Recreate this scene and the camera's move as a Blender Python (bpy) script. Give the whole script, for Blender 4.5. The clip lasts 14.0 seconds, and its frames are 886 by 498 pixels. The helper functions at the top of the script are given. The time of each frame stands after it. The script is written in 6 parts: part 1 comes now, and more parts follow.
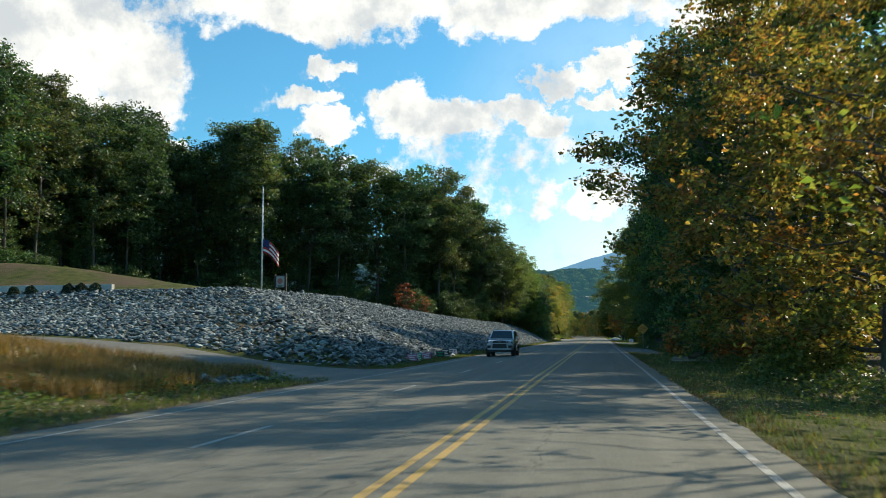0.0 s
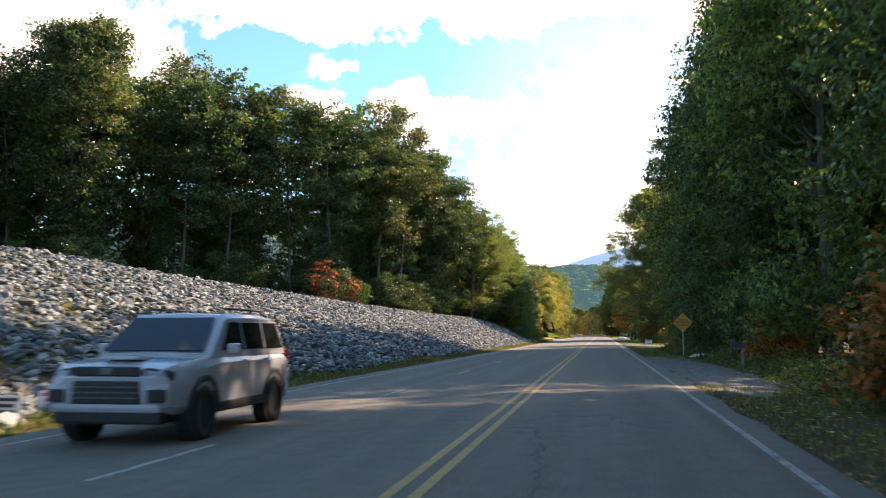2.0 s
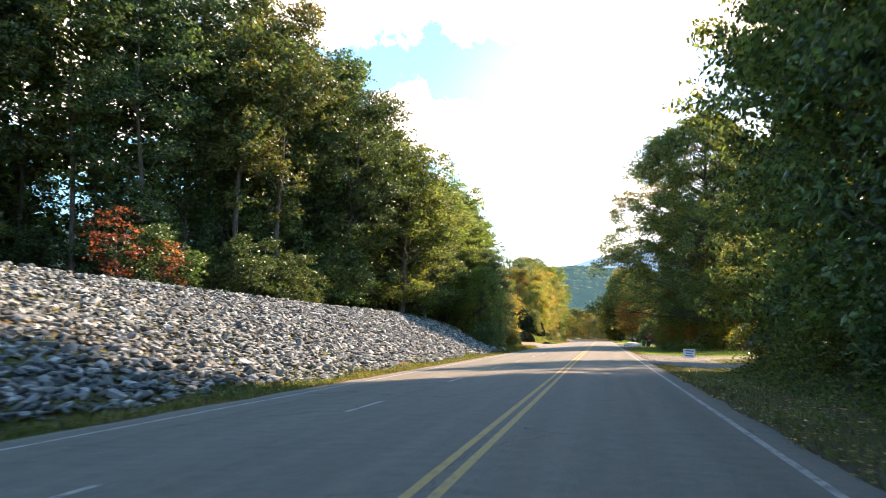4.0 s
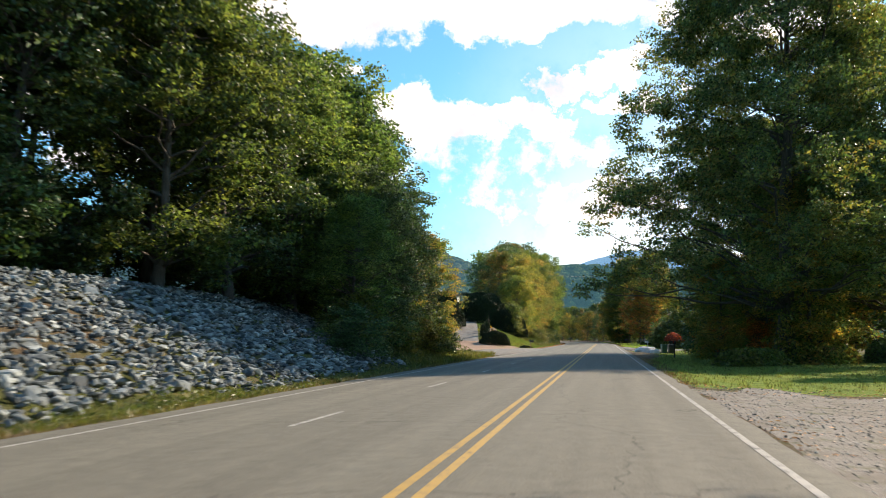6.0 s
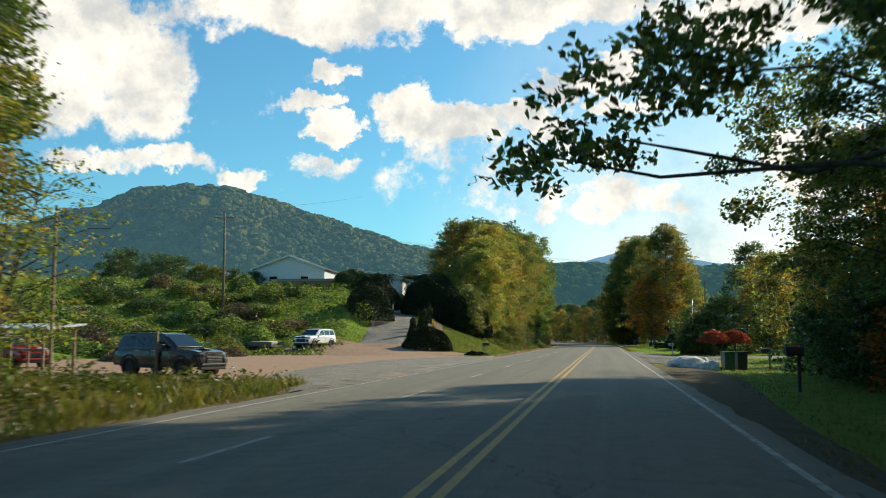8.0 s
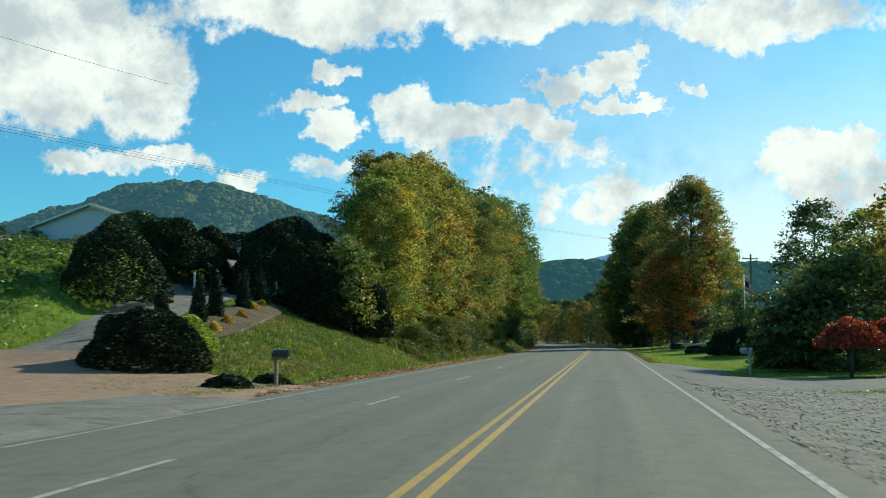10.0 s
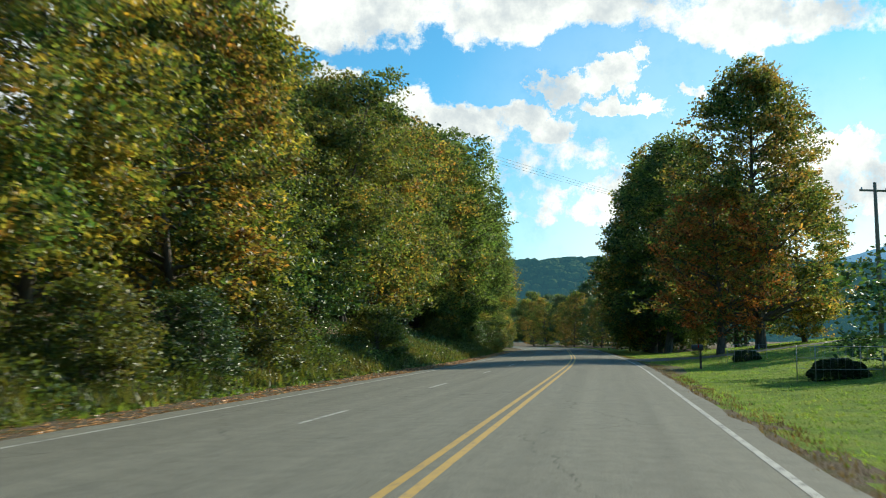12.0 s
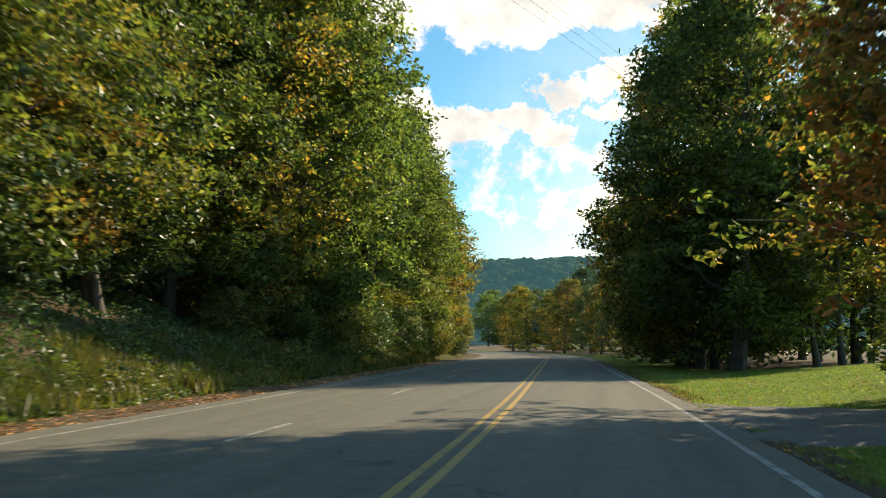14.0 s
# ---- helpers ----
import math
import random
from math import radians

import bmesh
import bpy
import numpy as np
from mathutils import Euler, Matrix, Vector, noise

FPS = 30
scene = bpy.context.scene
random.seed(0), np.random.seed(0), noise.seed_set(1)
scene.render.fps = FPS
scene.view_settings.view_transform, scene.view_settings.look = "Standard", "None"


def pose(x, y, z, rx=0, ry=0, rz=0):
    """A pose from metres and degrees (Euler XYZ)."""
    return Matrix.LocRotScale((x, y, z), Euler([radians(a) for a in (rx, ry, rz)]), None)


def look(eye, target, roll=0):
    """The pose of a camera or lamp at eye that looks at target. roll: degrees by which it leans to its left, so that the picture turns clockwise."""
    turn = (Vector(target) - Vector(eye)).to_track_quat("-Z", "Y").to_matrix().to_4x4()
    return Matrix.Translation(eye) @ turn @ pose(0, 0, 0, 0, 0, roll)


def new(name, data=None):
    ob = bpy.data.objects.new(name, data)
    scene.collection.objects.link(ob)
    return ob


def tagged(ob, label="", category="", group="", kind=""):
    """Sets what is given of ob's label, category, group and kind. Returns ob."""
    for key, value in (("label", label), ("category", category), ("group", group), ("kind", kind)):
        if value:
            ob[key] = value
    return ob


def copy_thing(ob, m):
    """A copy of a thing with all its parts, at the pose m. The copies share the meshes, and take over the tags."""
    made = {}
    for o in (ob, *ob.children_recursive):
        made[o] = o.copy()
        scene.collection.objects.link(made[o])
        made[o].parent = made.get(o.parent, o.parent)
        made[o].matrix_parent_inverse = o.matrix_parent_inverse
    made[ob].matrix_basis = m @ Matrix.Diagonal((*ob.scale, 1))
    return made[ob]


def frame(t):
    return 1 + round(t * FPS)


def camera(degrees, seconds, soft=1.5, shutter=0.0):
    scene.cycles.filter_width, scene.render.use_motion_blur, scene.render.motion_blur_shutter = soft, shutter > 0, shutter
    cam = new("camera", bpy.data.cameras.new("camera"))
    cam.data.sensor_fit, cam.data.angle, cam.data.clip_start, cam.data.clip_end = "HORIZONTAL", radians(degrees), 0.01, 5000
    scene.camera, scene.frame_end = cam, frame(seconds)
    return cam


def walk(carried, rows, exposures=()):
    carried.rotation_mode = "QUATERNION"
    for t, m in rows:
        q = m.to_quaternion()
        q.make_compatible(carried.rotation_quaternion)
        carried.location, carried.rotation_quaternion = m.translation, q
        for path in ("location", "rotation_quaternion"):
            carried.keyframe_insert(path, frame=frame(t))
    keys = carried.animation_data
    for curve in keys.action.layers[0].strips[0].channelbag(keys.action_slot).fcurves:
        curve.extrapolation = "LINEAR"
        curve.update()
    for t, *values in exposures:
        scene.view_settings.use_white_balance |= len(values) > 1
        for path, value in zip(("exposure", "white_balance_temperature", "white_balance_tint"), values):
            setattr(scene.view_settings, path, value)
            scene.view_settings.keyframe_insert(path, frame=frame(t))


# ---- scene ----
cam = camera(50.0, 14.0, soft=0.7, shutter=0.2)
# seconds, x, y, z, turn to the left, tilt upwards, lean
PATH = [
    (0, 0.184, 0.4, 1.389, 9.33, 5.13, 0.05),
    (0.5, 0.133, 13.2, 1.389, 9.35, 5.13, 0.11),
    (1, 0.044, 26, 1.399, 9.38, 5.13, 0.00),
    (1.5, 0.039, 38.7, 1.395, 9.4, 5.1, -0.07),
    (2, -0.057, 52.1, 1.370, 9.43, 5.05, 0.11),
    (2.5, -0.141, 65.4, 1.374, 9.45, 5.05, 0.16),
    (3, -0.195, 78.2, 1.377, 9.45, 5.12, 0.12),
    (3.2, -0.194, 83.4, 1.376, 9.45, 5.15, 0.12),
    (5.3, -0.098, 137.2, 1.361, 9.6, 5.33, -0.22),
    (5.5, -0.076, 142.4, 1.360, 9.6, 5.32, -0.21),
    (6, -0.030, 155.7, 1.372, 9.6, 5.3, -0.21),
    (6.5, 0.042, 169.05, 1.382, 9.63, 5.28, -0.13),
    (7, 0.074, 182.3, 1.378, 9.6, 5.3, -0.16),
    (7.5, -0.027, 195.5, 1.369, 9.62, 5.32, -0.10),
    (8, -0.180, 208.8, 1.382, 9.58, 5.34, -0.13),
    (8.2, -0.200, 214.1, 1.384, 9.55, 5.34, -0.12),
    (10.3, -0.073, 268.6, 1.319, 9.6, 5.4, 0.01),
    (10.5, -0.044, 273.9, 1.324, 9.57, 5.42, 0.02),
    (11, 0.006, 286.9, 1.337, 9.6, 5.43, 0.05),
    (11.5, 0.047, 300.1, 1.335, 9.62, 5.45, -0.00),
    (12, 0.068, 313.5, 1.334, 9.62, 5.47, 0.04),
    (12.5, 0.002, 326.8, 1.307, 9.6, 5.52, -0.03),
    (13, -0.057, 339.9, 1.308, 9.6, 5.55, -0.21),
    (13.5, -0.145, 352.8, 1.308, 9.6, 5.58, -0.39),
    (14, -0.243, 365.4, 1.309, 9.55, 5.6, -0.57),
]
EXPOSE = [(0, 0.25, 7000, 6), (0.6, 0.15, 7100, 8), (1.0, 0.1, 7300, 10), (1.5, 1.05, 8400, 30), (2.0, 1.25, 8700, 32), (2.5, 1.35, 8900, 33), (3.2, 1.7, 9000, 33), (5.3, 1.15, 7750, 23), (6.0, 0.68, 7500, 19), (6.5, 0.7, 7650, 21), (7.0, 0.5, 8200, 21), (7.5, 0.25, 8000, 14), (8.2, 0.16, 7300, 6), (10.3, 0.0, 6500, -5), (11.5, 0.15, 6600, -2), (12.5, 0.3, 7000, 5), (14, 0.5, 8200, 12)]
walk(cam, [(t, pose(x, y, z, 90 + tilt, lean, turn)) for t, x, y, z, turn, tilt, lean in PATH], EXPOSE)

# ---- world and sun ----
SUN_ELEV, SUN_AZ = radians(30), radians(43)      # azimuth measured from +y towards +x
world = bpy.data.worlds.new("sky")
scene.world = world
world.use_nodes = True


class Nodes:
    """A short way of writing node trees."""

    def __init__(self, tree):
        self.tree = tree
        tree.nodes.clear()

    def add(self, kind, ins=None, **props):
        n = self.tree.nodes.new(kind)
        if "operation" in props:
            n.operation = props["operation"]
        if "use_clamp" in props:
            n.use_clamp = props["use_clamp"]
        if "data_type" in props:
            n.data_type = props["data_type"]
        if "blend_type" in props:
            n.blend_type = props["blend_type"]
        if "interpolation_type" in props:
            n.interpolation_type = props["interpolation_type"]
        if "feature" in props:
            n.feature = props["feature"]
        for k, v in (ins or {}).items():
            self.put(n.inputs[k], v)
        return n

    def put(self, socket, v):
        if isinstance(v, bpy.types.NodeSocket):
            self.tree.links.new(v, socket)
        elif isinstance(v, bpy.types.Node):
            self.tree.links.new(v.outputs[0], socket)
        else:
            socket.default_value = v

    def math(self, op, a, b=0.0, clamp=False):
        return self.add("ShaderNodeMath", {0: a, 1: b}, operation=op, use_clamp=clamp).outputs[0]

    def dot(self, v, w):
        return self.add("ShaderNodeVectorMath", {0: v, 1: w}, operation="DOT_PRODUCT").outputs["Value"]

    def noise(self, vec, scale, detail=4.0, rough=0.55, out="Fac"):
        return self.add("ShaderNodeTexNoise", {"Vector": vec, "Scale": scale, "Detail": detail, "Roughness": rough}).outputs[out]

    def ramp(self, fac, stops):
        n = self.add("ShaderNodeValToRGB", {"Fac": fac})
        r = n.color_ramp
        while len(r.elements) < len(stops):
            r.elements.new(0.5)
        for e, (p, c) in zip(r.elements, stops):
            e.position, e.color = p, (c if len(c) == 4 else (*c, 1))
        return n.outputs["Color"]

    def mix(self, fac, a, b, blend="MIX"):
        n = self.add("ShaderNodeMix", data_type="RGBA", blend_type=blend)
        self.put(n.inputs["Factor"], fac)
        self.put(n.inputs[6], a if not isinstance(a, tuple) else (*a[:3], 1))
        self.put(n.inputs[7], b if not isinstance(b, tuple) else (*b[:3], 1))
        return n.outputs[2]

    def smooth(self, v, lo, hi):
        return self.add("ShaderNodeMapRange", {"Value": v, "From Min": lo, "From Max": hi}, interpolation_type="SMOOTHSTEP").outputs[0]


def build_sky():
    n = Nodes(world.node_tree)
    d = n.add("ShaderNodeTexCoord").outputs["Generated"]
    # the cloudy quarter of the sky is laid out on a flat chart whose middle lies a little left of the road
    a, b = radians(9.5), radians(5.3)
    fwd = Vector((-math.sin(a) * math.cos(b), math.cos(a) * math.cos(b), math.sin(b)))
    right = Vector((math.cos(a), math.sin(a), 0))
    up = right.cross(fwd)
    c = n.math("MAXIMUM", n.dot(d, fwd), 0.15)
    u = n.math("DIVIDE", n.dot(d, right), c)
    v = n.math("DIVIDE", n.dot(d, up), c)
    wob = n.noise(d, 14.0, 7, 0.65, "Color")
    sep = n.add("ShaderNodeSeparateXYZ", {0: wob})
    u = n.math("ADD", u, n.math("MULTIPLY", n.math("SUBTRACT", sep.outputs[0], 0.5), 0.13))
    v = n.math("ADD", v, n.math("MULTIPLY", n.math("SUBTRACT", sep.outputs[1], 0.5), 0.10))
    # clouds: middle and half sizes on the chart (hundredths), weight
    clouds = [(-41, 20, 13.5, 8, 1), (-32, 17, 6, 6, .8), (-6, 26.5, 24, 4.6, 1), (16, 27, 16, 3.6, .8), (33, 24.5, 16, 3, .8),
              (0, 13, 6.5, 3.2, 1), (-3, 15, 4.5, 2, .8), (9, 14, 6, 2.1, .9), (11.5, 18, 3.6, 1.8, .9), (16.5, 18.8, 3.4, 1.4, .8),
              (19, 16.3, 4.6, .9, .7), (-14, 15.3, 4, 1.3, .9), (-12, 12.7, 3.8, 1.6, .9), (-11.5, 19, 2.6, 1, .7),
              (20.5, 20, 1.5, 1.2, .7), (26, 17, 1.8, .8, .7), (40, 11.8, 7.5, 1.5, .7), (17, 5, 9, 3.2, .7), (40, 7, 10, 4.5, .7),
              (-34, 8.8, 11, 1.8, .8), (-21, 7.2, 2.4, 1.2, .6), (-13, 8, 4.6, 1.8, .6), (7, 9, 12, 5, .5)]
    total = None
    for x, y, rx, ry, w in clouds:
        p = n.math("DIVIDE", n.math("SUBTRACT", u, x / 100), rx / 100)
        q = n.math("DIVIDE", n.math("SUBTRACT", v, y / 100), ry / 100)
        r = n.math("ADD", n.math("MULTIPLY", p, p), n.math("MULTIPLY", q, q))
        k = n.math("MULTIPLY", n.math("SUBTRACT", 1.45, r, clamp=True), w)
        total = k if total is None else n.math("MAXIMUM", total, k)
    fine = n.noise(d, 20.0, 9, 0.66)
    ahead = n.smooth(n.dot(d, fwd), 0.55, 0.75)
    wide = n.smooth(n.noise(d, 3.2, 3), 0.58, 0.72)
    field = n.add("ShaderNodeMix", {"Factor": ahead, "A": wide, "B": total}, data_type="FLOAT").outputs[0]
    cover = n.smooth(n.math("ADD", field, n.math("MULTIPLY", n.math("SUBTRACT", fine, 0.5), 2.4)), 0.2, 0.75)
    lump = n.noise(d, 15.0, 8, 0.62)
    shade = n.smooth(n.math("ADD", lump, n.math("MULTIPLY", field, 0.12)), 0.46, 0.76)
    white = n.mix(shade, (1.0, 1.0, 1.0), (0.56, 0.61, 0.68))
    up_z = n.dot(d, (0, 0, 1))
    haze = n.math("MULTIPLY", n.math("SUBTRACT", 1.0, n.smooth(up_z, 0.02, 0.36)), n.smooth(n.dot(d, (0.35, 0.93, 0.0)), 0.82, 0.97))
    glare = n.math("MULTIPLY", n.smooth(n.dot(d, (0.07, 0.985, 0.155)), 0.962, 0.998), 0.22)
    cover = n.math("MAXIMUM", cover, n.math("MAXIMUM", n.math("MULTIPLY", haze, 0.85), glare))
    sky = n.add("ShaderNodeTexSky")
    sky.sky_type, sky.sun_disc, sky.sun_elevation, sky.sun_rotation = "NISHITA", False, SUN_ELEV, SUN_AZ
    sky.air_density, sky.dust_density, sky.ozone_density = 1.0, 0.6, 2.0
    blue = n.mix(1.0, sky.outputs[0], (0.39, 0.94, 1.16), "MULTIPLY")
    b1 = n.add("ShaderNodeBackground", {"Color": blue, "Strength": 0.125})
    b2 = n.add("ShaderNodeBackground", {"Color": white, "Strength": 1.0})
    m = n.add("ShaderNodeMixShader", {0: cover, 1: b1, 2: b2})
    n.add("ShaderNodeOutputWorld", {0: m})


build_sky()
sun = new("sun", bpy.data.lights.new("sun", "SUN"))
sun.data.energy, sun.data.angle, sun.data.color = 5.0, radians(0.6), (1.0, 0.91, 0.76)
to_sun = Vector((math.sin(SUN_AZ) * math.cos(SUN_ELEV), math.cos(SUN_AZ) * math.cos(SUN_ELEV), math.sin(SUN_ELEV)))
sun.matrix_world = look((60, 200, 80), Vector((60, 200, 80)) - to_sun)


# ---- materials ----
def material(name, paint):
    """A node material; paint(n, where) returns a dict for the Principled shader, or a shader node."""
    m = bpy.data.materials.new(name)
    m.use_nodes = True
    n = Nodes(m.node_tree)
    where = n.add("ShaderNodeNewGeometry").outputs["Position"]
    made = paint(n, where)
    if isinstance(made, dict):
        bump = made.pop("bump", None)
        if bump:
            made["Normal"] = n.add("ShaderNodeBump", {"Height": bump[0], "Strength": bump[1], "Distance": bump[2]}).outputs[0]
        made = n.add("ShaderNodeBsdfPrincipled", made)
    n.add("ShaderNodeOutputMaterial", {0: made})
    return m


def plain(name, color, rough=0.6, metal=0.0, spread=0.15, scale=6.0, bump=0.1):
    def paint(n, where):
        f = n.noise(where, scale, 5)
        lo = tuple(c * (1 - spread) for c in color)
        hi = tuple(min(1, c * (1 + spread)) for c in color)
        return {"Base Color": n.ramp(f, [(0.3, lo), (0.7, hi)]), "Roughness": rough, "Metallic": metal, "bump": (n.noise(where, scale * 8, 3), bump, 0.01)}
    return material(name, paint)


def asphalt(name, tone):
    def paint(n, where):
        fine = n.noise(where, 60, 3)
        mid = n.noise(where, 3.0, 5, 0.65)
        long = n.add("ShaderNodeMapping", {"Vector": where, "Scale": (1.6, 0.02, 1)})
        lanes = n.noise(long, 1.0, 3)
        base = n.ramp(lanes, [(0.3, [c * 0.86 for c in tone]), (0.7, [c * 1.15 for c in tone])])
        base = n.mix(n.smooth(mid, 0.35, 0.75), base, n.mix(1.0, base, (0.78, 0.78, 0.79), "MULTIPLY"))
        speck = n.ramp(fine, [(0.35, (0.66, 0.66, 0.66)), (0.65, (1.32, 1.32, 1.28))])
        base = n.mix(1.0, base, speck, "MULTIPLY")
        crack = n.add("ShaderNodeTexVoronoi", {"Vector": n.add("ShaderNodeVectorMath", {0: where, 1: n.noise(where, 0.9, 4, 0.6, "Color")}, operation="ADD"), "Scale": 0.16}, feature="DISTANCE_TO_EDGE").outputs["Distance"]
        line = n.smooth(crack, 0.0012, 0.0035)
        base = n.mix(line, n.mix(1.0, base, (0.55, 0.55, 0.55), "MULTIPLY"), base)
        return {"Base Color": base, "Roughness": 0.82, "Specular IOR Level": 0.35, "bump": (fine, 0.6, 0.012)}
    return material(name, paint)


def road_paint(name, color, worn):
    def paint(n, where):
        f = n.noise(where, 5.0, 6, 0.7)
        g = n.noise(where, 55.0, 3)
        wear = n.math("ADD", n.math("MULTIPLY", f, 0.65), n.math("MULTIPLY", g, 0.35))
        col = n.ramp(wear, [(worn, (0.10, 0.10, 0.095)), (worn + 0.08, color)])
        return {"Base Color": col, "Roughness": 0.7, "bump": (g, 0.2, 0.005)}
    return material(name, paint)


def leaf_material(name, tones, glow=0.44, gloss=0.5, rough=0.42):
    """Leaves that let light through; tones from leaf to leaf, a shift from tree to tree."""
    def paint(n, where):
        isle = n.add("ShaderNodeNewGeometry").outputs["Random Per Island"]
        obj = n.add("ShaderNodeObjectInfo")
        patch = n.noise(where, 0.35, 3)
        spray = n.noise(where, 1.9, 2)
        mixf = n.math("ADD", n.math("MULTIPLY", isle, 0.4), n.math("ADD", n.math("MULTIPLY", n.smooth(patch, 0.34, 0.66), 0.38), n.math("MULTIPLY", n.smooth(spray, 0.35, 0.65), 0.22)))
        k = len(tones) - 1
        col = n.ramp(mixf, [(i / k, [2.4 * c for c in t]) for i, t in enumerate(tones)])
        hue = n.add("ShaderNodeHueSaturation", {"Hue": n.math("ADD", 0.485, n.math("MULTIPLY", obj.outputs["Random"], 0.03)), "Saturation": 1.0, "Value": n.math("MULTIPLY", n.math("ADD", 0.8, n.math("MULTIPLY", obj.outputs["Random"], 0.4)), n.math("ADD", 0.3, n.math("MULTIPLY", n.math("FRACT", n.math("MULTIPLY", isle, 37.7)), 1.4))), "Color": col})
        p = n.add("ShaderNodeBsdfPrincipled", {"Base Color": hue.outputs[0], "Roughness": rough, "Specular IOR Level": gloss})
        t = n.add("ShaderNodeBsdfTranslucent", {"Color": n.mix(1.0, hue.outputs[0], (1.7, 1.6, 0.8), "MULTIPLY")})
        return n.add("ShaderNodeMixShader", {0: glow, 1: p, 2: t})
    return material(name, paint)


TURNING_GREEN = leaf_material("leaves_turning_green", [(0.016, 0.033, 0.012), (0.031, 0.055, 0.017), (0.053, 0.073, 0.021), (0.09, 0.088, 0.024), (0.13, 0.08, 0.023)], 0.44)
OAK = leaf_material("leaves_oak", [(0.015, 0.029, 0.012), (0.029, 0.05, 0.017), (0.047, 0.068, 0.021), (0.085, 0.079, 0.023), (0.117, 0.069, 0.021)], 0.38)
GREEN = leaf_material("leaves_green", [(0.016, 0.032, 0.012), (0.032, 0.055, 0.018), (0.052, 0.074, 0.024), (0.09, 0.10, 0.03)], 0.55)
DEEP = leaf_material("leaves_deep_green", [(0.010, 0.024, 0.010), (0.020, 0.042, 0.014), (0.032, 0.056, 0.017), (0.055, 0.075, 0.02)], 0.25)
MIXED = leaf_material("leaves_turning", [(0.016, 0.035, 0.012), (0.03, 0.052, 0.016), (0.062, 0.066, 0.019), (0.118, 0.076, 0.023), (0.16, 0.062, 0.023)], 0.55)
YELLOW = leaf_material("leaves_yellow", [(0.018, 0.038, 0.012), (0.038, 0.06, 0.016), (0.08, 0.083, 0.021), (0.14, 0.107, 0.024), (0.17, 0.078, 0.021)], 0.48)
ORANGE = leaf_material("leaves_orange", [(0.025, 0.036, 0.013), (0.072, 0.053, 0.017), (0.136, 0.06, 0.019), (0.17, 0.051, 0.019), (0.119, 0.036, 0.017)], 0.55)
RED = leaf_material("leaves_red", [(0.054, 0.011, 0.008), (0.096, 0.018, 0.013), (0.126, 0.033, 0.018)])
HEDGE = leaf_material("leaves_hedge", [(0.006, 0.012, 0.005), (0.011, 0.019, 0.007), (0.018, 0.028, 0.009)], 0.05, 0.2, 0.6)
FOREST = leaf_material("leaves_forest", [(0.008, 0.018, 0.009), (0.016, 0.034, 0.014), (0.027, 0.048, 0.017), (0.048, 0.064, 0.02)], 0.36)
FOREST_TURNING = leaf_material("leaves_forest_turning", [(0.009, 0.02, 0.010), (0.019, 0.038, 0.015), (0.036, 0.054, 0.018), (0.064, 0.068, 0.021), (0.085, 0.055, 0.02)], 0.3)
RUST = leaf_material("leaves_rust_red", [(0.045, 0.016, 0.011), (0.09, 0.028, 0.017), (0.11, 0.042, 0.021)])
GRASS = leaf_material("grass_blades", [(0.034, 0.070, 0.012), (0.060, 0.104, 0.017), (0.090, 0.118, 0.024), (0.135, 0.128, 0.034)], 0.4)
VERGE = leaf_material("verge_blades", [(0.019, 0.031, 0.009), (0.037, 0.053, 0.012), (0.062, 0.065, 0.019), (0.099, 0.081, 0.031)], 0.35)
STRAW = leaf_material("orange_straw", [(0.03, 0.022, 0.010), (0.075, 0.045, 0.016), (0.12, 0.072, 0.024), (0.05, 0.045, 0.015)], 0.25)
DRY = leaf_material("dry_grass_blades", [(0.025, 0.022, 0.009), (0.053, 0.037, 0.016), (0.081, 0.056, 0.025), (0.037, 0.037, 0.012)], 0.3)
AUTUMN = leaf_material("leaves_autumn_maple", [(0.026, 0.041, 0.012), (0.054, 0.065, 0.018), (0.082, 0.082, 0.022), (0.121, 0.092, 0.024), (0.151, 0.078, 0.023), (0.127, 0.05, 0.019)], 0.5)
WEEDS = leaf_material("weeds", [(0.022, 0.037, 0.010), (0.037, 0.056, 0.012), (0.068, 0.071, 0.019), (0.099, 0.081, 0.025)], 0.35)


def bark_paint(n, where):
    long = n.add("ShaderNodeMapping", {"Vector": where, "Scale": (9, 9, 1.6)})
    f = n.noise(long, 1.0, 6, 0.7)
    return {"Base Color": n.ramp(f, [(0.3, (0.035, 0.028, 0.022)), (0.55, (0.11, 0.092, 0.075)), (0.75, (0.2, 0.18, 0.155))]), "Roughness": 0.9, "bump": (f, 0.8, 0.04)}


BARK = material("bark", bark_paint)
ASPHALT = asphalt("asphalt", (0.168, 0.162, 0.130))
DRIVE = asphalt("driveway_asphalt", (0.16, 0.152, 0.132))
YELLOW_PAINT = road_paint("yellow_road_paint", (0.46, 0.29, 0.07), 0.39)
WHITE_PAINT = road_paint("white_road_paint", (0.40, 0.39, 0.35), 0.43)


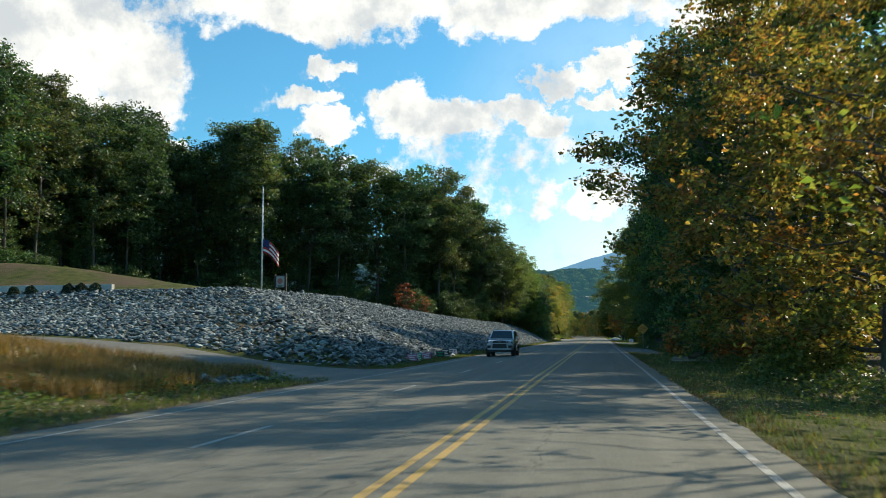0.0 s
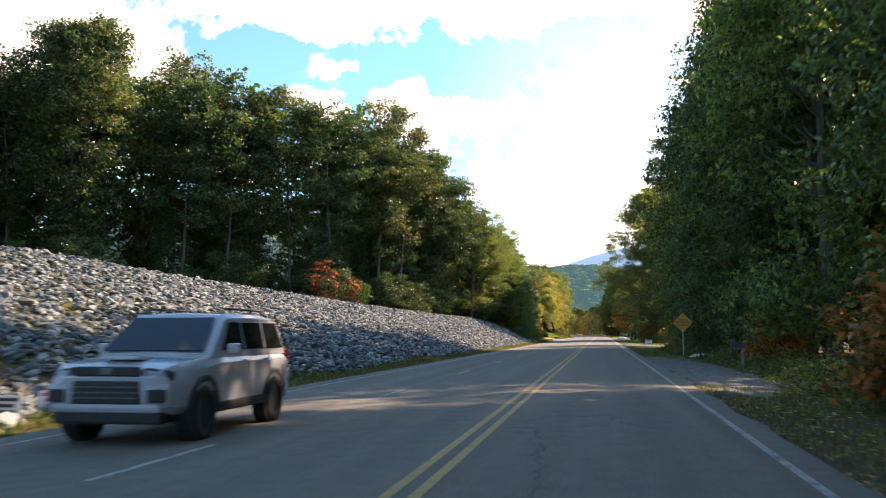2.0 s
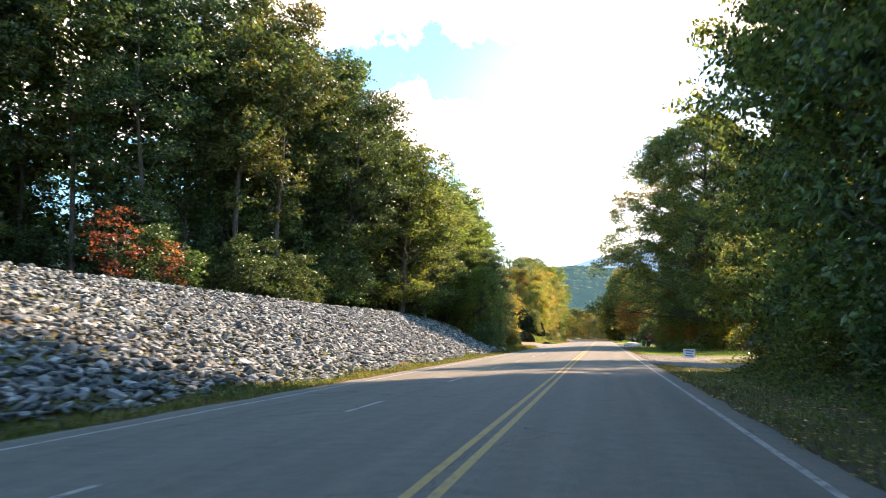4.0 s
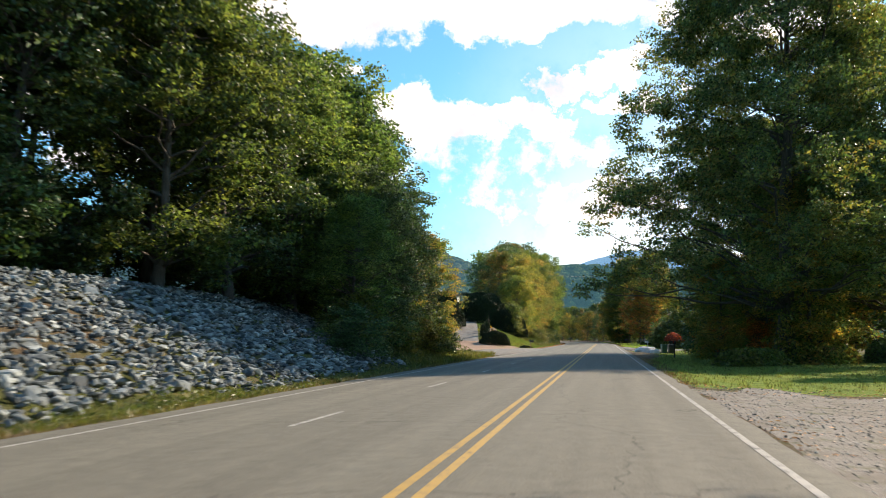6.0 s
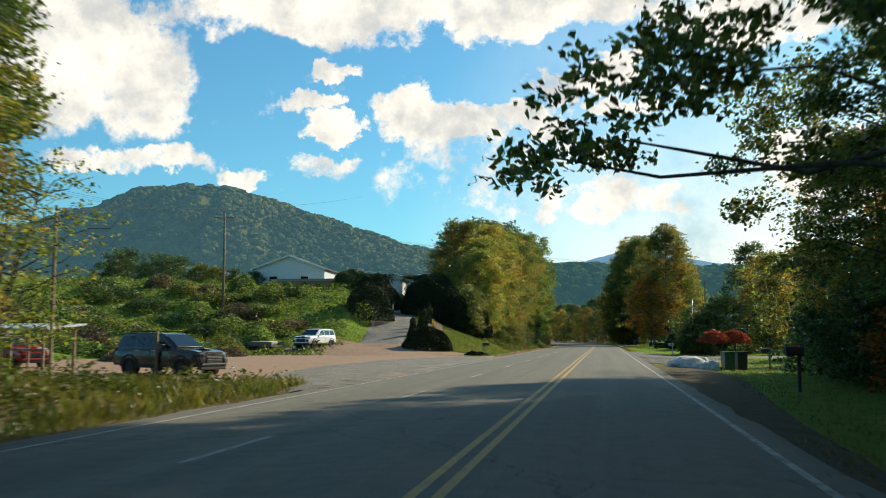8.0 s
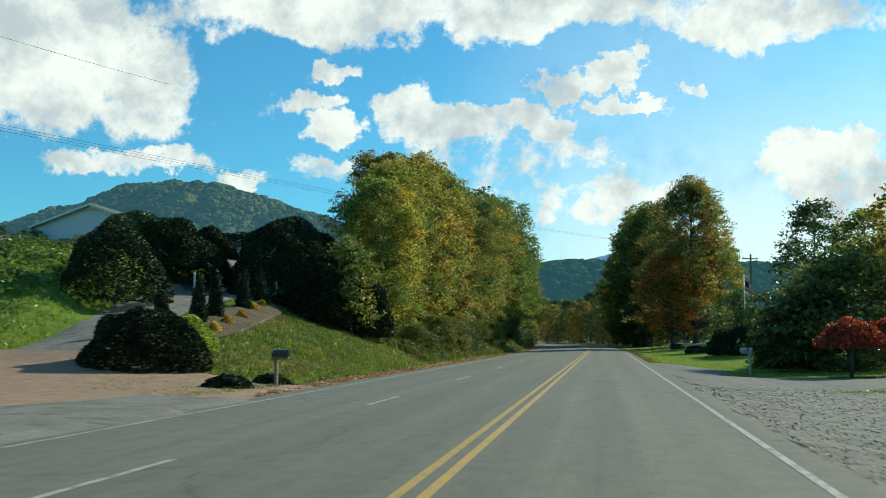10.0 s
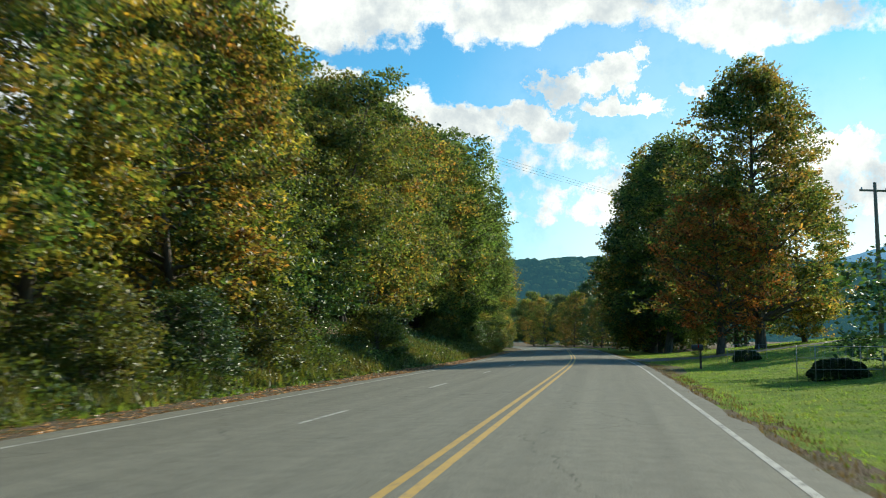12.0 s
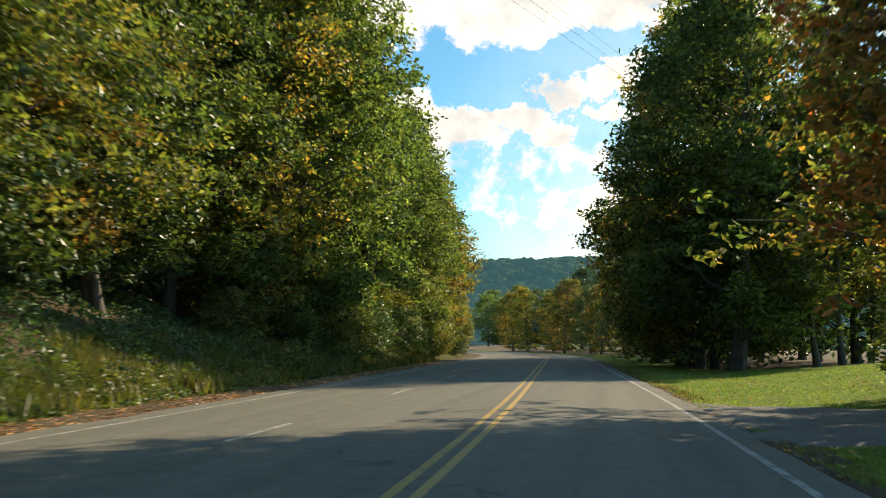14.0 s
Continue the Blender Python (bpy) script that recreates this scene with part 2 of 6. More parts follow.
def ground_paint(n, where):
    big = n.noise(where, 0.12, 4)
    mid = n.noise(where, 1.1, 6, 0.65)
    fine = n.noise(where, 22, 4, 0.7)
    g = n.ramp(mid, [(0.3, (0.045, 0.05, 0.018)), (0.5, (0.075, 0.085, 0.024)), (0.7, (0.13, 0.115, 0.04))])
    soil = n.ramp(fine, [(0.3, (0.06, 0.042, 0.026)), (0.7, (0.17, 0.125, 0.08))])
    base = n.mix(n.smooth(n.math("ADD", big, n.math("MULTIPLY", mid, 0.35)), 0.62, 0.82), g, soil)
    base = n.mix(0.5, base, n.mix(1.0, base, n.ramp(fine, [(0.3, (0.5, 0.5, 0.5)), (0.7, (1.5, 1.45, 1.4))]), "MULTIPLY"))
    return {"Base Color": base, "Roughness": 0.95, "Specular IOR Level": 0.1, "bump": (fine, 0.6, 0.06)}


def litter_paint(n, where):
    fine = n.noise(where, 16, 5, 0.75)
    mid = n.noise(where, 0.8, 4)
    a = n.ramp(fine, [(0.3, (0.03, 0.02, 0.012)), (0.5, (0.10, 0.065, 0.035)), (0.68, (0.22, 0.13, 0.06))])
    return {"Base Color": n.mix(n.smooth(mid, 0.45, 0.65), a, n.mix(1.0, a, (0.6, 0.8, 0.5), "MULTIPLY")), "Roughness": 0.95, "bump": (fine, 0.8, 0.08)}


def gravel_paint(n, where):
    v = n.add("ShaderNodeTexVoronoi", {"Vector": where, "Scale": 46.0})
    mid = n.noise(where, 0.7, 5)
    a = n.ramp(v.outputs["Color"], [(0.1, (0.09, 0.085, 0.075)), (0.9, (0.30, 0.28, 0.245))])
    a = n.mix(n.smooth(mid, 0.42, 0.62), a, n.mix(0.55, a, (0.13, 0.108, 0.082)))
    weed = n.math("MULTIPLY", n.smooth(n.noise(where, 1.7, 5, 0.7), 0.54, 0.64), 0.75)
    return {"Base Color": n.mix(weed, a, (0.075, 0.085, 0.028)), "Roughness": 0.95, "bump": (v.outputs["Distance"], 0.45, 0.015)}


def red_dirt_paint(n, where):
    f = n.noise(where, 2.2, 6, 0.7)
    return {"Base Color": n.ramp(f, [(0.3, (0.19, 0.15, 0.11)), (0.5, (0.32, 0.19, 0.115)), (0.75, (0.36, 0.27, 0.19))]), "Roughness": 0.95, "bump": (n.noise(where, 14, 5), 0.7, 0.06)}


def stone_paint(n, where):
    isle = n.add("ShaderNodeNewGeometry").outputs["Random Per Island"]
    rnd = n.math("FRACT", n.math("ADD", isle, n.add("ShaderNodeObjectInfo").outputs["Random"]))
    f = n.noise(where, 9, 5, 0.65)
    c = n.ramp(rnd, [(0.0, (0.052, 0.066, 0.07)), (0.5, (0.155, 0.182, 0.178)), (0.85, (0.285, 0.32, 0.305)), (1.0, (0.46, 0.50, 0.475))])
    return {"Base Color": n.mix(1.0, c, n.ramp(f, [(0.3, (0.72, 0.72, 0.74)), (0.7, (1.1, 1.1, 1.08))]), "MULTIPLY"), "Roughness": 0.85, "bump": (f, 0.4, 0.03)}


def lawn_paint(n, where):
    mid = n.noise(where, 0.9, 6, 0.65)
    fine = n.noise(where, 26, 4, 0.75)
    g = n.ramp(mid, [(0.28, (0.085, 0.14, 0.025)), (0.5, (0.15, 0.225, 0.036)), (0.72, (0.22, 0.24, 0.052))])
    return {"Base Color": n.mix(0.6, g, n.mix(1.0, g, n.ramp(fine, [(0.3, (0.45, 0.5, 0.4)), (0.7, (1.5, 1.45, 1.3))]), "MULTIPLY")), "Roughness": 0.95, "Specular IOR Level": 0.1, "bump": (fine, 0.8, 0.06)}


def shoulder_paint(n, where):
    fine = n.noise(where, 30, 5, 0.75)
    mid = n.noise(where, 1.4, 5, 0.65)
    a = n.ramp(fine, [(0.32, (0.055, 0.042, 0.03)), (0.5, (0.13, 0.10, 0.07)), (0.68, (0.26, 0.21, 0.155))])
    return {"Base Color": n.mix(n.smooth(mid, 0.5, 0.62), a, n.mix(0.7, a, (0.09, 0.09, 0.03))), "Roughness": 0.95, "Specular IOR Level": 0.1, "bump": (fine, 0.8, 0.05)}


SHOULDER = material("dirt_shoulder", shoulder_paint)
LAWN = material("mown_lawn", lawn_paint)
GROUND, LITTER, GRAVEL, RED_DIRT, STONE = (material(k, f) for k, f in (("ground_soil_and_grass", ground_paint), ("leaf_litter", litter_paint), ("gravel", gravel_paint), ("red_dirt", red_dirt_paint), ("grey_stone", stone_paint)))


# ---- mesh helpers ----
def mesh_of(name, verts, faces, mat, smooth=False):
    """A mesh from arrays of corners and of faces (all with the same number of corners)."""
    verts, faces = np.asarray(verts, float).reshape(-1, 3), np.asarray(faces, int)
    me = bpy.data.meshes.new(name)
    k = faces.shape[1]
    me.vertices.add(len(verts))
    me.vertices.foreach_set("co", verts.ravel())
    me.loops.add(faces.size)
    me.loops.foreach_set("vertex_index", faces.ravel())
    me.polygons.add(len(faces))
    me.polygons.foreach_set("loop_start", np.arange(len(faces)) * k)
    me.polygons.foreach_set("loop_total", np.full(len(faces), k))
    me.polygons.foreach_set("use_smooth", np.full(len(faces), smooth))
    me.materials.append(mat)
    me.update(calc_edges=True)
    return me


def part(name, me, parent=None, label=""):
    """Links a mesh, or a bmesh's mesh, as one object under a thing or a part."""
    ob = new(name, me)
    ob.parent = parent
    return tagged(ob, label)


def bm_mesh(name, bm, mat, smooth=False):
    me = bpy.data.meshes.new(name)
    bm.normal_update()
    for f in bm.faces:
        f.smooth = smooth
    bm.to_mesh(me)
    bm.free()
    me.materials.append(mat)
    return me


def box(name, size, at, mat, parent=None, label="", bevel=0.01, turn=(0, 0, 0), taper=1.0):
    """A box with softened edges; at is its middle, taper narrows its top."""
    bm = bmesh.new()
    bmesh.ops.create_cube(bm, size=1)
    for v in bm.verts:
        k = taper if v.co.z > 0 else 1
        v.co = Vector((v.co.x * size[0] * k, v.co.y * size[1] * k, v.co.z * size[2]))
    if bevel:
        bmesh.ops.bevel(bm, geom=bm.edges[:], offset=min(bevel, min(size) * 0.4), segments=2, profile=0.6, affect="EDGES")
    bm.transform(pose(*at, *turn))
    return part(name, bm_mesh(name, bm, mat), parent, label)


def tube(points, radii, sides=7):
    """Corners and four-sided faces of a bent, tapering tube."""
    pts = np.asarray(points, float)
    verts, faces = [], []
    ang = np.linspace(0, 2 * np.pi, sides, endpoint=False)
    for i, p in enumerate(pts):
        d = pts[min(i + 1, len(pts) - 1)] - pts[max(i - 1, 0)]
        d = d / (np.linalg.norm(d) + 1e-9)
        a = np.cross(d, (0.0, 0.0, 1.0) if abs(d[2]) < 0.9 else (1.0, 0.0, 0.0))
        a /= np.linalg.norm(a)
        b = np.cross(d, a)
        verts.append(p + radii[i] * (np.outer(np.cos(ang), a) + np.outer(np.sin(ang), b)))
    for i in range(len(pts) - 1):
        for j in range(sides):
            k = (j + 1) % sides
            faces.append((i * sides + j, i * sides + k, (i + 1) * sides + k, (i + 1) * sides + j))
    return np.concatenate(verts), np.array(faces)


def join_arrays(pieces):
    vs, fs, n = [], [], 0
    for v, f in pieces:
        vs.append(v)
        fs.append(np.asarray(f) + n)
        n += len(v)
    return np.concatenate(vs), np.concatenate(fs)


def pipe(name, points, radii, mat, parent=None, label="", sides=10):
    v, f = tube(points, radii, sides)
    n = len(v)
    bm = bmesh.new()
    bv = [bm.verts.new(c) for c in v]
    for q in f:
        bm.faces.new([bv[i] for i in q])
    bm.faces.new(bv[:sides][::-1])
    bm.faces.new(bv[n - sides:])
    bmesh.ops.recalc_face_normals(bm, faces=bm.faces[:])
    return part(name, bm_mesh(name, bm, mat, True), parent, label)


# ---- the lie of the land ----
def road_mid(y):
    """How far the road has swung to the left at y."""
    y = np.asarray(y, float)
    a = np.clip(y - 355, 0, 40)
    s = -0.045 / 80 * a * a - 0.045 * np.clip(y - 395, 0, None)
    return s - 0.003 * np.clip(y - 455, 0, 100) ** 2 - 0.6 * np.clip(y - 555, 0, None)


def road_z(off):
    return -0.02 * np.abs(off + 1.8)


def land(x, y):
    """Height of the ground."""
    x, y = np.asarray(x, float), np.asarray(y, float)
    o = x - road_mid(y)
    # verge on the right
    r = np.clip(o - 2.3, 0, None)
    z = np.where(o > 2.0, -0.12 - 0.055 * np.clip(r, 0, 4.5) + 0.012 * np.clip(r - 5, 0, 60), -0.32)
    climb = np.interp(y, [322, 340, 352, 375, 400, 430], [0, 0.075, 0.085, 0.13, 0.10, 0.03])
    z = z + climb * np.clip(r - 1, 0, 16)
    # left: verge, drive, bank of stones
    u = np.clip(-8.7 - o, 0, None)
    low = -0.18 - 0.03 * np.clip(u, 0, 1.2) + np.interp(u, [0, 2, 6, 12, 19, 40, 60], [0, 0, 0.25, 1.0, 1.4, 2.0, 2.5]) * np.clip((66 - y) / 12, 0, 1)
    low = low + 0.25 * np.exp(-((x + 20) / 6) ** 2 - ((y - 27) / 5) ** 2)
    ytoe = np.interp(x, [-70, -48, -31, -20, -12.5, -10.3], [60, 54, 50, 45.5, 43, 46])
    top = np.interp(y, [30, 45, 60, 90, 115, 140, 170, 190, 206, 222, 238], [4.0, 4.2, 4.5, 4.9, 4.5, 4.0, 3.6, 3.5, 3.1, 1.4, 0.25])
    wide = np.interp(y, [60, 110, 170, 210, 240], [14.5, 14.5, 10.5, 7.5, 6])
    dist = np.clip(np.minimum(-10.2 - o, (y - ytoe) * 0.9), 0, None)
    k = np.clip(dist / wide, 0, 1)
    bank = (top - low) * (k * 1.06 - 0.06 * k * k) + 0.05 * np.clip(dist - wide, 0, 40) * np.interp(y, [200, 235], [1, 0])
    left = low + bank
    left = left + 3.2 * np.exp(-((x + 62) / 17) ** 2 - ((y - 90) / 10) ** 2)
    # clearing, hill and banks further on
    lot = np.clip((y - 226) / 14, 0, 1)
    v = np.clip(-10.8 - o, 0, None)
    rise = np.interp(y - 0.5 * np.clip(v - 7, 0, 10), [283, 290, 297, 303, 310, 330, 420, 480, 560], [0, 0.18, 0.58, 0.82, 0.95, 1, 0.8, 0.5, 0.2])
    # the drive to the house lies on a level shelf cut into the hill
    vd = 9.2 + (y - 291) * 0.135
    d = v - vd
    shelf = 0.44 * (vd - 3.4) + 0.1 * np.clip(d + 3.4, 0, 5.4) + 1.3 * np.clip(d - 2.0, 0, None)
    cut = np.where(d > -3.4, np.minimum(0.44 * v, shelf), 0.44 * v)
    k = np.clip((y - 288) / 8, 0, 1) * np.clip((334 - y) / 12, 0, 1)
    hill = np.minimum(cut * k + 0.44 * v * (1 - k), 7.6) * rise
    side = np.clip(0.15 * (-31 - o), 0, 9) * np.clip((y - 215) / 30, 0, 1) * (1 - 0.75 * rise)
    left = left * (1 - lot) + lot * (-0.18 + hill + side)
    z = np.where(o < -8.6, left, z)
    inside = (o > -8.3) & (o < 2.1)
    return np.where(inside, -0.32, z)


def grid_lines(spec):
    out = [spec[0][0]]
    for a, b, step in spec:
        k = max(1, int(round((b - a) / step)))
        out += list(np.linspace(a, b, k + 1)[1:])
    return np.array(out)


def build_ground():
    xs = grid_lines([(-4800, -400, 550), (-400, -120, 28), (-120, -50, 3), (-50, -12, 0.9), (-12, -8.4, 0.3), (-8.4, 2.2, 2.12), (2.2, 8.2, 0.5), (8.2, 40.2, 2), (40.2, 120, 8), (120, 400, 28), (400, 4800, 550)])
    ys = grid_lines([(-1500, -80, 142), (-80, -10, 7), (-10, 450, 1.5), (450, 620, 5), (620, 1200, 60), (1200, 4900, 370)])
    X, Y = np.meshgrid(xs, ys)
    Y2 = np.clip(Y, -80, 640)
    X = X + road_mid(Y2) * np.clip(1.6 - np.abs(X) / 60, 0, 1)
    Z = land(X, Y2)
    rng = np.random.default_rng(4)
    o = X - road_mid(Y2)
    rough = np.clip(np.minimum(np.abs(o - 2.3), np.abs(o + 9)) / 3, 0, 1) * np.where(o > 2.3, 0.0, np.where(o < -9, 1.0, 0))
    Z = Z + rough * rng.normal(0, 0.035, Z.shape)
    far = np.clip((np.maximum(np.abs(X) - 90, np.maximum(Y - 560, 0))) / 250, 0, 1)
    Z = Z * (1 - far) - 1.0 * far
    nx, ny = len(xs), len(ys)
    idx = np.arange(nx * ny).reshape(ny, nx)
    F = np.stack([idx[:-1, :-1], idx[:-1, 1:], idx[1:, 1:], idx[1:, :-1]], -1).reshape(-1, 4)
    me = mesh_of("ground", np.stack([X, Y, Z], -1), F, GROUND, True)
    me.materials.append(LITTER)
    cx, cy = X.ravel()[F].mean(1), Y.ravel()[F].mean(1)
    co = cx - road_mid(cy)
    wob = 1.2 * np.sin(cy * 0.35) + 0.8 * np.sin(cy * 0.93 + 1)
    woods = ((co > 6.5 + wob) & (cy < 150)) | ((cx < np.interp(cy, [98, 135, 157, 169, 195, 214, 224], [-76, -69, -49, -29, -24.5, -19, -15.5]) + wob) & (cy > 98) & (cy < 215)) | ((co < -12 + wob * 0.5) & (cy > 212) & (cy < 236)) | ((co < -12.5 + wob * 0.5) & (co > -21 + wob) & (cy > 318)) | ((co < -12.5) & (cy > 360)) | ((co > 9 + wob) & (cy > 420))
    me.materials.append(LAWN)
    lawn = ~woods & (((co > 2.2) & (cy > 186) & (cy < 300) & (co < 24 + wob)) | ((co > 2.6 + 0.3 * wob) & (cy > 304) & (co < 60)) | ((co < -21 + wob) & (cy > 252) & (cy < 360)))
    me.materials.append(SHOULDER)
    dirt = (((co < -8.3) & (co > -9.7 - 0.6 * (cy > 284) + 0.3 * wob) & ((cy < 45) | (cy > 200))) | ((co > 1.9) & (co < 2.8 + 0.2 * wob) & (cy > 60)))
    me.polygons.foreach_set("material_index", np.where(dirt, 3, np.where(lawn, 2, woods.astype(int))))
    tagged(new("ground", me), "rolling ground of grass, soil and fallen leaves", "ground", kind="structure")


build_ground()


def strip(name, a, b, y0, y1, mat, lift, step=3.0, parent=None, label="", wave=0.0):
    """A strip along the road between the offsets a and b."""
    ys = np.linspace(y0, y1, max(2, int((y1 - y0) / step) + 1))
    cols = [a, b] if b < -1.8 or a > -1.8 else [a, -1.8, b]
    if b - a > 3:
        cols = sorted(set(list(np.linspace(a, b, 8)) + [-1.8]))
    V = [[road_mid(y) + c + (wave * (math.sin(y * 1.7) + math.sin(y * 4.1)) if c in (a, b) and wave else 0), y, road_z(c) + lift] for y in ys for c in cols]
    k = len(cols)
    F = [(i * k + j, i * k + j + 1, (i + 1) * k + j + 1, (i + 1) * k + j) for i in range(len(ys) - 1) for j in range(k - 1)]
    return part(name, mesh_of(name, V, F, mat, True), parent, label)


road = strip("road", -8.7, 2.4, -60, 760, ASPHALT, 0.0, 2.0, wave=0.05)
tagged(road, "worn grey asphalt three-lane road with painted lines", "road", kind="structure")
for off in (-1.872, -1.628):
    strip("centre_line", off - 0.055, off + 0.055, -60, 760, YELLOW_PAINT, 0.004, parent=road, label="worn yellow centre line")
for off in (-8.02, 1.93):
    strip("edge_line", off - 0.055, off + 0.055, -60, 760, WHITE_PAINT, 0.004, parent=road, label="worn white edge line")
for k in range(-4, 46):
    y = 12.06 + 12.19 * k
    strip("lane_dash", -5.08, -4.97, y, y + 3.05, WHITE_PAINT, 0.004, 1.5, parent=road)


def ribbon(name, mids, widths, mat, lift, label, category, step=1.0):
    """A drive laid on the ground along a bent middle line."""
    mids = np.array(mids, float)
    seg = np.r_[0, np.cumsum(np.hypot(*np.diff(mids, axis=0).T))]
    s = np.arange(0, seg[-1], step)
    px, py, w = np.interp(s, seg, mids[:, 0]), np.interp(s, seg, mids[:, 1]), np.interp(s, seg, widths)
    for _ in range(4):
        px[1:-1], py[1:-1] = (px[:-2] + px[1:-1] * 2 + px[2:]) / 4, (py[:-2] + py[1:-1] * 2 + py[2:]) / 4
    dx, dy = np.gradient(px), np.gradient(py)
    ln = np.hypot(dx, dy)
    nx, ny = -dy / ln, dx / ln
    rng = np.random.default_rng(len(name))
    cols = np.r_[-0.6, np.linspace(-0.5, 0.5, 9), 0.6]
    V = []
    for i in range(len(s)):
        e = 1 + rng.normal(0, 0.02)
        for c in cols:
            x, y = px[i] + nx[i] * w[i] * c * e, py[i] + ny[i] * w[i] * c * e
            near = np.array([[0, 0], [.3, 0], [-.3, 0], [0, .5], [0, -.5]]) * (1 if x < 0 else 0)
            V.append((x, y, float(np.max(land(x + near[:, 0], y + near[:, 1]))) + (lift if abs(c) < 0.49 else lift * 0.6 if abs(c) < 0.51 else -0.015)))
    k = len(cols)
    F = [(i * k + j, (i + 1) * k + j, (i + 1) * k + j + 1, i * k + j + 1) for i in range(len(s) - 1) for j in range(k - 1)]
    return tagged(new(name, mesh_of(name, V, F, mat, False)), label, category, kind="structure")


ribbon("driveway", [(-2, 37.5), (-8.6, 37.3), (-14, 38.2), (-22, 41.2), (-34, 45.5), (-60, 52)], [13, 10, 7.5, 7, 7, 7], DRIVE, 0.06, "grey asphalt driveway climbing beside the stone bank", "driveway")
ribbon("gravel_pull_off", [(3.4, 76), (3.7, 80), (3.9, 92), (4.0, 104), (3.2, 114)], [0.8, 2.4, 3.8, 3.2, 0.8], GRAVEL, 0.022, "worn gravel pull-off beside the road", "gravel")
ribbon("gravel_drive", [(-3, 164), (2.2, 164), (6, 163), (14, 162), (40, 161)], [12, 10, 7, 5.5, 5], GRAVEL, 0.022, "grey gravel drive entrance at the road", "driveway")
ribbon("gravel_drive", [(-3, 180), (2.2, 180), (6, 181), (14, 184), (40, 190)], [13, 10, 7, 5, 5], GRAVEL, 0.022, "grey gravel drive entrance at the road", "driveway")
ribbon("gravel_apron", [(5.2, 154), (5.0, 160), (5.0, 170), (5.2, 180), (5.0, 188)], [1.0, 5.0, 4.4, 5.0, 1.0], GRAVEL, 0.014, "worn gravel strip between the drive entrances", "gravel")
ribbon("dirt_lot", [(-19, 238), (-19, 260), (-19, 285), (-17, 292)], [20, 22, 20, 14], RED_DIRT, 0.09, "reddish dirt and gravel parking lot", "parking lot")
ribbon("gravel_lot_edge", [(-6.5, 236), (-9.5, 243), (-11, 256), (-11, 272), (-9, 283)], [5, 7, 8, 8, 5], GRAVEL, 0.12, "grey gravel edge of the parking lot", "gravel")
ribbon("gravel_drive", [(-5, 271), (-10, 276), (-15.5, 283), (-19.8, 291), (-22.1, 307), (-24.3, 322), (-30, 334)], [9, 8, 5, 3.4, 3.4, 3.6, 3.6], GRAVEL, 0.07, "steep gravel drive climbing to the house", "driveway")
ribbon("mulch_bed", [(-16.6, 298), (-17.1, 302), (-17.7, 306), (-18.3, 310), (-18.6, 312)], [1.0, 1.7, 1.7, 1.6, 0.8], LITTER, 0.05, "brown mulch bed along the drive", "flower bed")
ribbon("gravel_shoulder", [(3.6, 268), (4.6, 276), (5.6, 284), (6.6, 292)], [2.0, 4.2, 6.4, 8.4], GRAVEL, 0.018, "rough gravel shoulder with dead leaves", "gravel")
ribbon("dirt_shoulder", [(2.5, 216), (2.8, 228), (3.3, 240), (3.9, 252), (3.6, 264)], [0.5, 1.2, 2.3, 3.4, 2.4], SHOULDER, 0.018, "bare brown dirt between the road and the grass", "shoulder")
ribbon("dirt_shoulder", [(2.5, 352), (2.9, 358), (3.1, 366), (2.6, 376)], [0.4, 1.5, 2.0, 0.6], SHOULDER, 0.018, "bare grey dirt shoulder beside the lawn", "shoulder")
ribbon("side_drive", [(-1, 386), (2.2, 384.5), (5, 382.8), (8, 380.8), (14, 379), (34, 378)], [9, 8, 5, 3.2, 3.0, 3.0], DRIVE, 0.05, "grey asphalt drive climbing past the lawn trees", "driveway")
ribbon("drive_apron", [(2.2, 300), (3.2, 306), (3.8, 311), (3.2, 319)], [2.0, 4.2, 3.8, 1.0], DRIVE, 0.02, "worn asphalt apron beside the drive entrance", "driveway")
ribbon("paved_drive", [(-3, 296.5), (2.3, 297), (6, 298), (14, 300), (45, 304)], [17, 14, 9, 6, 6], DRIVE, 0.03, "grey asphalt drive entrance with gravel edges", "driveway")


# ---- trees ----
def leaf_quads(rng, mids, size, droop=0.3):
    """Small bent leaf clumps, one at each place of mids: two triangles sharing a crease."""
    n = len(mids)
    a = rng.normal(size=(n, 3))
    a[:, 2] *= 0.6
    a /= np.linalg.norm(a, axis=1)[:, None]
    b = rng.normal(size=(n, 3))
    b -= a * np.sum(a * b, 1)[:, None]
    b /= np.linalg.norm(b, axis=1)[:, None]
    c = np.cross(a, b)
    s = size * rng.uniform(0.55, 1.3, n)[:, None]
    V = np.stack([mids - a * s * 0.55, mids + b * s * 0.34 + c * s * 0.14, mids + a * s * 0.6 - np.array([0, 0, droop]) * s * 0.4, mids - b * s * 0.34 + c * s * 0.14], 1).reshape(-1, 3)
    i = np.arange(n)[:, None] * 4
    return V, np.concatenate([i + [[0, 1, 2]], i + [[0, 2, 3]]], 1).reshape(-1, 3)


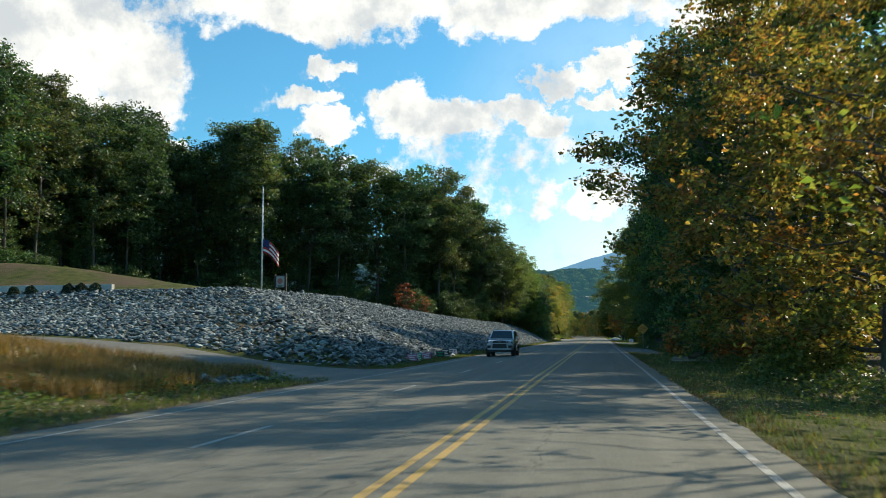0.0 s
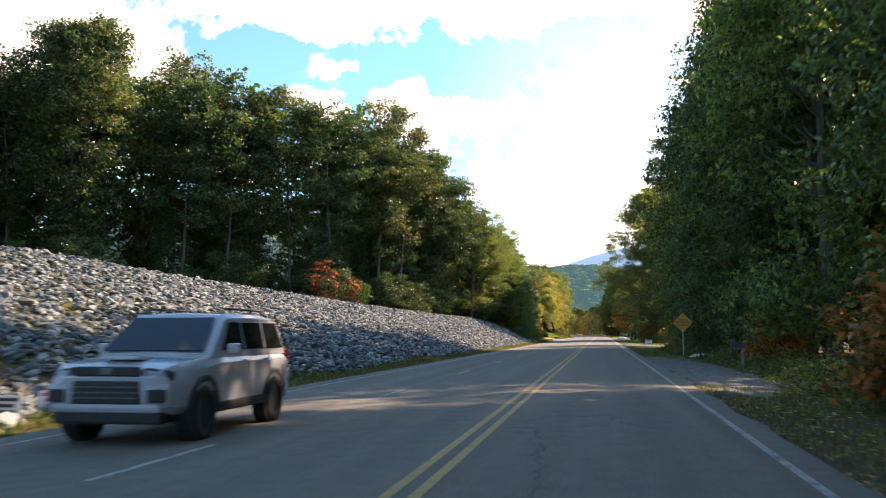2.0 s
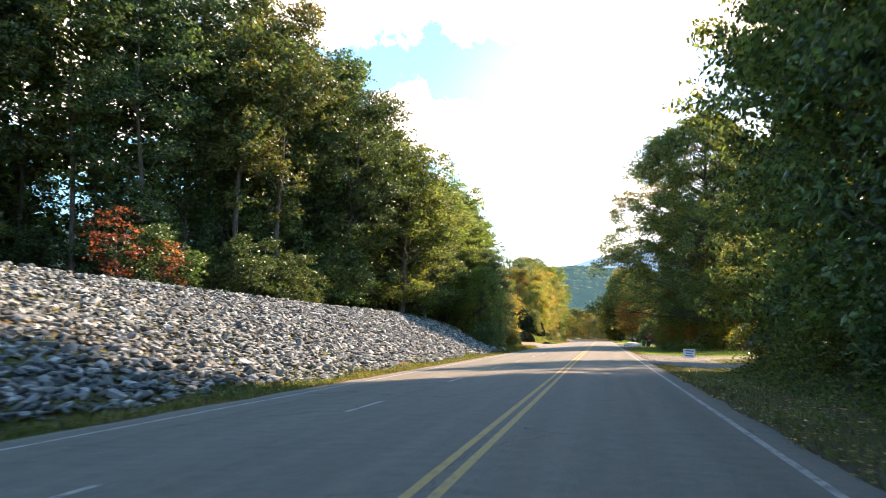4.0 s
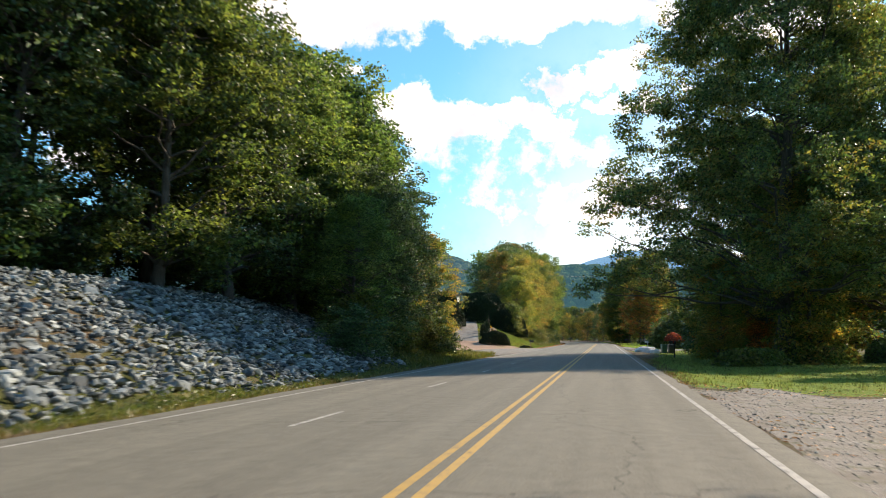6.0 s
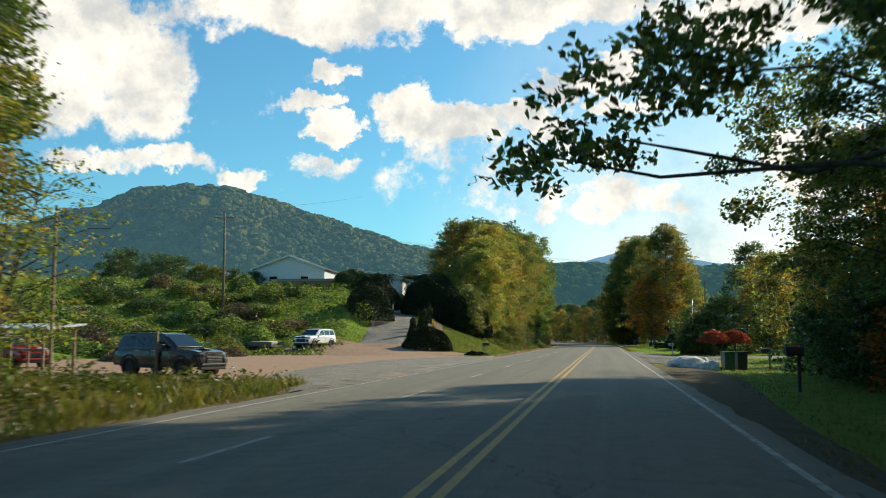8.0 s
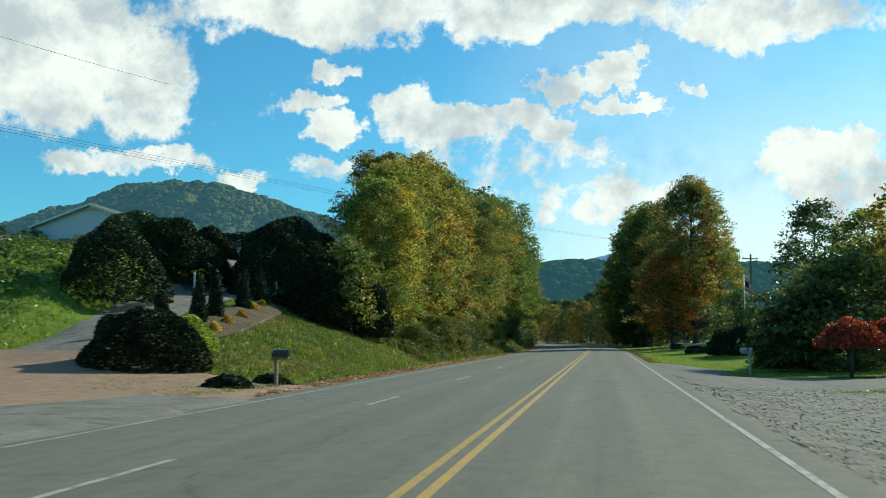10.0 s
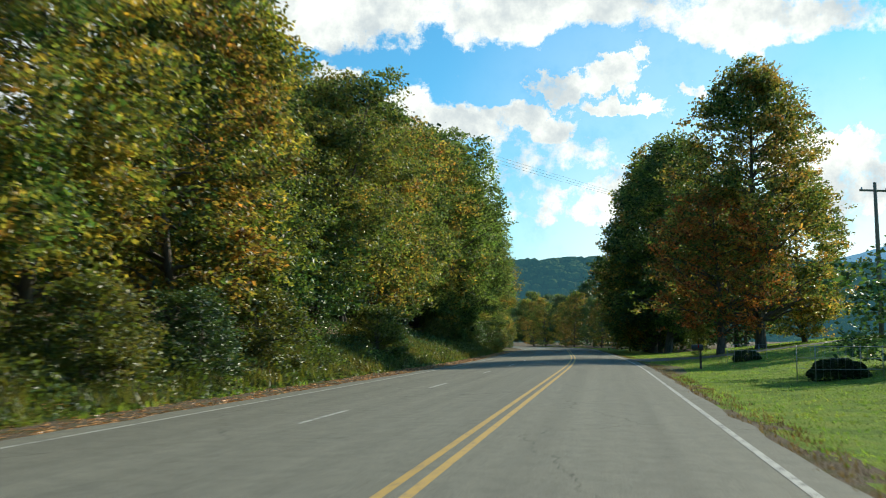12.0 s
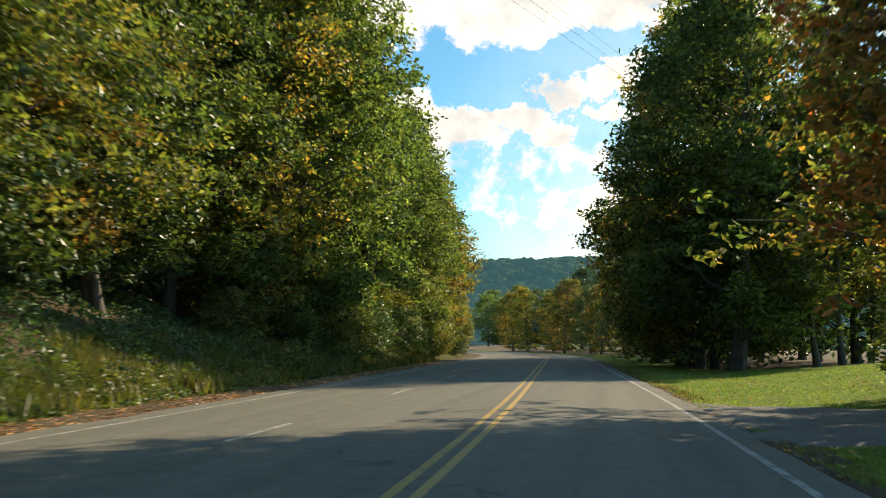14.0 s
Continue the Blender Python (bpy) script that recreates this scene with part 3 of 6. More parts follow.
def build_tree(name, seed, height, spread, bare, clumps, leaves, size, mat, shape="oval", trunk=0.28, lean=0.0, toward=None, clump_r=1.15, stems=1, flat=0.72):
    """A tree: tapered trunk with limbs, and a crown of leaf clumps with gaps."""
    rng = np.random.default_rng(seed)
    root = new(name)
    wood = []
    tops = []
    for s in range(stems):
        off = rng.normal(0, 0.25 if stems > 1 else 0, 2)
        tilt = rng.normal(0, 0.05 + 0.09 * (stems > 1), 2) + [lean, 0]
        hs = np.linspace(-0.3, height * 0.9, 9)
        line = np.stack([off[0] + tilt[0] * hs + 0.12 * np.sin(hs * 0.5 + seed), off[1] + tilt[1] * hs + 0.12 * np.cos(hs * 0.43 + seed), hs], 1)
        rad = trunk * (1 - np.linspace(0, 0.9, 9)) ** 0.8 * (0.7 if stems > 1 else 1)
        rad[0] *= 1.5
        wood.append(tube(line, rad, 7))
        tops.append((hs, line, rad))
    mids = []
    for i in range(clumps):
        h = rng.uniform(0, 1) ** (0.72 if shape == "tall" else 0.85)
        if shape == "oval":
            w = math.sin(math.pi * (0.12 + 0.84 * h)) ** 0.6
        elif shape == "cone":
            w = (1 - h) ** 0.5 * 0.95 + 0.06
        elif shape == "broad":
            w = (1 - h ** 2.6) ** 0.5 * (0.9 + 0.1 * math.sin(h * 9 + seed))
        elif shape == "tall":
            w = 1 - (abs(h - 0.55) / 0.5) ** 3 * 0.62
        else:
            w = (1 - h * h) ** 0.5
        ang = rng.uniform(0, 2 * math.pi)
        rr = spread * w * rng.uniform(0.25, 1) ** 0.5 * (1 + 0.16 * math.sin(ang * 3 + seed) + 0.1 * math.sin(ang * 5 + h * 9))
        p = np.array([rr * math.cos(ang), rr * math.sin(ang), bare + (height - bare) * h])
        if toward is not None and rng.uniform() < toward[2]:
            p[:2] += np.array(toward[:2]) * rng.uniform(0.2, 1) * w
        hs, line, rad = tops[i % stems]
        p[:2] += [np.interp(p[2], hs, line[:, 0]), np.interp(p[2], hs, line[:, 1])]
        mids.append(p)
    mids = np.array(mids)
    for i in rng.permutation(clumps)[:min(int(clumps * 0.4) + 3, 120)]:
        p = mids[i]
        hs, line, rad = tops[i % stems]
        reach = math.hypot(p[0], p[1])
        h0 = max(bare * 0.75, min(p[2] - reach * rng.uniform(0.2, 0.75), height * 0.85))
        base = np.array([np.interp(h0, hs, line[:, 0]), np.interp(h0, hs, line[:, 1]), h0])
        r0 = min(0.11, max(0.025, np.interp(h0, hs, rad) * 0.45))
        mid = base * 0.5 + p * 0.5 + np.array([0, 0, rng.uniform(-0.1, 0.3) * reach * 0.3])
        steps = np.linspace(0, 1, 7)[:, None]
        bow = (1 - steps) ** 2 * base + 2 * steps * (1 - steps) * mid + steps ** 2 * p
        bow[1:-1] += rng.normal(0, 0.02 + 0.022 * reach, (5, 3))
        wood.append(tube(bow, r0 * (1 - 0.9 * steps[:, 0]) + 0.006, 4))
    v, f = join_arrays(wood)
    part("trunk", mesh_of("trunk", v, f, BARK, True), root)
    each = max(3, leaves // clumps)
    sprays = max(2, each // 15)
    d = rng.normal(size=(clumps, sprays, 3))
    d /= np.linalg.norm(d, axis=2)[..., None]
    rad = clump_r * rng.uniform(0.6, 1.35, (clumps, 1, 1)) * rng.uniform(0.1, 1, (clumps, sprays, 1)) ** 0.4
    tips = mids[:, None, :] + d * rad * np.array([1.0, 1.0, flat])
    tips[..., 2] -= 0.25 * (np.linalg.norm(tips[..., :2] - mids[:, None, :2], axis=2))
    pts = tips[:, np.arange(each) % sprays] + rng.normal(size=(clumps, each, 3)) * size * np.array([1.25, 1.25, 0.5])
    pts = pts.reshape(-1, 3)
    pts = pts[pts[:, 2] > 0.1]
    v, f = leaf_quads(rng, pts, size)
    part("crown", mesh_of("crown", v, f, mat, False), root)
    return root


TREES = {}


def proto(key, label, *args, **kw):
    t = build_tree("shrub" if "shrub" in label else "tree", *args, **kw)
    tagged(t, label, "shrub" if "shrub" in label else "tree")
    t.matrix_basis = pose(0, -400, -60)
    TREES[key] = t


USED = set()
DEEP_WOODS = {"back_a": [], "back_b": []}      # trees too deep in the woods to tell apart


def join_deep_woods():
    """One object for the trees deep in the woods."""
    pieces, mats = [], []
    for key, places in DEEP_WOODS.items():
        root = TREES[key]
        for ob in root.children:
            me = ob.data
            me.calc_loop_triangles()
            v = np.zeros(len(me.vertices) * 3)
            me.vertices.foreach_get("co", v)
            v = v.reshape(-1, 3)
            t = np.zeros(len(me.loop_triangles) * 3, int)
            me.loop_triangles.foreach_get("vertices", t)
            t = t.reshape(-1, 3)
            for m in places:
                a = np.array(m)
                pieces.append((v @ a[:3, :3].T + a[:3, 3], t))
                mats.append(np.full(len(t), (0 if ob.name.startswith("trunk") else 1 if key == "back_a" else 2)))
        for ob in list(root.children) + [root]:
            bpy.data.objects.remove(ob)
    v, f = join_arrays(pieces)
    me = mesh_of("deep_woods", v, f, BARK)
    me.materials.append(DEEP)
    me.materials.append(GREEN)
    me.polygons.foreach_set("material_index", np.concatenate(mats))
    tagged(new("deep_woods", me), "dense green woods behind the front trees", "woods", kind="stuff")



def plant(key, x, y, scale=1.0, turn=0.0, group="", sink=0.0, tall=1.0, label=""):
    """A copy of a tree on the ground."""
    m = pose(x, y, float(land(x, y)) - sink, 0, 0, turn) @ Matrix.Diagonal((scale, scale, scale * tall, 1))
    if key in DEEP_WOODS:
        DEEP_WOODS[key].append(m)
        return None
    if key not in USED:
        USED.add(key)
        t = TREES[key]
        t.matrix_basis = m
    else:
        t = copy_thing(TREES[key], Matrix.Identity(4))
        t.matrix_basis = m
    return tagged(t, label, group=group)


LIGHT_LEAF = leaf_material("leaves_yellow_green", [(0.022, 0.041, 0.011), (0.045, 0.064, 0.015), (0.071, 0.075, 0.019), (0.112, 0.083, 0.020)], 0.55)
# tall forest trees, three for the front row and two thinner for the rows behind
proto("forest_a", "tall green hardwood with a long bare trunk", 11, 29, 5.0, 8.0, 90, 17000, 0.38, FOREST, "tall", 0.26, clump_r=1.75)
proto("forest_b", "tall dark green hardwood at the wood's edge", 12, 30, 5.2, 7.0, 90, 17000, 0.38, FOREST, "tall", 0.28, clump_r=1.8)
proto("forest_c", "tall hardwood with yellowing crown at the wood's edge", 13, 30, 4.6, 9, 75, 15000, 0.36, FOREST_TURNING, "tall", 0.27, clump_r=1.7)
proto("back_a", "green hardwood deep in the wood", 14, 29, 5.4, 4, 75, 2700, 0.72, DEEP, "tall", 0.24, clump_r=1.5)
proto("back_b", "green hardwood deep in the wood", 15, 27, 5.0, 4, 75, 2700, 0.72, FOREST, "tall", 0.22, clump_r=1.5)
# roadside trees
proto("road_a", "broad roadside maple with green and orange leaves", 21, 18, 6.0, 1.5, 140, 30000, 0.22, AUTUMN, "oval", 0.19, clump_r=1.2)
proto("road_b", "leafy green roadside tree", 22, 18, 5.2, 1.2, 130, 32000, 0.23, GREEN, "oval", 0.28, clump_r=1.25)
proto("far_b", "leafy green tree in the second row", 25, 18, 5.2, 1.2, 150, 8500, 0.40, GREEN, "oval", 0.28, clump_r=1.1)
proto("far_c", "leafy dark green tree in the second row", 26, 19, 5.2, 0.8, 150, 9000, 0.40, DEEP, "oval", 0.28, clump_r=1.2)
proto("far_t", "autumn tree with green and brown leaves in the second row", 27, 18, 5.2, 0.8, 150, 9000, 0.40, MIXED, "oval", 0.28, clump_r=1.2)
proto("road_c", "leafy dark green roadside tree", 23, 19, 5.2, 0.8, 140, 34000, 0.22, DEEP, "oval", 0.28, clump_r=1.3)
proto("oak", "great spreading oak with dark green leaves", 31, 27.5, 11.4, 4.7, 620, 205000, 0.2, OAK, "broad", 0.6, clump_r=1.4, toward=(-2.6, 3.0, 0.7), flat=0.6)
proto("yellow", "autumn tree with yellow and green leaves", 41, 18, 4.8, 0.8, 130, 30000, 0.25, YELLOW, "oval", 0.24, clump_r=1.25)
proto("turning", "autumn tree with brown and green leaves", 42, 18, 5.0, 0.6, 130, 30000, 0.25, MIXED, "oval", 0.24, clump_r=1.25)
proto("raised", "tree with green and yellow leaves over a bare hollow", 49, 19, 5.4, 2.6, 130, 30000, 0.24, TURNING_GREEN, "oval", 0.22, clump_r=1.3, stems=2)
proto("raised_brown", "tree with brown and yellow leaves over a bare hollow", 50, 19, 5.2, 2.2, 130, 30000, 0.24, MIXED, "oval", 0.22, clump_r=1.3, stems=2)
proto("cone", "tall pointed tree with green leaves", 43, 21, 7.4, 2.8, 380, 46000, 0.24, MIXED, "cone", 0.32, clump_r=1.4)
proto("orange", "broad maple with rust-orange leaves", 44, 13, 5.2, 1.8, 150, 10500, 0.24, ORANGE, "oval", 0.26, clump_r=1.1)
proto("light", "thin sunlit tree with yellow-green leaves", 48, 15, 4.6, 2.2, 90, 8000, 0.27, LIGHT_LEAF, "oval", 0.16, clump_r=1.1)
proto("sapling", "slim young tree with fresh green leaves", 45, 6.5, 1.8, 0.3, 60, 4500, 0.24, WEEDS, "oval", 0.07, clump_r=0.6)
proto("red_sapling", "young tree with red autumn leaves", 46, 7, 1.9, 1.6, 34, 1000, 0.26, RUST, "oval", 0.07, clump_r=0.7)
proto("twiggy", "half-bare small tree with thin branches", 47, 7.5, 3.4, 1.2, 80, 1500, 0.15, LIGHT_LEAF, "oval", 0.09, clump_r=0.7, stems=3)
proto("shrub", "wild green shrub at the wood's edge", 51, 3.6, 2.3, 0.1, 60, 7500, 0.18, WEEDS, "dome", 0.06, clump_r=0.7, stems=4)
proto("shrub_dark", "dark green shrub at the wood's edge", 52, 4.2, 2.5, 0.1, 60, 7500, 0.19, DEEP, "dome", 0.07, clump_r=0.75, stems=4)
proto("shrub_orange", "shrub with orange and brown leaves", 53, 3.4, 1.9, 0.2, 50, 6000, 0.18, ORANGE, "dome", 0.05, clump_r=0.65, stems=4)

rng = random.Random(7)
# the wood above the stone bank: it follows a bent edge, thick in front, thinner behind
EDGE_Y, EDGE_X = [98, 135, 157, 169, 195, 214, 224], [-76, -69, -49, -29, -24.5, -19, -15.5]
edge_line = np.stack([np.interp(np.linspace(98, 224, 200), EDGE_Y, EDGE_X), np.linspace(98, 224, 200)], 1)
for gx in range(-112, -12, 6):
    for gy in range(98, 250, 6):
        x, y = gx + rng.uniform(-2, 2), gy + rng.uniform(-2, 2)
        if y > 224 and x > -38 - (y - 224) * 1.5:
            continue
        if x > float(np.interp(y, EDGE_Y, EDGE_X)):
            continue
        depth = float(np.min(np.hypot(edge_line[:, 0] - x, edge_line[:, 1] - y)))
        if depth > (25 if y < 176 else 13):
            continue
        name = "wood above the stone bank"
        if depth < 10:
            if y > 206 and x > -24 and rng.uniform(0, 1) < 0.35:
                continue
            tall = y < 192 or x < -24
            keys = ["forest_a", "forest_b", "forest_c"] if tall else ["road_c", "road_c", "road_b"] if y < 208 else ["road_c", "road_b", "road_c"]
            plant(rng.choice(keys), x, y, rng.uniform(0.9, 1.06) if y < 166 else rng.uniform(0.86, 0.96) if y < 178 else rng.uniform(0.78, 0.86) if tall else rng.uniform(0.84, 0.96) if y < 208 else rng.uniform(0.74, 0.86), rng.uniform(0, 360), name)
            if depth < 6:
                plant("shrub_dark", x + 2, y - 2, rng.uniform(0.8, 1.4), rng.uniform(0, 360), "bushes above the stone bank")
                if y < 192:
                    plant("far_c", x - 1.5, y + 2.5, rng.uniform(0.45, 0.62), rng.uniform(0, 360), name)
        else:
            plant(rng.choice(["back_a", "back_b"]), x, y, rng.uniform(0.85, 1.1), rng.uniform(0, 360), name)
            if depth < 18:
                plant("far_c", x - 1.5, y + 2.5, rng.uniform(0.5, 0.7), rng.uniform(0, 360), name)
                plant("shrub_dark", x + 2, y - 2, rng.uniform(1.0, 1.6), rng.uniform(0, 360), "bushes above the stone bank")
plant("red_sapling", -33.4, 165.2, 0.9, 0)
plant("red_sapling", -30.6, 168.2, 0.6, 80)
for x, y, s in ((-15.8, 215, 0.75), (-17.6, 219.5, 0.84), (-19, 214, 0.95), (-14, 208, 0.5)):
    plant("road_c" if s < 0.8 else "road_b", x, y, s, y * 31, "trees at the end of the bank")
plant("road_c", -16.0, 226.5, 0.62, 30, "trees at the end of the bank")
for x, y, k, key in ((-19.6, 195, 0.92, "road_b"), (-18.2, 200, 0.86, "road_c"), (-17, 206, 0.82, "road_b"), (-22, 199, 1.02, "road_b"), (-24.5, 191, 1.12, "road_c"), (-17.0, 213, 0.85, "road_b"), (-18.4, 229.5, 0.76, "road_b"), (-20, 222, 0.85, "road_b")):
    plant(key, x, y, k, y * 23, "trees at the end of the bank")
plant("twiggy", -19.4, 237, 1.0, 30)
plant("twiggy", -22.6, 239.5, 1.15, 210)
plant("twiggy", -17.5, 233, 0.8, 130)
for x, y, s, key in ((-12.8, 203, 0.42, "road_b"), (-12.6, 210, 0.5, "road_c"), (-13.4, 206.5, 0.5, "road_c"), (-12.3, 216, 0.45, "road_c"), (-12.6, 223, 0.46, "turning")):
    plant(key, x, y, s, y * 13, "trees at the end of the bank")
for y in range(199, 226, 4):
    plant(rng.choice(["shrub", "shrub", "shrub_dark"]), -12.2 + rng.uniform(-0.6, 0.6), y, rng.uniform(0.5, 0.8), rng.uniform(0, 360), "bushes at the end of the bank")
# the wood on the other side of the road
for y in range(34, 150, 6):
    if 84 < y < 96 or y in (40, 46, 52, 64):
        continue
    x = (8.8 if y < 62 else 10.7 if 80 < y < 136 else 10.2) + rng.uniform(-0.6, 0.9)
    plant(("road_a" if y < 42 else "road_c" if y < 82 else rng.choice(["road_b", "road_c", "road_c"])), x, y + rng.uniform(-1.5, 1.5), rng.uniform(0.95, 1.1) if 80 < y < 130 else rng.uniform(0.92, 1.15), rng.uniform(0, 360), "trees beside the road", tall=1.22 if y > 60 else 1.0)
    if y < 56:
        plant("shrub", x - 1.5, y + 2, rng.uniform(0.7, 1.0), rng.uniform(0, 360), "bushes beside the road")
        continue
    plant(rng.choice(["far_c", "far_c", "far_b"]), x + 6 + rng.uniform(-1, 1), y + 3, rng.uniform(0.95, 1.1), rng.uniform(0, 360), "trees beside the road", tall=1.25)
    plant(rng.choice(["back_a", "back_b"]), x + 13 + rng.uniform(-2, 2), y, rng.uniform(0.7, 0.85), rng.uniform(0, 360), "trees beside the road")
    plant(rng.choice(["shrub", "shrub_dark", "shrub_dark", "shrub_orange"]), x - 2.0 + rng.uniform(-0.6, 0.6), y + 2 + rng.uniform(-1, 1), rng.uniform(0.7, 1.0), rng.uniform(0, 360), "bushes beside the road")
for y in (-24, -14, -4, 6):
    plant("far_b", 12, y, 1, y * 7, "trees beside the road")
for x, y in ((15, 152), (21, 158), (16, 168), (19.5, 174), (27, 180), (22, 148)):
    plant(rng.choice(["far_b", "far_c"]), x, y, rng.uniform(0.9, 1.1), rng.uniform(0, 360), "trees beside the road")
plant("twiggy", 9.6, 19.5, 1.5, 40, "trees beside the road")
plant("road_a", 9.6, 48.5, 1.16, 60, "trees beside the road", tall=0.9)
plant("shrub_orange", 7.7, 73, 1.25, 50, "bushes beside the road")
plant("shrub_orange", 8.4, 78, 1.05, 190, "bushes beside the road")
plant("shrub_orange", 8.0, 58.5, 1.25, 0, "bushes beside the road")
plant("shrub_orange", 8.6, 53, 1.0, 100, "bushes beside the road")
# oaks
plant("oak", 11.8, 222.5, 1.0, 0, "oaks", tall=1.02)
plant("oak", 22.5, 231, 0.95, 200, "oaks")
plant("oak", 13.0, 238, 0.72, 110, "oaks")
for x, y, k in ((9.6, 240, 0.8), (11.4, 244, 1.0), (12.2, 236, 0.9), (14.5, 241, 1.2), (13.5, 248, 1.1)):
    plant("shrub_orange" if y % 4 < 2 else "shrub", x, y, k, y * 13, "undergrowth under the oaks")
for x, y, k in ((9.2, 244, 0.8), (10.2, 248, 1.0), (11.0, 252, 1.1), (11.4, 257, 1.2)):
    plant("shrub_dark", x, y, k, y * 7, "undergrowth under the oaks")
plant("turning", 10.4, 247, 0.55, 70, "trees under the oaks")
plant("turning", 8.2, 227, 0.42, 10, "trees under the oaks")
plant("turning", 13.5, 222, 0.7, 50, "trees under the oaks")
plant("yellow", 24, 212, 0.7, 50, "trees under the oaks")
for y in range(244, 300, 9):
    plant(rng.choice(["far_t", "far_b", "far_t"]), 24 + rng.uniform(-2, 3), y, rng.uniform(0.55, 0.75), rng.uniform(0, 360), "trees behind the oaks")
for x, y, s, key in ((18, 256, 1.0, "turning"), (19.5, 266, 1.0, "orange"), (19, 248, 1.05, "turning"), (15.5, 243, 0.55, "road_b"), (21, 258, 0.8, "road_b")):
    plant(key, x, y, s, y * 17, "trees under the oaks")
plant("twiggy", 12.4, 262, 1.3, 40)
plant("twiggy", 11.4, 256, 1.2, 140)
# trees on the bank beyond the grass slope
for y, x, s, key in ((322, -14.6, 0.58, "yellow"), (327, -15.5, 0.66, "yellow"), (332, -14.8, 0.72, "turning"), (338, -16.0, 0.80, "yellow"), (345, -15.0, 0.80, "turning"), (351, -16.5, 0.88, "yellow"), (347, -21, 0.8, "turning")):
    plant(key, x, y, s, y * 37, "trees on the bank")
for y in range(322, 352, 6):
    plant(rng.choice(["shrub", "shrub", "shrub_dark"]), -11.9 + rng.uniform(-0.5, 0.3), y, rng.uniform(0.5, 0.8), rng.uniform(0, 360), "bushes on the bank")
for y in range(356, 470, 6):
    x = float(road_mid(y)) - (16.5 if y < 376 else 17 if y < 430 else 15.2) + rng.uniform(-1, 1)
    big = float(np.interp(y, [356, 380, 400, 425, 445, 470], [0.72, 0.82, 1.05, 1.2, 1.05, 0.92]))
    hollow = y < 404
    plant(rng.choice(["raised", "raised_brown"]) if hollow else rng.choice(["turning", "road_b", "road_c", "road_b"]), x, y + rng.uniform(-1.5, 1.5), big * rng.uniform(0.92, 1.06), rng.uniform(0, 360), "trees on the bank")
    if hollow:
        # dark trees and shrubs added at the back to deepen the hollow's shade
        plant("far_c", x - 7, y + 3, big, rng.uniform(0, 360), "trees on the bank")
        plant("shrub_dark", x - 1.5, y + 2, rng.uniform(1.1, 1.4), rng.uniform(0, 360), "bushes on the bank")
        continue
    plant(rng.choice(["far_b", "far_t", "far_c"]), x - 6, y + 3, big * rng.uniform(1.0, 1.12), rng.uniform(0, 360), "trees on the bank")
    plant(rng.choice(["back_a", "back_b"]), x - 13, y, rng.uniform(0.6, 0.7), rng.uniform(0, 360), "trees on the bank")
    plant(rng.choice(["shrub", "shrub", "shrub_dark"]), x + 3.0, y + rng.uniform(-1, 1), rng.uniform(0.6, 0.9), rng.uniform(0, 360), "bushes on the bank")
    plant("sapling", x + 2.6, y + 3, rng.uniform(0.7, 1.1), rng.uniform(0, 360), "bushes on the bank")
plant("sapling", -15.0, 315.5, 0.86, 0)
plant("shrub", -12.6, 366, 0.75, 40, "bushes on the bank")
plant("shrub", -13.2, 369, 0.6, 140, "bushes on the bank")
# trees on the lawn side
plant("cone", 11.6, 387.5, 1.0, 0, "trees on the lawn")
plant("orange", 8.4, 385, 0.92, 40, "trees on the lawn")
plant("turning", 15.5, 392, 0.75, 90, "trees on the lawn")
for y in range(424, 540, 8):
    x = float(road_mid(y)) + (8.6 if y < 460 else 10.5) + rng.uniform(-1, 1)
    plant(rng.choice(["far_t", "far_c", "far_t"]), x, y, rng.uniform(0.75, 0.95) if y < 460 else rng.uniform(0.5, 0.65), rng.uniform(0, 360), "trees along the bend")
    plant(rng.choice(["far_c", "far_b"]), x + 9, y + 4, rng.uniform(0.8, 1) if y < 460 else rng.uniform(0.6, 0.75), rng.uniform(0, 360), "trees along the bend")
for y in range(470, 640, 10):
    x = float(road_mid(y)) - 15
    plant(rng.choice(["far_c", "far_t", "far_t"]), x, y, rng.uniform(0.8, 1), rng.uniform(0, 360), "trees along the bend")
for x in range(-60, 20, 9):
    plant(rng.choice(["far_t", "far_b"]), x, 640 + rng.uniform(-15, 15), 0.9, rng.uniform(0, 360), "trees along the bend")
plant("far_c", 25, 382, 0.85, 10, "trees on the lawn")
for x, y, s, key in ((6.8, 418, 1.28, "road_b"), (5.8, 427, 1.3, "turning"), (5.2, 437, 1.25, "road_b")):
    plant(key, x, y, s, y * 53, "trees along the bend")
plant("light", 10.5, 417, 1.0, 70, "trees along the bend")
plant("light", 13, 422, 1.1, 10, "trees along the bend")
plant("light", 16, 428, 1.1, 200, "trees along the bend")
for x, y, k in ((18, 319, 0.6), (22, 327, 0.66), (27, 335, 0.7), (21.5, 346, 0.62), (30, 322, 0.7)):
    plant("far_t", x, y, k, y * 19, "trees on the lawn")
plant("sapling", 7.2, 390, 0.42, 10)
for x in range(-30, 12, 4):
    plant(rng.choice(["far_b", "far_t", "far_c"]), x + rng.uniform(-1, 1), 628 - abs(x) * 0.3 + rng.uniform(-4, 6), rng.uniform(0.6, 0.85), rng.uniform(0, 360), "trees along the bend")
    plant("shrub", x + 2, 622, rng.uniform(1.0, 1.5), rng.uniform(0, 360), "bushes along the bend")
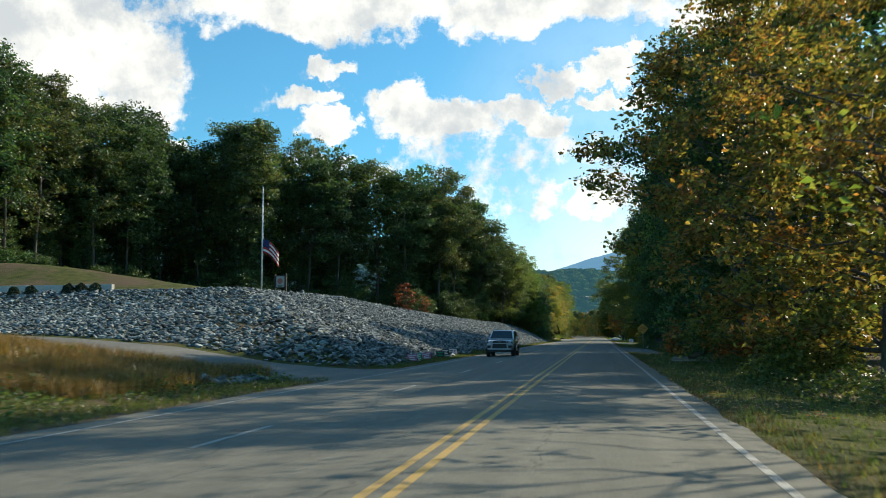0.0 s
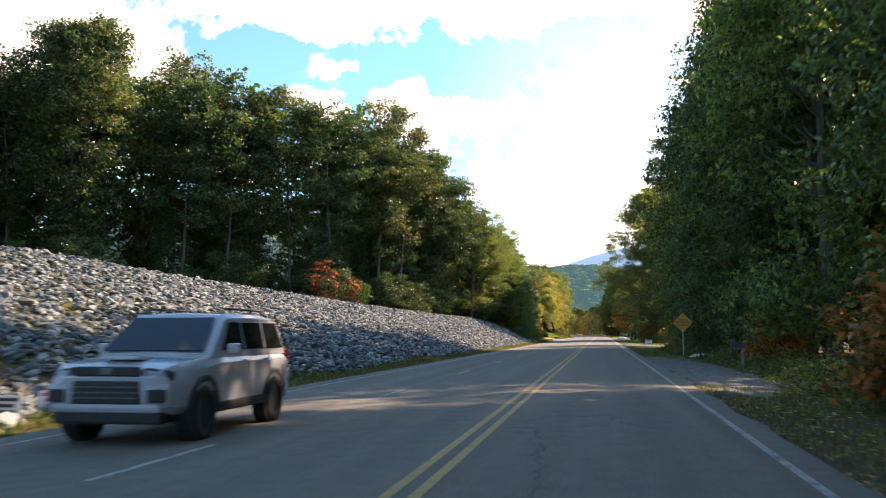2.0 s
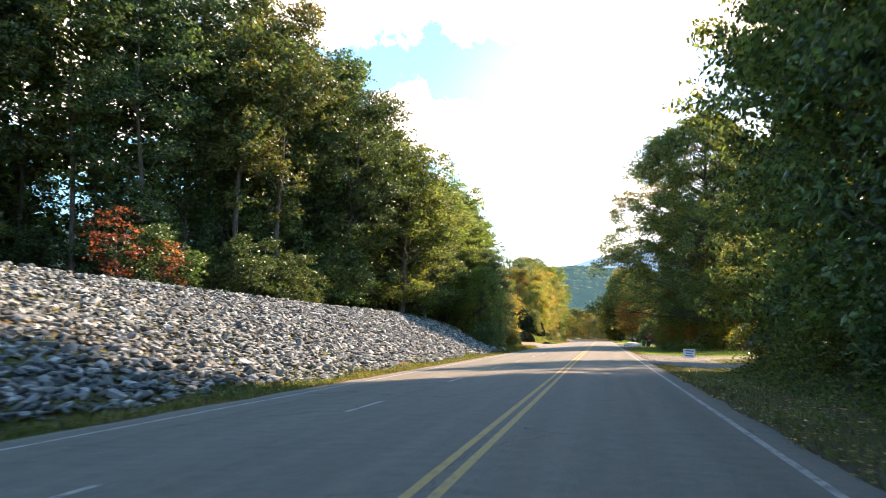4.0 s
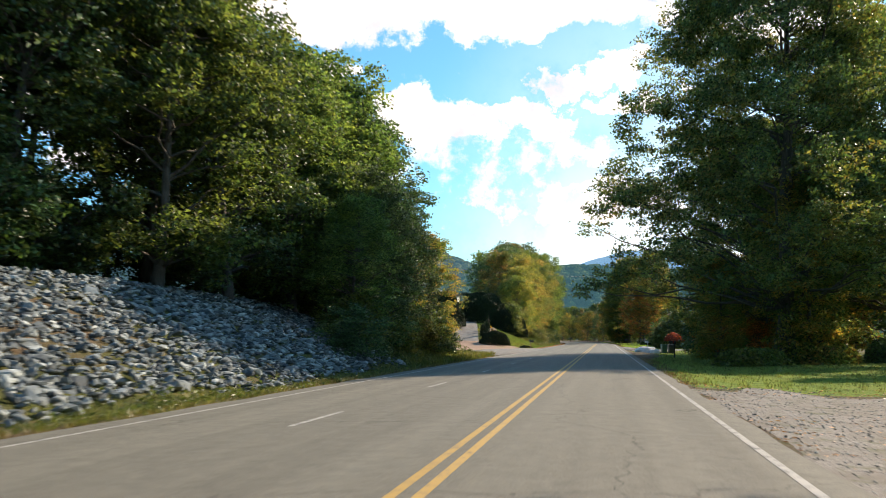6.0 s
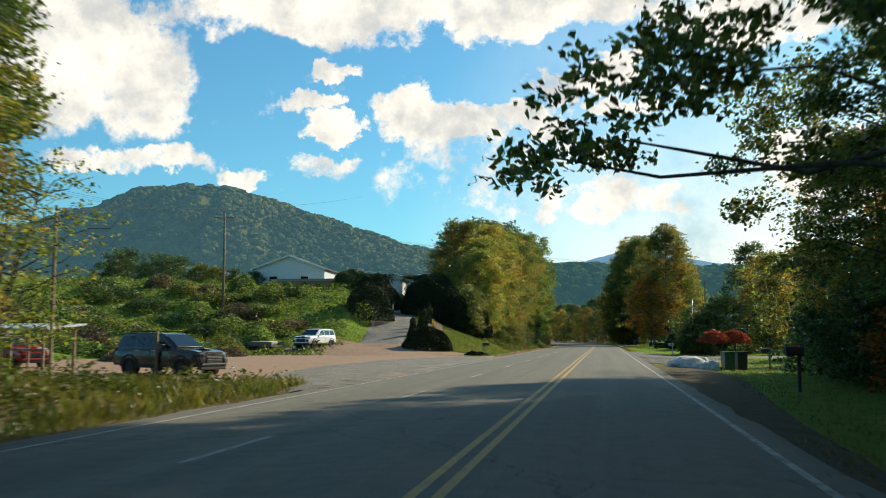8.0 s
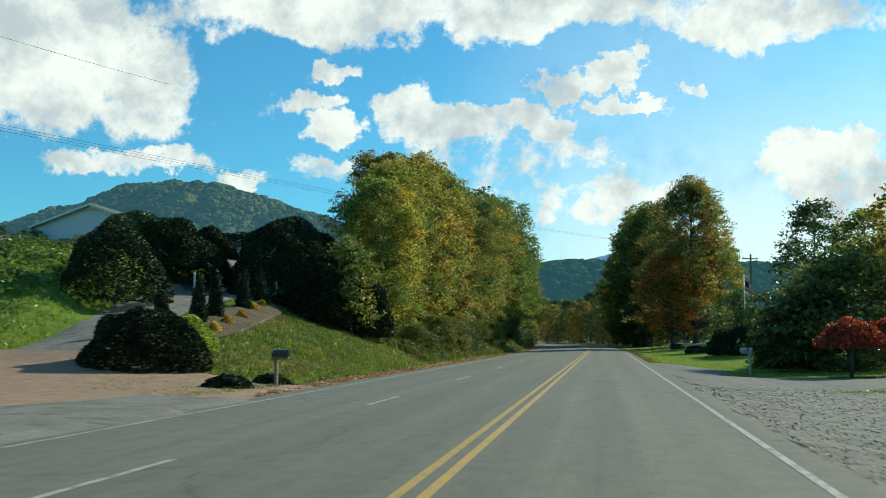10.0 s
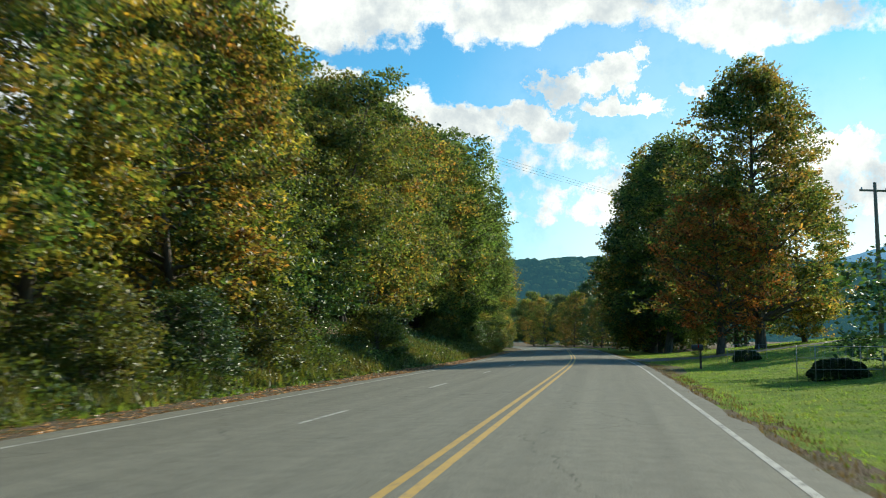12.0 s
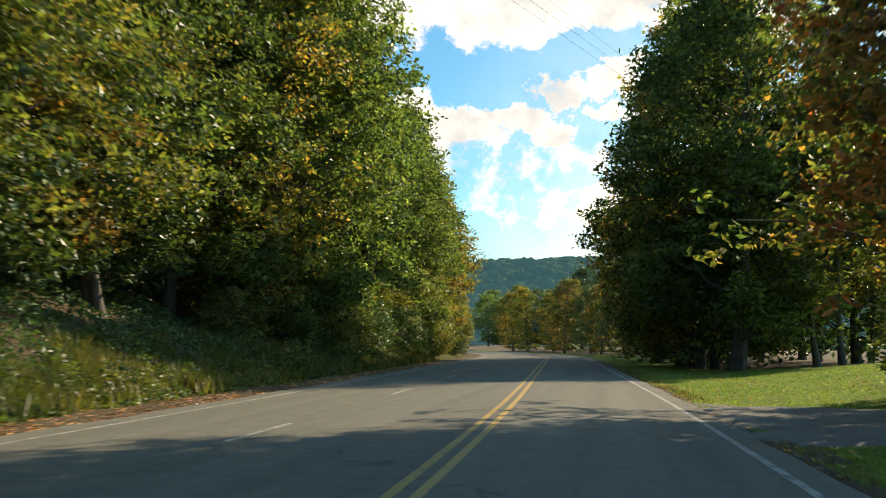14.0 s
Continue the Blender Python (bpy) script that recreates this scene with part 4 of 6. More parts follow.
# low trees that close the view under the oaks
for x, y, s, key in ((18, 242, 0.8, "far_t"), (22.5, 249, 1.0, "far_t"), (26, 240, 1.0, "far_c"), (12.5, 246, 0.5, "far_t"), (12.5, 238, 0.4, "turning")):
    plant(key, x, y, s, y * 29, "trees under the oaks")

for gx in range(34, 60, 12):
    for gy in range(-20, 215, 14):
        plant(rng.choice(["back_a", "back_b"]), gx + rng.uniform(-3, 3), gy + rng.uniform(-3, 3), rng.uniform(0.6, 0.75), rng.uniform(0, 360))
join_deep_woods()


# ---- bank of loose stones ----
def stone_shapes(count, seed):
    rng = np.random.default_rng(seed)
    out = []
    for _ in range(count):
        bm = bmesh.new()
        bmesh.ops.create_icosphere(bm, subdivisions=1, radius=1)
        v = np.array([p.co for p in bm.verts])
        f = np.array([[q.index for q in p.verts] for p in bm.faces])
        bm.free()
        v = np.sign(v) * np.abs(v) ** 0.6 * rng.uniform(0.7, 1.2, v.shape)
        out.append((v * [1.15, 0.75, 0.42], f))
    return out


SHAPES = stone_shapes(8, 3)


def turn_matrix(rng, n, tip=0.5):
    a, b, c = rng.uniform(0, 2 * np.pi, n), rng.normal(0, tip, n), rng.normal(0, tip, n)
    out = np.zeros((n, 3, 3))
    ca, sa, cb, sb, cc, sc = np.cos(a), np.sin(a), np.cos(b), np.sin(b), np.cos(c), np.sin(c)
    out[:, 0] = np.stack([ca * cb, ca * sb * sc - sa * cc, ca * sb * cc + sa * sc], 1)
    out[:, 1] = np.stack([sa * cb, sa * sb * sc + ca * cc, sa * sb * cc - ca * sc], 1)
    out[:, 2] = np.stack([-sb, cb * sc, cb * cc], 1)
    return out


def scatter(shapes, pts, sizes, rng, tip=0.5):
    n = len(pts)
    R = turn_matrix(rng, n, tip)
    pick = rng.integers(0, len(shapes), n)
    pieces = []
    for k, (v, f) in enumerate(shapes):
        i = np.nonzero(pick == k)[0]
        if len(i) == 0:
            continue
        V = np.einsum("nij,vj->nvi", R[i], v) * sizes[i][:, None, None] + pts[i][:, None, :]
        F = f[None] + (np.arange(len(i)) * len(v))[:, None, None]
        pieces.append((V.reshape(-1, 3), F.reshape(-1, f.shape[1])))
    return join_arrays(pieces)


def on_stone_bank(x, y):
    o = x - road_mid(y)
    ytoe = np.interp(x, [-70, -48, -31, -20, -12.5, -10.3], [60, 54, 50, 45.5, 43, 46])
    wide = np.interp(y, [60, 110, 170, 210, 240], [14.5, 14.5, 10.5, 7.5, 6])
    dist = np.minimum(-10.2 - o + 0.5 * np.sin(y * 0.4) * np.sin(y * 0.13), (y - ytoe) * 0.9)
    return (dist > 0.1) & (dist < wide + 0.8) & (y < 205 + 0.9 * (o + 10) * -0.4) & (x > -62)


def build_bank():
    rng = np.random.default_rng(8)
    n = 175000
    x, y = rng.uniform(-62, -10.0, n), rng.uniform(43, 217, n)
    keep = on_stone_bank(x, y)
    x, y = x[keep], y[keep]
    size = rng.uniform(0.075, 0.18, len(x)) * np.where(rng.uniform(size=len(x)) < 0.05, 1.6, 1)
    z = land(x, y) + rng.uniform(-0.02, 0.14, len(x))
    pts = np.stack([x, y, z], 1)
    near = np.nonzero((x > -12.5) & (y > 60) & (y < 100))[0][:300]
    rest = np.setdiff1d(np.arange(len(x)), near)
    bank = new("stone_bank")
    tagged(bank, "long bank of loose grey riprap stones beside the road", "stone bank", kind="structure")
    v, f = scatter(SHAPES, pts[rest], size[rest], rng, 0.36)
    tagged(part("loose_stones", mesh_of("loose_stones", v, f, STONE), bank), "pale grey angular stones", kind="stuff")
    shared = [mesh_of("stone", v, f, STONE) for v, f in SHAPES]
    R = turn_matrix(rng, len(near))
    for j, i in enumerate(near):
        ob = part("stone", shared[j % len(shared)], bank)
        ob.matrix_basis = Matrix.Translation(pts[i]) @ Matrix(R[j].tolist()).to_4x4() @ Matrix.Scale(float(size[i]), 4)


build_bank()


def build_ditch_stones():
    """Dark riprap lining the ditch before the driveway."""
    rng = np.random.default_rng(18)
    x, y = rng.uniform(-19, -11, 1500), rng.uniform(23.5, 32.5, 1500)
    k = (np.abs(y - (30.2 - (x + 11) * 0.12) + 0.6 * np.sin(x * 2)) < 1.6) & (y < 31.4 - (x + 8.6) * 0.33)
    x, y = x[k], y[k]
    v, f = scatter(SHAPES, np.stack([x, y, land(x, y) + 0.06], 1), rng.uniform(0.1, 0.26, len(x)), rng, 0.4)
    tagged(new("ditch_stones", mesh_of("ditch_stones", v, f, STONE)), "dark grey stones lining the ditch", "stones", kind="stuff")


build_ditch_stones()


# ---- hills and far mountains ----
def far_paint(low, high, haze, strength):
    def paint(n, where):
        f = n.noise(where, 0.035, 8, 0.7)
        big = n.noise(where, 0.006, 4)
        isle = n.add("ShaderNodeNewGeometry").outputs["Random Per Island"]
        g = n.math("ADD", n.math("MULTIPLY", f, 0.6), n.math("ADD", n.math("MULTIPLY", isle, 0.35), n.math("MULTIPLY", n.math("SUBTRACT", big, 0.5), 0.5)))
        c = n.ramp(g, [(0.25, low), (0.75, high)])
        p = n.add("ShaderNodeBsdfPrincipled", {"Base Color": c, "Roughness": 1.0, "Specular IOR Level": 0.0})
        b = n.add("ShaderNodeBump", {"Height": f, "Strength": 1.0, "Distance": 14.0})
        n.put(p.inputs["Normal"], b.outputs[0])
        # even bluish glow over all slopes, painted in place of air haze
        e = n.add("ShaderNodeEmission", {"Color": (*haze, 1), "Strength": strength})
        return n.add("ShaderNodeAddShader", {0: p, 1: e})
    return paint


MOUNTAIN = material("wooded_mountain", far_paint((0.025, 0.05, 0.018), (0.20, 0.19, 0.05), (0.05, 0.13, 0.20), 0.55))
FAR_RIDGE = material("far_hazed_ridge", far_paint((0.03, 0.05, 0.05), (0.05, 0.07, 0.06), (0.16, 0.36, 0.60), 0.75))
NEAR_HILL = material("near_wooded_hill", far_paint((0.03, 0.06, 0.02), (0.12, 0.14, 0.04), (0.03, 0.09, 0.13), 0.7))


def ridge(name, label, mat, y0, depth, xs, heights, seed, rough, clumps=0, nx=160, ny=26):
    """A range of hills: a skyline of heights along x, falling off to both sides."""
    rng = np.random.default_rng(seed)
    X = np.linspace(xs[0], xs[-1], nx)
    V = np.linspace(-1, 1, ny)
    crest = np.interp(X, xs, heights)
    for _ in range(3):
        crest = np.convolve(np.pad(crest, 2, mode="edge"), np.ones(5) / 5, "valid")
    n1 = rng.normal(size=(ny, nx))
    for _ in range(2):
        n1 = (n1 + np.roll(n1, 1, 0) + np.roll(n1, 1, 1) + np.roll(n1, -1, 1)) / 4
    Z = crest[None] * (np.cos(V * math.pi / 2) ** 1.3)[:, None] + n1 * rough * crest[None] - 6
    GX, GV = np.meshgrid(X, V)
    GX = GX + 0.10 * depth * np.sin(GV * 5) * np.sin(GX * 0.01)
    idx = np.arange(nx * ny).reshape(ny, nx)
    F = np.stack([idx[:-1, :-1], idx[:-1, 1:], idx[1:, 1:], idx[1:, :-1]], -1).reshape(-1, 4)
    P = np.stack([GX, y0 + GV * depth, Z], -1)
    ob = new(name, mesh_of(name, P, F, mat, True))
    tagged(ob, label, "mountain", kind="structure")
    if clumps:
        half = ny // 2 + 2
        i, j = rng.integers(0, half - 1, clumps), rng.integers(0, nx - 1, clumps)
        a, b = rng.uniform(0, 1, (2, clumps, 1))
        at = P[i, j] * (1 - a) * (1 - b) + P[i + 1, j] * a * (1 - b) + P[i, j + 1] * (1 - a) * b + P[i + 1, j + 1] * a * b
        size = rng.uniform(3.5, 7.5, clumps)
        v, f = scatter([(v * [1, 1.2, 1.9], f) for v, f in SHAPES], at + np.array([0, 0, 2.0]), size, rng, 0.25)
        w = new("hillside_woods", mesh_of("hillside_woods", v, f, mat))
        tagged(w, "far tree tops covering the hillside", "woods", kind="stuff")


ridge("backdrop_mountain", "wooded mountain with lighter and darker patches and painted bluish haze", MOUNTAIN, 1850, 420, [-1660, -1210, -1040, -947, -862, -794, -740, -665, -610, -547, -467, -363, -282, -190, -80, 40], [80, 150, 206, 240, 264, 278, 283, 270, 259, 234, 207, 172, 150, 112, 66, 20], 5, 0.05, 11000)
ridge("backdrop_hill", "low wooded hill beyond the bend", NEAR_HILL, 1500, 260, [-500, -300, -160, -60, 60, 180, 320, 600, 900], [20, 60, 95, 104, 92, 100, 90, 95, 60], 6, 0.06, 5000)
ridge("backdrop_ridge", "mountain ridge on the horizon paled by painted blue haze", FAR_RIDGE, 4200, 500, [-900, -500, -250, -60, 120, 300, 600, 900, 1200, 1500, 2000, 2600], [100, 180, 265, 330, 380, 340, 280, 320, 400, 440, 330, 200], 9, 0.02)


# ---- vehicles ----
def car_paint(name, color):
    def paint(n, where):
        f = n.noise(where, 1.4, 4)
        d = n.noise(where, 30, 3)
        return {"Base Color": n.mix(n.math("MULTIPLY", n.smooth(f, 0.5, 0.8), 0.25), color, (0.25, 0.22, 0.18)), "Roughness": n.math("ADD", 0.18, n.math("MULTIPLY", d, 0.15)), "Coat Weight": 0.6, "Coat Roughness": 0.06}
    return material(name, paint)


GLASS = material("dark_car_glass", lambda n, w: {"Base Color": (0.012, 0.016, 0.018, 1), "Roughness": 0.04, "Specular IOR Level": 0.7, "bump": (n.noise(w, 2.0, 2), 0.03, 0.01)})
TYRE = plain("tyre_rubber", (0.018, 0.018, 0.018), 0.85, 0, 0.2, 20)
RIM = plain("alloy_rim", (0.11, 0.115, 0.12), 0.35, 0.8, 0.1, 8)
TRIM = plain("black_plastic", (0.02, 0.02, 0.021), 0.6, 0, 0.2, 12)
CHROME = plain("bright_metal", (0.6, 0.6, 0.6), 0.2, 1.0, 0.05, 8)
LAMP = plain("lamp_glass", (0.30, 0.34, 0.42), 0.08, 0.2, 0.08, 15)
RED_LAMP = plain("red_lamp_glass", (0.35, 0.015, 0.012), 0.12, 0, 0.1, 15)


def loft(name, rings, mat, parent, label="", smooth=True):
    """A closed skin over rings of the same number of corners."""
    bm = bmesh.new()
    rows = [[bm.verts.new(p) for p in ring] for ring in rings]
    k = len(rows[0])
    for a, b in zip(rows, rows[1:]):
        for j in range(k):
            bm.faces.new((a[j], a[(j + 1) % k], b[(j + 1) % k], b[j]))
    bm.faces.new(rows[0][::-1])
    bm.faces.new(rows[-1])
    bmesh.ops.recalc_face_normals(bm, faces=bm.faces[:])
    me = bm_mesh(name, bm, mat, smooth)
    me.set_sharp_from_angle(angle=radians(28))
    return part(name, me, parent, label)


def body_ring(y, lo, hi, half, r=0.09):
    """A rounded box section across the car at y."""
    return [(-half + r, y, lo), (half - r, y, lo), (half, y, lo + r), (half + 0.02, y, (lo + hi) * 0.5), (half - 0.01, y, hi - r * 1.4), (half - r * 1.1, y, hi), (0, y, hi + 0.025), (-half + r * 1.1, y, hi), (-half + 0.01, y, hi - r * 1.4), (-half - 0.02, y, (lo + hi) * 0.5), (-half, y, lo + r)]


def quad_panel(name, corners, mat, parent, label="", thick=0.012):
    bm = bmesh.new()
    a = [Vector(c) for c in corners]
    nrm = (a[1] - a[0]).cross(a[3] - a[0]).normalized() * thick
    lo, hi = [bm.verts.new(c) for c in a], [bm.verts.new(c + nrm) for c in a]
    bm.faces.new(lo[::-1])
    bm.faces.new(hi)
    for j in range(4):
        bm.faces.new((lo[j], lo[(j + 1) % 4], hi[(j + 1) % 4], hi[j]))
    bmesh.ops.recalc_face_normals(bm, faces=bm.faces[:])
    return part(name, bm_mesh(name, bm, mat), parent, label)


def build_wheel(parent, x, y, radius, width):
    out = 1 if x > 0 else -1
    bm = bmesh.new()
    prof = [(0.62, -0.5), (0.9, -0.5), (1.0, -0.34), (1.0, 0.34), (0.9, 0.5), (0.62, 0.5)]
    n = 24
    rows = []
    for i in range(n):
        a = 2 * math.pi * i / n
        rows.append([bm.verts.new((w * width, radius * r * math.cos(a), radius * r * math.sin(a))) for r, w in prof])
    for i in range(n):
        p, q = rows[i], rows[(i + 1) % n]
        for j in range(len(prof)):
            k = (j + 1) % len(prof)
            bm.faces.new((p[j], p[k], q[k], q[j]))
    bmesh.ops.recalc_face_normals(bm, faces=bm.faces[:])
    wheel = new("wheel")
    wheel.parent = parent
    wheel.location = (x, y, radius)
    part("tyre", bm_mesh("tyre", bm, TYRE, True), wheel)
    bm = bmesh.new()
    bmesh.ops.create_cone(bm, cap_ends=True, segments=20, radius1=radius * 0.2, radius2=radius * 0.16, depth=width * 0.75, matrix=pose(0, 0, 0, 0, 90, 0))
    for i in range(6):
        a = i * 60
        c = bmesh.ops.create_cube(bm, size=1)
        for v in c["verts"]:
            v.co = Vector((v.co.x * width * 0.25 + out * width * 0.22, v.co.y * radius * 0.17, v.co.z * radius * 0.5 + radius * 0.4))
        bmesh.ops.rotate(bm, verts=c["verts"], cent=(0, 0, 0), matrix=Matrix.Rotation(radians(a), 3, "X"))
    bmesh.ops.create_cone(bm, cap_ends=True, segments=20, radius1=radius * 0.62, radius2=radius * 0.62, depth=width * 0.3, matrix=pose(0, 0, 0, 0, 90, 0))
    part("rim", bm_mesh("rim", bm, RIM), wheel)


def build_suv(label, paint, x, y, heading, scale=1.0, dark_bumper=True):
    """A boxy four-door sport utility vehicle; its nose points along local -y."""
    car = new("suv")
    W = 0.93
    rings = [body_ring(-2.36, 0.54, 0.88, 0.70), body_ring(-2.27, 0.44, 0.99, 0.82), body_ring(-2.05, 0.40, 1.05, 0.895), body_ring(-1.75, 0.40, 1.09, 0.925), body_ring(-1.0, 0.38, 1.14, W), body_ring(-0.75, 0.38, 1.17, W), body_ring(0.5, 0.38, 1.17, W), body_ring(1.9, 0.42, 1.17, W), body_ring(2.25, 0.45, 1.13, 0.90), body_ring(2.36, 0.52, 1.05, 0.84)]
    loft("body", rings, paint, car)
    def cab(y, lo, hi, a, b):
        return [(-a, y, lo), (a, y, lo), (b + 0.03, y, hi - 0.07), (b - 0.07, y, hi), (0, y, hi + 0.02), (-b + 0.07, y, hi), (-b - 0.03, y, hi - 0.07)]
    loft("cabin", [cab(-1.08, 1.12, 1.18, 0.86, 0.84), cab(-0.28, 1.12, 1.72, 0.88, 0.72), cab(-0.1, 1.12, 1.76, 0.88, 0.72), cab(1.2, 1.12, 1.78, 0.88, 0.72), cab(2.0, 1.12, 1.72, 0.87, 0.71), cab(2.26, 1.12, 1.18, 0.84, 0.82)], paint, car)
    quad_panel("windscreen", [(-0.76, -1.09, 1.215), (0.76, -1.09, 1.215), (0.64, -0.39, 1.69), (-0.64, -0.39, 1.69)], GLASS, car)
    quad_panel("rear_window", [(0.72, 2.255, 1.25), (-0.72, 2.255, 1.25), (-0.62, 2.06, 1.66), (0.62, 2.06, 1.66)], GLASS, car)
    for s in (-1, 1):
        for y0, y1, y2, y3 in ((-0.62, 0.22, 0.22, -0.18), (0.32, 1.12, 1.12, 0.32), (1.22, 2.02, 1.86, 1.22)):
            c = [(s * 0.872, y0, 1.22), (s * 0.872, y1, 1.22), (s * 0.778, y2, 1.63), (s * 0.778, y3, 1.63)]
            quad_panel("side_window", c if s < 0 else c[::-1], GLASS, car)
        for y0 in (0.27, 1.17):
            box("door_seam", (0.008, 0.012, 0.7), (s * 0.945, y0, 0.82), TRIM, car, bevel=0)
        for y0 in (0.02, 0.95):
            box("door_handle", (0.03, 0.2, 0.035), (s * 0.955, y0, 1.05), CHROME, car)
        box("wing_mirror", (0.2, 0.12, 0.16), (s * 1.02, -0.55, 1.24), paint, car, bevel=0.04)
        box("sill", (0.06, 2.4, 0.14), (s * 0.93, 0.05, 0.42), TRIM, car, bevel=0.02)
        housing = box("headlight", (0.40, 0.14, 0.14), (s * 0.66, -2.225, 0.93), TRIM, car, "dark headlight housing", 0.05, (0, s * 8, s * 16))
        box("lens", (0.24, 0.05, 0.08), (s * 0.64, -2.295, 0.935), LAMP, housing, "clear lens", 0.02, (0, s * 8, s * 16))
        box("bumper_corner", (0.36, 0.22, 0.34), (s * 0.68, -2.25, 0.66), paint, car, bevel=0.1, turn=(0, 0, s * 14))
        box("fog_lamp", (0.24, 0.06, 0.17), (s * 0.70, -2.37, 0.66), TRIM, car, "black fog lamp recess", 0.03, (0, 0, s * 14))
        box("tail_lamp", (0.12, 0.12, 0.36), (s * 0.82, 2.29, 1.0), RED_LAMP, car, "red tail lamp", 0.03)
        pipe("roof_rail", [(s * 0.62, -0.1, 1.77), (s * 0.62, 0.0, 1.84), (s * 0.62, 1.6, 1.84), (s * 0.62, 1.75, 1.76)], [0.02] * 4, TRIM, car, sides=6)
        for yy in (-1.42, 1.40):
            build_wheel(car, s * 0.845, yy, 0.385, 0.25)
            bm = bmesh.new()
            bmesh.ops.create_cone(bm, cap_ends=True, segments=28, radius1=0.44, radius2=0.44, depth=0.22, matrix=pose(s * 0.832, yy, 0.40, 0, 90, 0))
            part("wheel_well", bm_mesh("wheel_well", bm, TRIM), car)
            bm = bmesh.new()
            seg = []
            for i in range(13):
                a = math.pi * i / 12
                seg.append([bm.verts.new((s * xx, yy + r * math.cos(a), 0.39 + r * math.sin(a))) for xx, r in ((0.955, 0.43), (0.975, 0.50), (0.93, 0.51))])
            for p, q in zip(seg, seg[1:]):
                for j in range(2):
                    bm.faces.new((p[j], p[j + 1], q[j + 1], q[j]))
            part("wheel_arch", bm_mesh("wheel_arch", bm, TRIM, True), car)
    box("grille", (0.92, 0.06, 0.13), (0, -2.335, 0.97), TRIM, car, "black upper grille", 0.03)
    box("emblem", (0.16, 0.03, 0.09), (0, -2.37, 0.97), RIM, car, bevel=0.03)
    box("grille", (0.98, 0.06, 0.30), (0, -2.36, 0.70), TRIM, car, "black lower grille", 0.05, taper=0.92)
    for z in (0.63, 0.70, 0.77):
        box("grille_bar", (0.88, 0.03, 0.016), (0, -2.395, z), RIM, car, bevel=0.004)
    box("front_bumper", (1.52, 0.20, 0.12), (0, -2.30, 0.50), paint, car, bevel=0.05)
    box("skid_plate", (1.50, 0.24, 0.18), (0, -2.24, 0.38), TRIM, car, bevel=0.04)
    box("rear_bumper", (1.62, 0.2, 0.26), (0, 2.34, 0.56), TRIM if dark_bumper else paint, car, bevel=0.06)
    box("bonnet_ridge", (0.5, 0.9, 0.05), (0, -1.55, 1.115), paint, car, bevel=0.02, turn=(-3.0, 0, 0))
    on_road = -8.6 < x < 2.3
    z = float(road_z(x)) if on_road else float(land(x, y)) + 0.04
    car.matrix_basis = pose(x, y, z, 0, 0, heading) @ Matrix.Scale(scale, 4)
    return tagged(car, label, "car")


WHITE_BOARD = plain("white_board", (0.72, 0.72, 0.70), 0.5, 0, 0.08, 5)
SILVER = car_paint("silver_car_paint", (0.38, 0.40, 0.43, 1))
WHITE_CAR = car_paint("white_car_paint", (0.72, 0.73, 0.73, 1))
BLACK_CAR = car_paint("black_car_paint", (0.02, 0.022, 0.025, 1))
RED_CAR = car_paint("red_car_paint", (0.35, 0.03, 0.025, 1))
PALE_CAR = car_paint("pale_blue_car_paint", (0.45, 0.55, 0.66, 1))
build_suv("silver-white sport utility vehicle in the oncoming lane", SILVER, -6.4, 66.0, 0)
build_suv("white sport utility vehicle parked on the dirt lot", WHITE_CAR, -25.5, 290.5, -16, 0.95)
build_suv("black sport utility vehicle parked behind roadside brush", BLACK_CAR, -17.2, 244.5, 72, 0.95, False)
build_suv("red vehicle parked under a low shed", RED_CAR, -29, 252, 60, 0.9)
build_suv("dark blue vehicle parked by the gravel drive", BLACK_CAR, 15.2, 194, 70)
build_suv("pale blue car parked behind the lawn", PALE_CAR, 19.5, 352, 80, 0.95, False)


# ---- flagpole, boards and signs ----
WOOD = plain("weathered_wood", (0.22, 0.17, 0.12), 0.85, 0, 0.35, 9, 0.4)
DARK_WOOD = plain("dark_stained_wood", (0.05, 0.04, 0.032), 0.8, 0, 0.3, 9, 0.4)
STEEL = plain("grey_steel", (0.36, 0.36, 0.36), 0.45, 0.8, 0.15, 9)
POLE_WHITE = plain("white_pole_paint", (0.75, 0.75, 0.74), 0.4, 0, 0.06, 4)
FLAG_RED = plain("red_cloth", (0.42, 0.03, 0.035), 0.9, 0, 0.15, 6)
FLAG_WHITE = plain("white_cloth", (0.72, 0.70, 0.68), 0.9, 0, 0.08, 6)
FLAG_BLUE = plain("navy_cloth", (0.02, 0.03, 0.12), 0.9, 0, 0.15, 6)
SIGN_ORANGE = plain("orange_sign_sheet", (0.72, 0.25, 0.02), 0.5, 0, 0.1, 5)
SIGN_BLACK = plain("black_sign_paint", (0.015, 0.015, 0.015), 0.5, 0, 0.2, 5)
PINK = plain("pink_sign_print", (0.55, 0.16, 0.30), 0.55, 0, 0.15, 5)
SIGN_GREEN = plain("green_sign_print", (0.03, 0.28, 0.12), 0.55, 0, 0.15, 5)
SIGN_BLUE = plain("blue_sign_print", (0.04, 0.18, 0.50), 0.55, 0, 0.15, 5)
SIGN_DARK = plain("dark_sign_print", (0.03, 0.035, 0.04), 0.55, 0, 0.2, 5)


